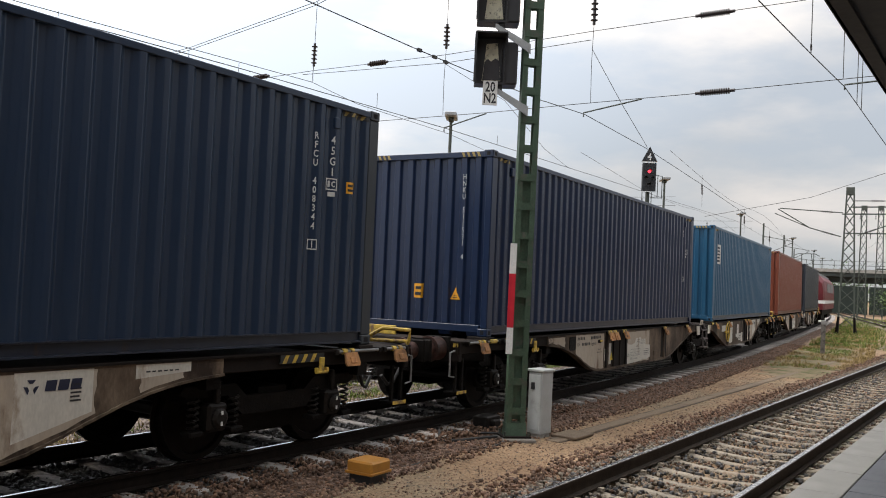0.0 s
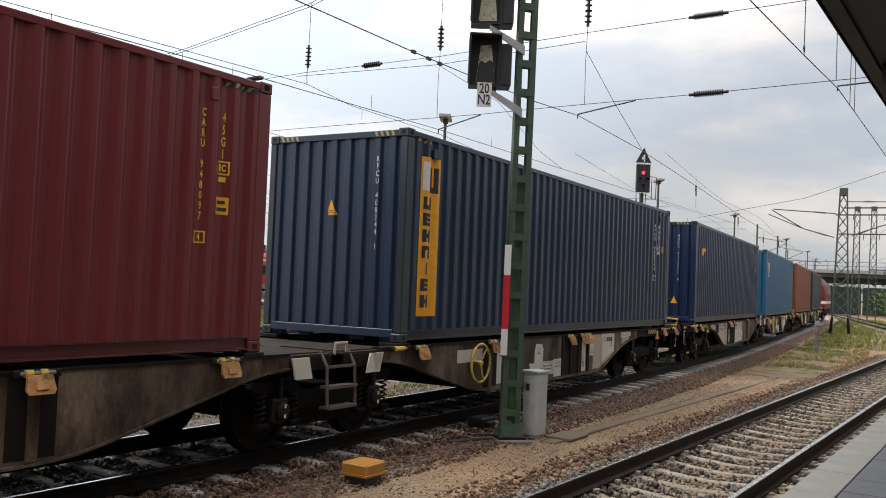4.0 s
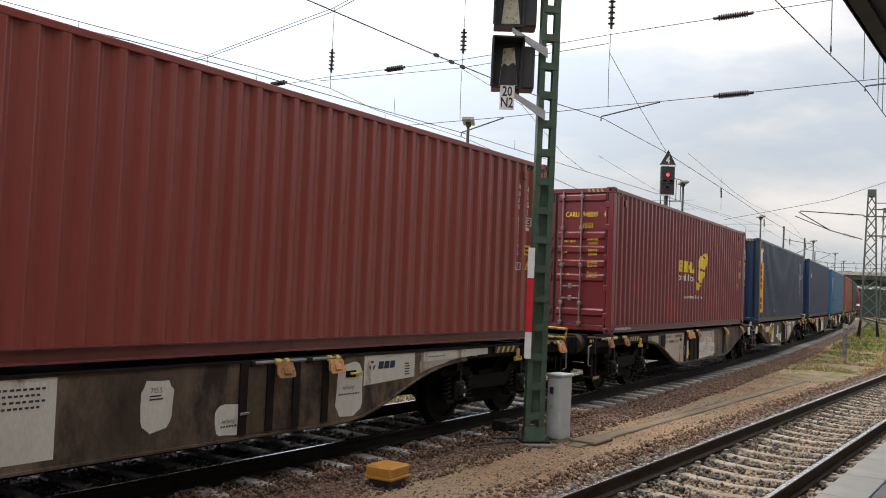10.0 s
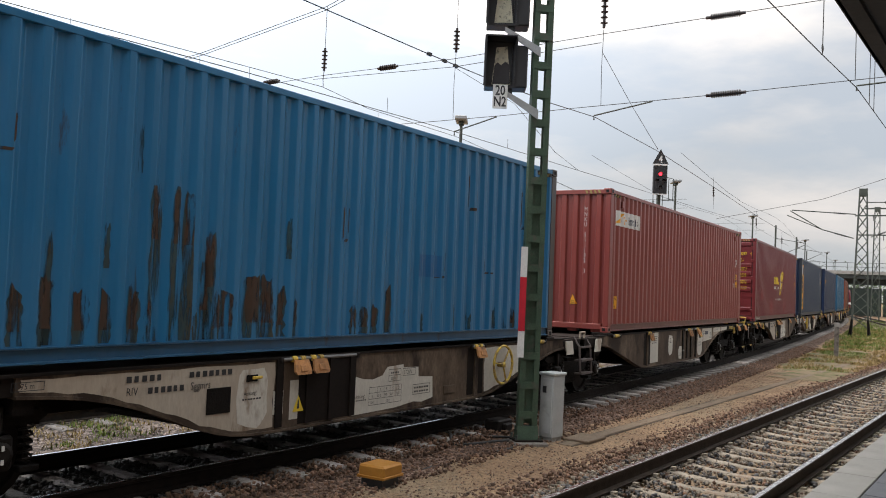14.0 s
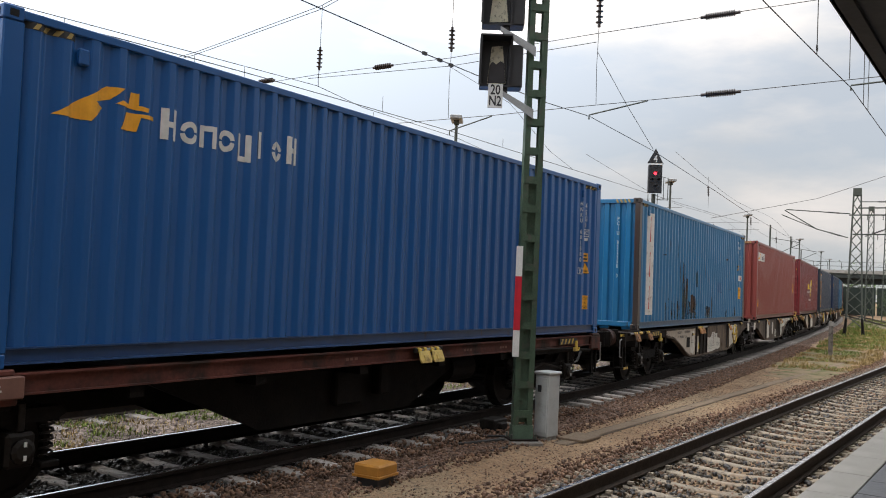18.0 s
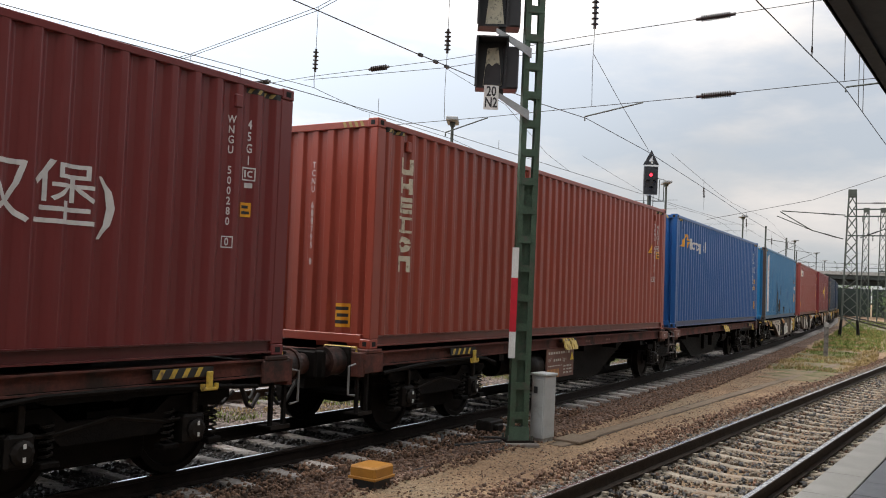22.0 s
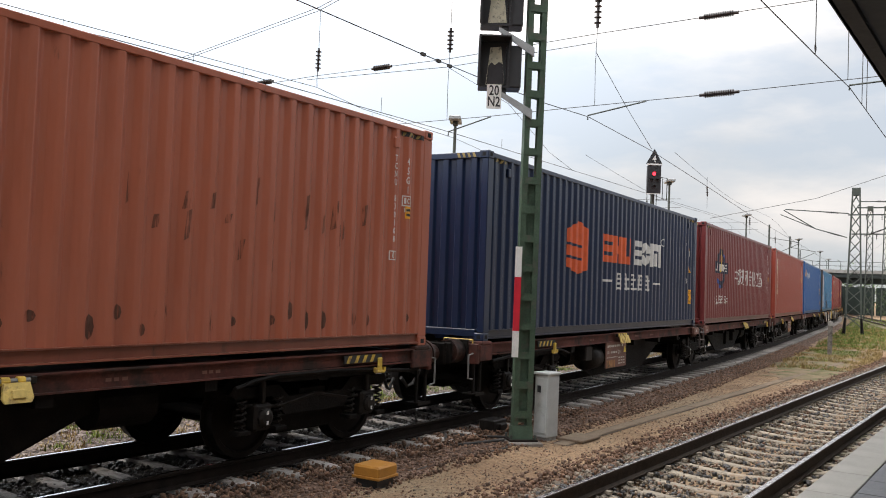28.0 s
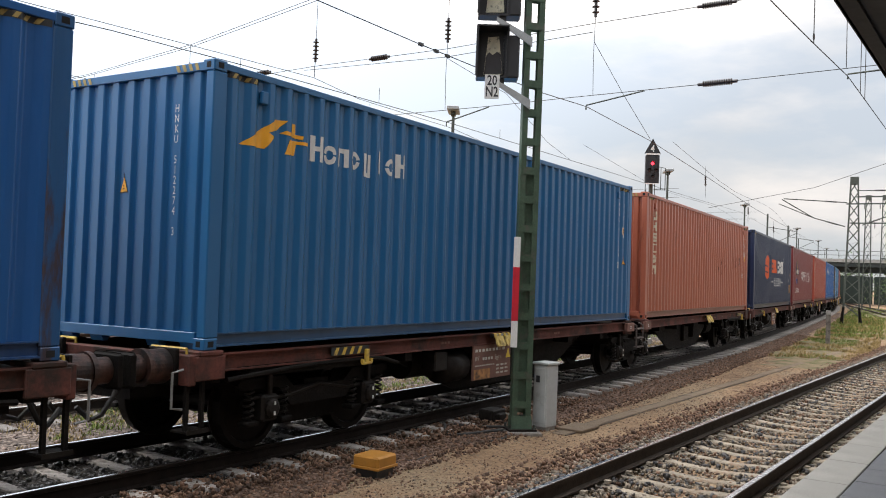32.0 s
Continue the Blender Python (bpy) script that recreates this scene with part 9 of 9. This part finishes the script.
for a, b in (((-0.2, 1.0, 7.82), (-0.33, 1.8, 7.9)), ((-0.15, 0.9, 6.3), (-0.3, 1.7, 6.55)), ((0.12, -0.9, 6.45), (0.2, -1.6, 6.75)), ((0.1, -1.2, 8.6), (0.2, -2.0, 8.6))):
    insul(mast_arm, a, b, 6, 0.09)
wire(mast_arm, [(-1.6, 9.2, 7.4), (-0.4, 2.4, 8.82), (0.3, -1.87, 10.4), (0.6, -6, 12.0)], 0.016)
for x, y, h in ((109.0, 7.6, 13.0), (109.2, 5.9, 13.0)):
    lattice_mast(x, y, h, 0.85, 0.5, 6, "tall pale lattice mast beside the far tracks", 10, False)
far_arms = empty("mast_crossarms", 109, 6.7, 0)
tagged(far_arms, "steel cross-arms on the tall lattice masts", "overhead line")
for z, a, b in ((12.6, -4.5, 2.2), (11.8, -5.5, 3.2), (9.6, -5.0, 2.8), (5.6, -4, -0.5)):
    part("crossarm", boxes((-0.08, 0.08, a, b, z - 0.07, z + 0.07)), "galv_dark", far_arms)
    for yy in np.arange(a + 0.4, b, 1.6):
        insul(far_arms, (0, float(yy), z), (0, float(yy), z - 0.6), 3, 0.09)
for x, y, h in ((84, 12.5, 9.0), (100, 14.2, 9.0), (128, 19, 9.0), (140, 4.5, 11), (150, 2.0, 11)):
    p_ = empty("catenary_post", x, y, -0.3, 8)
    tagged(p_, "slim far catenary post", "mast", "catenary masts")
    part("post", boxes((-0.08, 0.08, -0.07, 0.07, 0, h)), "galv_dark", p_)
    part("cantilever", path_tube(B(), ((0, 0, h - 1.2), (0.2, -2.6, h - 1.6)), 0.028, 5), "galv_dark", p_)
    part("cantilever", path_tube(B(), ((0, 0, h - 3.0), (0.2, -2.6, h - 1.7)), 0.028, 5), "galv_dark", p_)

# marker post in the grass
post = empty("marker_post", 39.0, -0.97, -0.3, 10)
tagged(post, "short grey concrete marker post with a pale cap", "marker post")
part("shaft", boxes((-0.07, 0.07, -0.09, 0.09, 0, 1.25), bevel=0.012), "sleeper_dark", post)
part("cap", boxes((-0.075, 0.075, -0.10, 0.10, 1.25, 1.42), bevel=0.012), "concrete", post)

# ---- road bridge across the far end ----
bridge = empty("road_bridge", 150, 14, 0, 4)
tagged(bridge, "dark steel road bridge across the far tracks", "bridge")
part("deck", boxes((-4.5, 4.5, -75, 60, 5.5, 6.2)), "bridge", bridge)
part("fascia", boxes((-4.7, -4.5, -75, 60, 6.15, 6.65)), "concrete", bridge, "pale concrete fascia")
for i in range(12):
    y = -72 + i * 11
    part("girder", boxes((-3.2, -2.8, y, y + 10.9, 4.6, 5.5), bevel=0.05), "bridge", bridge)
for y in (-32, -14, 24, 42):
    part("pier", boxes((-3.5, 3.5, y - 0.6, y + 0.6, -0.4, 5.5), bevel=0.1), "concrete", bridge)
bm = B()
for i in range(68):
    y = -75 + i * 2
    box(bm, -4.65, -4.6, y, y + 0.06, 6.75, 7.85)
tagged(part("railing_posts", bm, "galv_dark", bridge), kind="stuff")
for z in (7.2, 7.85):
    part("railing", boxes((-4.66, -4.6, -75, 60, z, z + 0.06)), "galv_dark", bridge)
part("abutment", boxes((-4, 4, 58, 75, -0.4, 6.0)), "concrete", bridge)
part("abutment", boxes((-4, 4, -92, -74, -0.4, 6.0)), "concrete", bridge)

# green footbridge fence under the bridge
fence = empty("yard_fence", 146, 12, -0.3, 4)
tagged(fence, "dull green fence panels under the bridge", "fence")
for i in range(14):
    part("panel", boxes((-0.03, 0.03, -28 + i * 4, -24.2 + i * 4, 0.2, 4.4)), "fence_green", fence)


# ---- shrubs and trees ----
def leafy(name, x, y, z, w, h, n, label, cat, trunk=True, seed=1, size=0.22):
    r = random.Random(seed)
    t = empty(name, x, y, z)
    tagged(t, label, cat)
    if trunk:
        bm = B()
        tube(bm, (0, 0, -0.2), (0.1, 0, h * 0.5), 0.05 * h, 0.025 * h, 8)
        part("trunk", bm, "bark", t)
    for k in range(5):
        a = k * 1.26 + r.random()
        bm = B()
        tube(bm, (0, 0, h * 0.15), (math.cos(a) * w * 0.32, math.sin(a) * w * 0.32, h * r.uniform(0.5, 0.8)), 0.02 * h, 0.008 * h, 6)
        part("limb", bm, "bark", t)
    vs, fs = [], []
    cl = [(r.gauss(0, w * 0.24), r.gauss(0, w * 0.24), h * r.uniform(0.25, 0.92), w * r.uniform(0.12, 0.26)) for _ in range(22)]
    for _ in range(n):
        cx, cy, cz, cr = r.choice(cl)
        px, py, pz = cx + r.gauss(0, cr * 0.55), cy + r.gauss(0, cr * 0.55), max(0.05, cz + r.gauss(0, cr * 0.5))
        a, b, s_ = r.random() * 6.28, r.uniform(-0.9, 0.9), size * r.uniform(0.5, 1.2)
        ux, uy, uz = math.cos(a) * s_, math.sin(a) * s_, math.sin(b) * s_
        vx, vy = -math.sin(a) * s_ * 0.5, math.cos(a) * s_ * 0.5
        k = len(vs)
        vs += [(px - ux, py - uy, pz - uz), (px + vx, py + vy, pz), (px + ux, py + uy, pz + uz), (px - vx, py - vy, pz + 0.1 * s_)]
        fs.append((k, k + 1, k + 2, k + 3))
    part("crown", (vs, [], fs), "leaf", t)
    return t


for i, (x, y, w, h) in enumerate(((88, 0.2, 4.0, 2.8), (95, 0.4, 5, 3.6), (104, -1.5, 6, 4.5), (118, -2, 8, 6), (130, 0.5, 8, 6.5), (142, 6, 7, 5))):
    leafy("shrub", x, y, -0.3, w, h, 2600, "bushy bright green shrub beside the far tracks", "shrub", False, i + 3, 0.16)
for i, (x, y, w, h) in enumerate(((172, -8, 12, 6.6), (178, 6, 13, 6), (170, 22, 12, 6), (185, 36, 14, 6.5), (175, -26, 12, 7), (190, 55, 14, 6.5))):
    leafy("tree", x, y, -0.3, w, h, 6000, "round-crowned green tree behind the bridge", "tree", True, i + 30, 0.3)


# ---- red regional train beyond the yard ----
def coach(x, y, turn, door_at):
    c = empty("regional_coach", x, y, 0.0, turn)
    tagged(c, "red regional railcar with a white stripe and dark window band", "railcar", "coaches of the parked red train")
    Lc = 17.6
    prof = ((-1.42, 0.95), (-1.46, 1.6), (-1.46, 2.9), (-1.36, 3.55), (-1.05, 3.9), (0, 4.0), (1.05, 3.9), (1.36, 3.55), (1.46, 2.9), (1.46, 1.6), (1.42, 0.95))
    bm = B()
    a = [bm.verts.new((0.25, yy, zz)) for yy, zz in prof]
    b = [bm.verts.new((Lc - 0.25, yy, zz)) for yy, zz in prof]
    for i in range(len(prof) - 1):
        bm.faces.new((a[i], b[i], b[i + 1], a[i + 1]))
    bm.faces.new(a[::-1])
    bm.faces.new(b)
    bm.faces.new((a[0], a[-1], b[-1], b[0]))
    part("body", bm, "coach_red", c)
    part("white_stripe", boxes((0.3, Lc - 0.3, -1.445, -1.40, 3.14, 3.27)), "coach_white", c)
    part("window_band", boxes((0.3, Lc - 0.3, -1.475, -1.45, 1.78, 2.82)), "coach_band", c)
    for i in range(5):
        x0 = 1.2 + i * 3.15
        if door_at - 2.2 < x0 < door_at + 1.7:
            continue
        wd = part("window", boxes((x0, x0 + 2.1, -1.485, -1.475, 1.9, 2.7), bevel=0.004), "coach_glass", c)
        part("window_bar", boxes((x0, x0 + 2.1, -1.489, -1.485, 2.38, 2.42)), "coach_band", wd)
    for k in (0, 1):
        dx = door_at + k * 0.72
        d = part("door", boxes((dx, dx + 0.68, -1.50, -1.47, 0.95, 2.95), bevel=0.006), "coach_white", c, "pale grey sliding door leaf")
        part("door_glass", boxes((dx + 0.14, dx + 0.54, -1.506, -1.50, 1.5, 2.7)), "coach_glass", d)
    part("skirt", boxes((0.4, Lc - 0.4, -1.38, 1.38, 0.5, 0.95)), "coach_grey", c)
    for bx in (2.2, Lc - 2.2):
        part("bogie_frame", boxes((bx - 1.4, bx + 1.4, -1.15, 1.15, 0.1, 0.62), bevel=0.05), "bogie", c)
    for i in range(5):
        part("roof_unit", boxes((1.4 + i * 3.3, 3.6 + i * 3.3, -0.85, 0.85, 3.9, 4.3), bevel=0.06), "bellows", c)
        for k in range(3):
            part("roof_fitting", boxes((1.5 + i * 3.3 + k * 0.7, 1.8 + i * 3.3 + k * 0.7, -0.95, -0.6, 4.3, 4.42 + 0.12 * ((i + k) % 3)), bevel=0.03), "bogie" if (i + k) % 2 else "coach_grey", c)
    for k in range(6):
        part("bellows_rib", boxes((-0.42 + k * 0.11, -0.34 + k * 0.11, -1.36, 1.36, 0.9, 3.85)), "bellows", c)
    return c


for i, da in enumerate((3.0, 13.2, 6.2, 3.0, 13.2)):
    k = i - 1.0
    coach(31.4 + k * 17.75 * math.cos(radians(15)), 45.9 + k * 17.75 * math.sin(radians(15)), 15, da)

# the far platform and retaining edge before the red train
tagged(part("far_platform", boxes((-25, 130, -0.6, 0.6, -0.3, 0.35)), "sleeper_dark"), "low brown gravel-topped far platform edge", "platform", kind="structure").matrix_basis = pose(10, 37.2, 0, 0, 0, 13)

# ---- station roofs beyond ----
hall = empty("station_hall", 40, 78, -0.3, 14)
tagged(hall, "long low grey-roofed station hall", "building")
part("wall", boxes((-50, 70, 0, 14, 0, 5.8)), "building_wall", hall)
bm = B()
va = [(-52, -2, 5.8), (72, -2, 5.8), (72, 16, 5.8), (-52, 16, 5.8), (-52, 7, 7.5), (72, 7, 7.5)]
part("roof", (va, [], [(0, 1, 5, 4), (2, 3, 4, 5), (1, 2, 5), (3, 0, 4), (0, 3, 2, 1)]), "building", hall)
for i in range(16):
    w_ = part("window", boxes((-46 + i * 7, -43.4 + i * 7, -0.06, 0.05, 1.4, 4.4)), "coach_glass", hall)
    part("window_frame", boxes((-46.1 + i * 7, -43.3 + i * 7, -0.12, -0.06, 4.4, 4.6), (-44.75 + i * 7, -44.65 + i * 7, -0.1, -0.06, 1.4, 4.4)), "coach_white", w_)
tower = empty("roof_tower", 58.3, 86.5, 6.6, 14)
tagged(tower, "small square brown masonry tower on the station hall roof", "tower")
part("shaft", boxes((-0.86, 0.86, -0.86, 0.86, 0, 2.45), bevel=0.02), "building_wall", tower)
part("parapet", boxes((-0.92, 0.92, -0.92, 0.92, 2.45, 2.6), bevel=0.02), "building", tower)
part("louvre", boxes((-0.4, 0.0, -0.9, -0.86, 0.9, 1.5)), "coach_glass", tower)
part("finial", boxes((0.2, 0.3, -0.05, 0.05, 2.6, 2.95)), "galv_dark", tower)
for x, y, h in ((56.2, 87.5, 11.6), (62.8, 84.5, 10.4)):
    p_ = empty("catenary_post", x, y, -0.3, 14)
    tagged(p_, "far catenary post rising behind the red train", "mast", "catenary masts")
    for dx in (-0.3, 0.3):
        part("leg", boxes((dx - 0.07, dx + 0.07, -0.07, 0.07, 0, h)), "galv_dark", p_)
    part("crossarm", boxes((-1.5, 1.5, -0.08, 0.08, h - 0.3 - (1.8 if h > 11 else 0), h - 0.15 - (1.8 if h > 11 else 0))), "galv_dark", p_)
for i, (x, y, w, h) in enumerate(((68.6, 92.0, 3.4, 9.0), (61.3, 96.5, 4.5, 8.6), (92, 104, 8, 9.5))):
    leafy("tree", x, y, -0.3, w, h, 9000, "leafy tree behind the station hall", "tree", True, i + 60, 0.12)

# ---- the engine ----
loco = empty("electric_locomotive")
tagged(loco, "dull crimson electric locomotive with a pale band, one pantograph raised", "locomotive")
prof = ((-1.48, 1.15), (-1.50, 2.6), (-1.40, 3.35), (-1.05, 3.75), (0, 3.85), (1.05, 3.75), (1.40, 3.35), (1.50, 2.6), (1.48, 1.15))
bm = B()
ends = []
for x, k, dz in ((-9.1, 0.93, -0.25), (-8.5, 1.0, 0.0), (8.5, 1.0, 0.0), (9.1, 0.93, -0.25)):
    ends.append([bm.verts.new((x, yy * k, zz + (dz if zz > 3 else 0))) for yy, zz in prof])
for a, b in zip(ends, ends[1:]):
    for i in range(len(prof)):
        j = (i + 1) % len(prof)
        bm.faces.new((a[i], b[i], b[j], a[j]))
bm.faces.new(ends[0][::-1])
bm.faces.new(ends[-1])
M["loco_red"] = material("dull crimson lacquer", (0.13, 0.013, 0.018), 0.5, 0, 0.15, 2.0)
part("body", bm, "loco_red", loco)
part("roof_cover", boxes((-8.4, 8.4, -1.0, 1.0, 3.7, 3.95), bevel=0.05), "coach_grey", loco, "grey roof cover")
part("pale_band", boxes((-9.13, 8.6, -1.515, 1.515, 1.62, 1.86)), "coach_white", loco, "pale band round the body")
part("underframe", boxes((-9.0, 9.0, -1.35, 1.35, 0.75, 1.15)), "bogie", loco)
for sgn in (-1, 1):
    for k in range(4):
        part("grille", boxes((-5.2 + k * 2.8, -3.2 + k * 2.8, min(sgn * 1.49, sgn * 1.52), max(sgn * 1.49, sgn * 1.52), 2.5, 3.2)), "coach_grey", loco)
    part("cab_window", boxes((-9.06, -9.0, min(sgn * 0.2, sgn * 1.05), max(sgn * 0.2, sgn * 1.05), 2.45, 3.15)), "coach_glass", loco)
    part("headlight", tube(B(), (-9.16, sgn * 0.9, 1.45), (-9.05, sgn * 0.9, 1.45), 0.12, seg=12), "coach_white", loco)
    bm = tube(B(), (-9.0, sgn * 0.875, 1.0), (-9.6, sgn * 0.875, 1.0), 0.12, seg=12)
    box(bm, -9.64, -9.6, sgn * 0.875 - 0.24, sgn * 0.875 + 0.24, 0.83, 1.17)
    part("buffer", bm, "buffer", loco)
for x in (-5.2, 5.2):
    part("bogie_frame", boxes((x - 2.1, x + 2.1, -1.2, 1.2, 0.35, 0.78), bevel=0.05), "bogie", loco)
    for dx in (-1.5, 0, 1.5):
        bm = tube(B(), (x + dx, -0.9, 0.6), (x + dx, 0.9, 0.6), 0.11, seg=10)
        for sgn in (-1, 1):
            lathe(bm, ((0.1, -0.07), (0.6, -0.07), (0.6, 0.07), (0.1, 0.07)), Matrix.Translation((x + dx, sgn * 0.755, 0.6)) @ Matrix.Rotation(radians(90), 4, "X"), 20)
        part("wheelset", bm, "wheel", loco)
for x, up in ((-6.2, True), (6.2, False)):
    bm = B()
    h = 1.55 if up else 0.3
    path_tube(bm, ((x - 0.8, -0.5, 3.9), (x + 0.7, -0.4, 3.9 + h * 0.5), (x - 0.1, -0.35, 3.9 + h)), 0.03, 5)
    path_tube(bm, ((x - 0.8, 0.5, 3.9), (x + 0.7, 0.4, 3.9 + h * 0.5), (x - 0.1, 0.35, 3.9 + h)), 0.03, 5)
    path_tube(bm, ((x - 0.1, -0.95, 3.75 + h), (x - 0.1, -0.6, 3.92 + h), (x - 0.1, 0.6, 3.92 + h), (x - 0.1, 0.95, 3.75 + h)), 0.03, 5)
    part("pantograph", bm, "galv_dark", loco)
TRAIN.append((loco, 77.4, (5.2, 5.2), 0.0))


def motions():
    """The train draws past, gathering speed, and its wheels roll."""
    for thing, off, (a, b), up in TRAIN:
        rows = [(t, place(travelled(t) + off, a, b) @ Matrix.Translation((0, 0, up))) for t in range(33)]
        walk(thing, rows)
    for w in SPIN:
        home = w.matrix_basis.translation.copy()
        walk(w, [(k / 10, Matrix.Translation(home) @ Matrix.Rotation(travelled(k / 10) / 0.46, 4, "Y")) for k in range(321)])


motions()
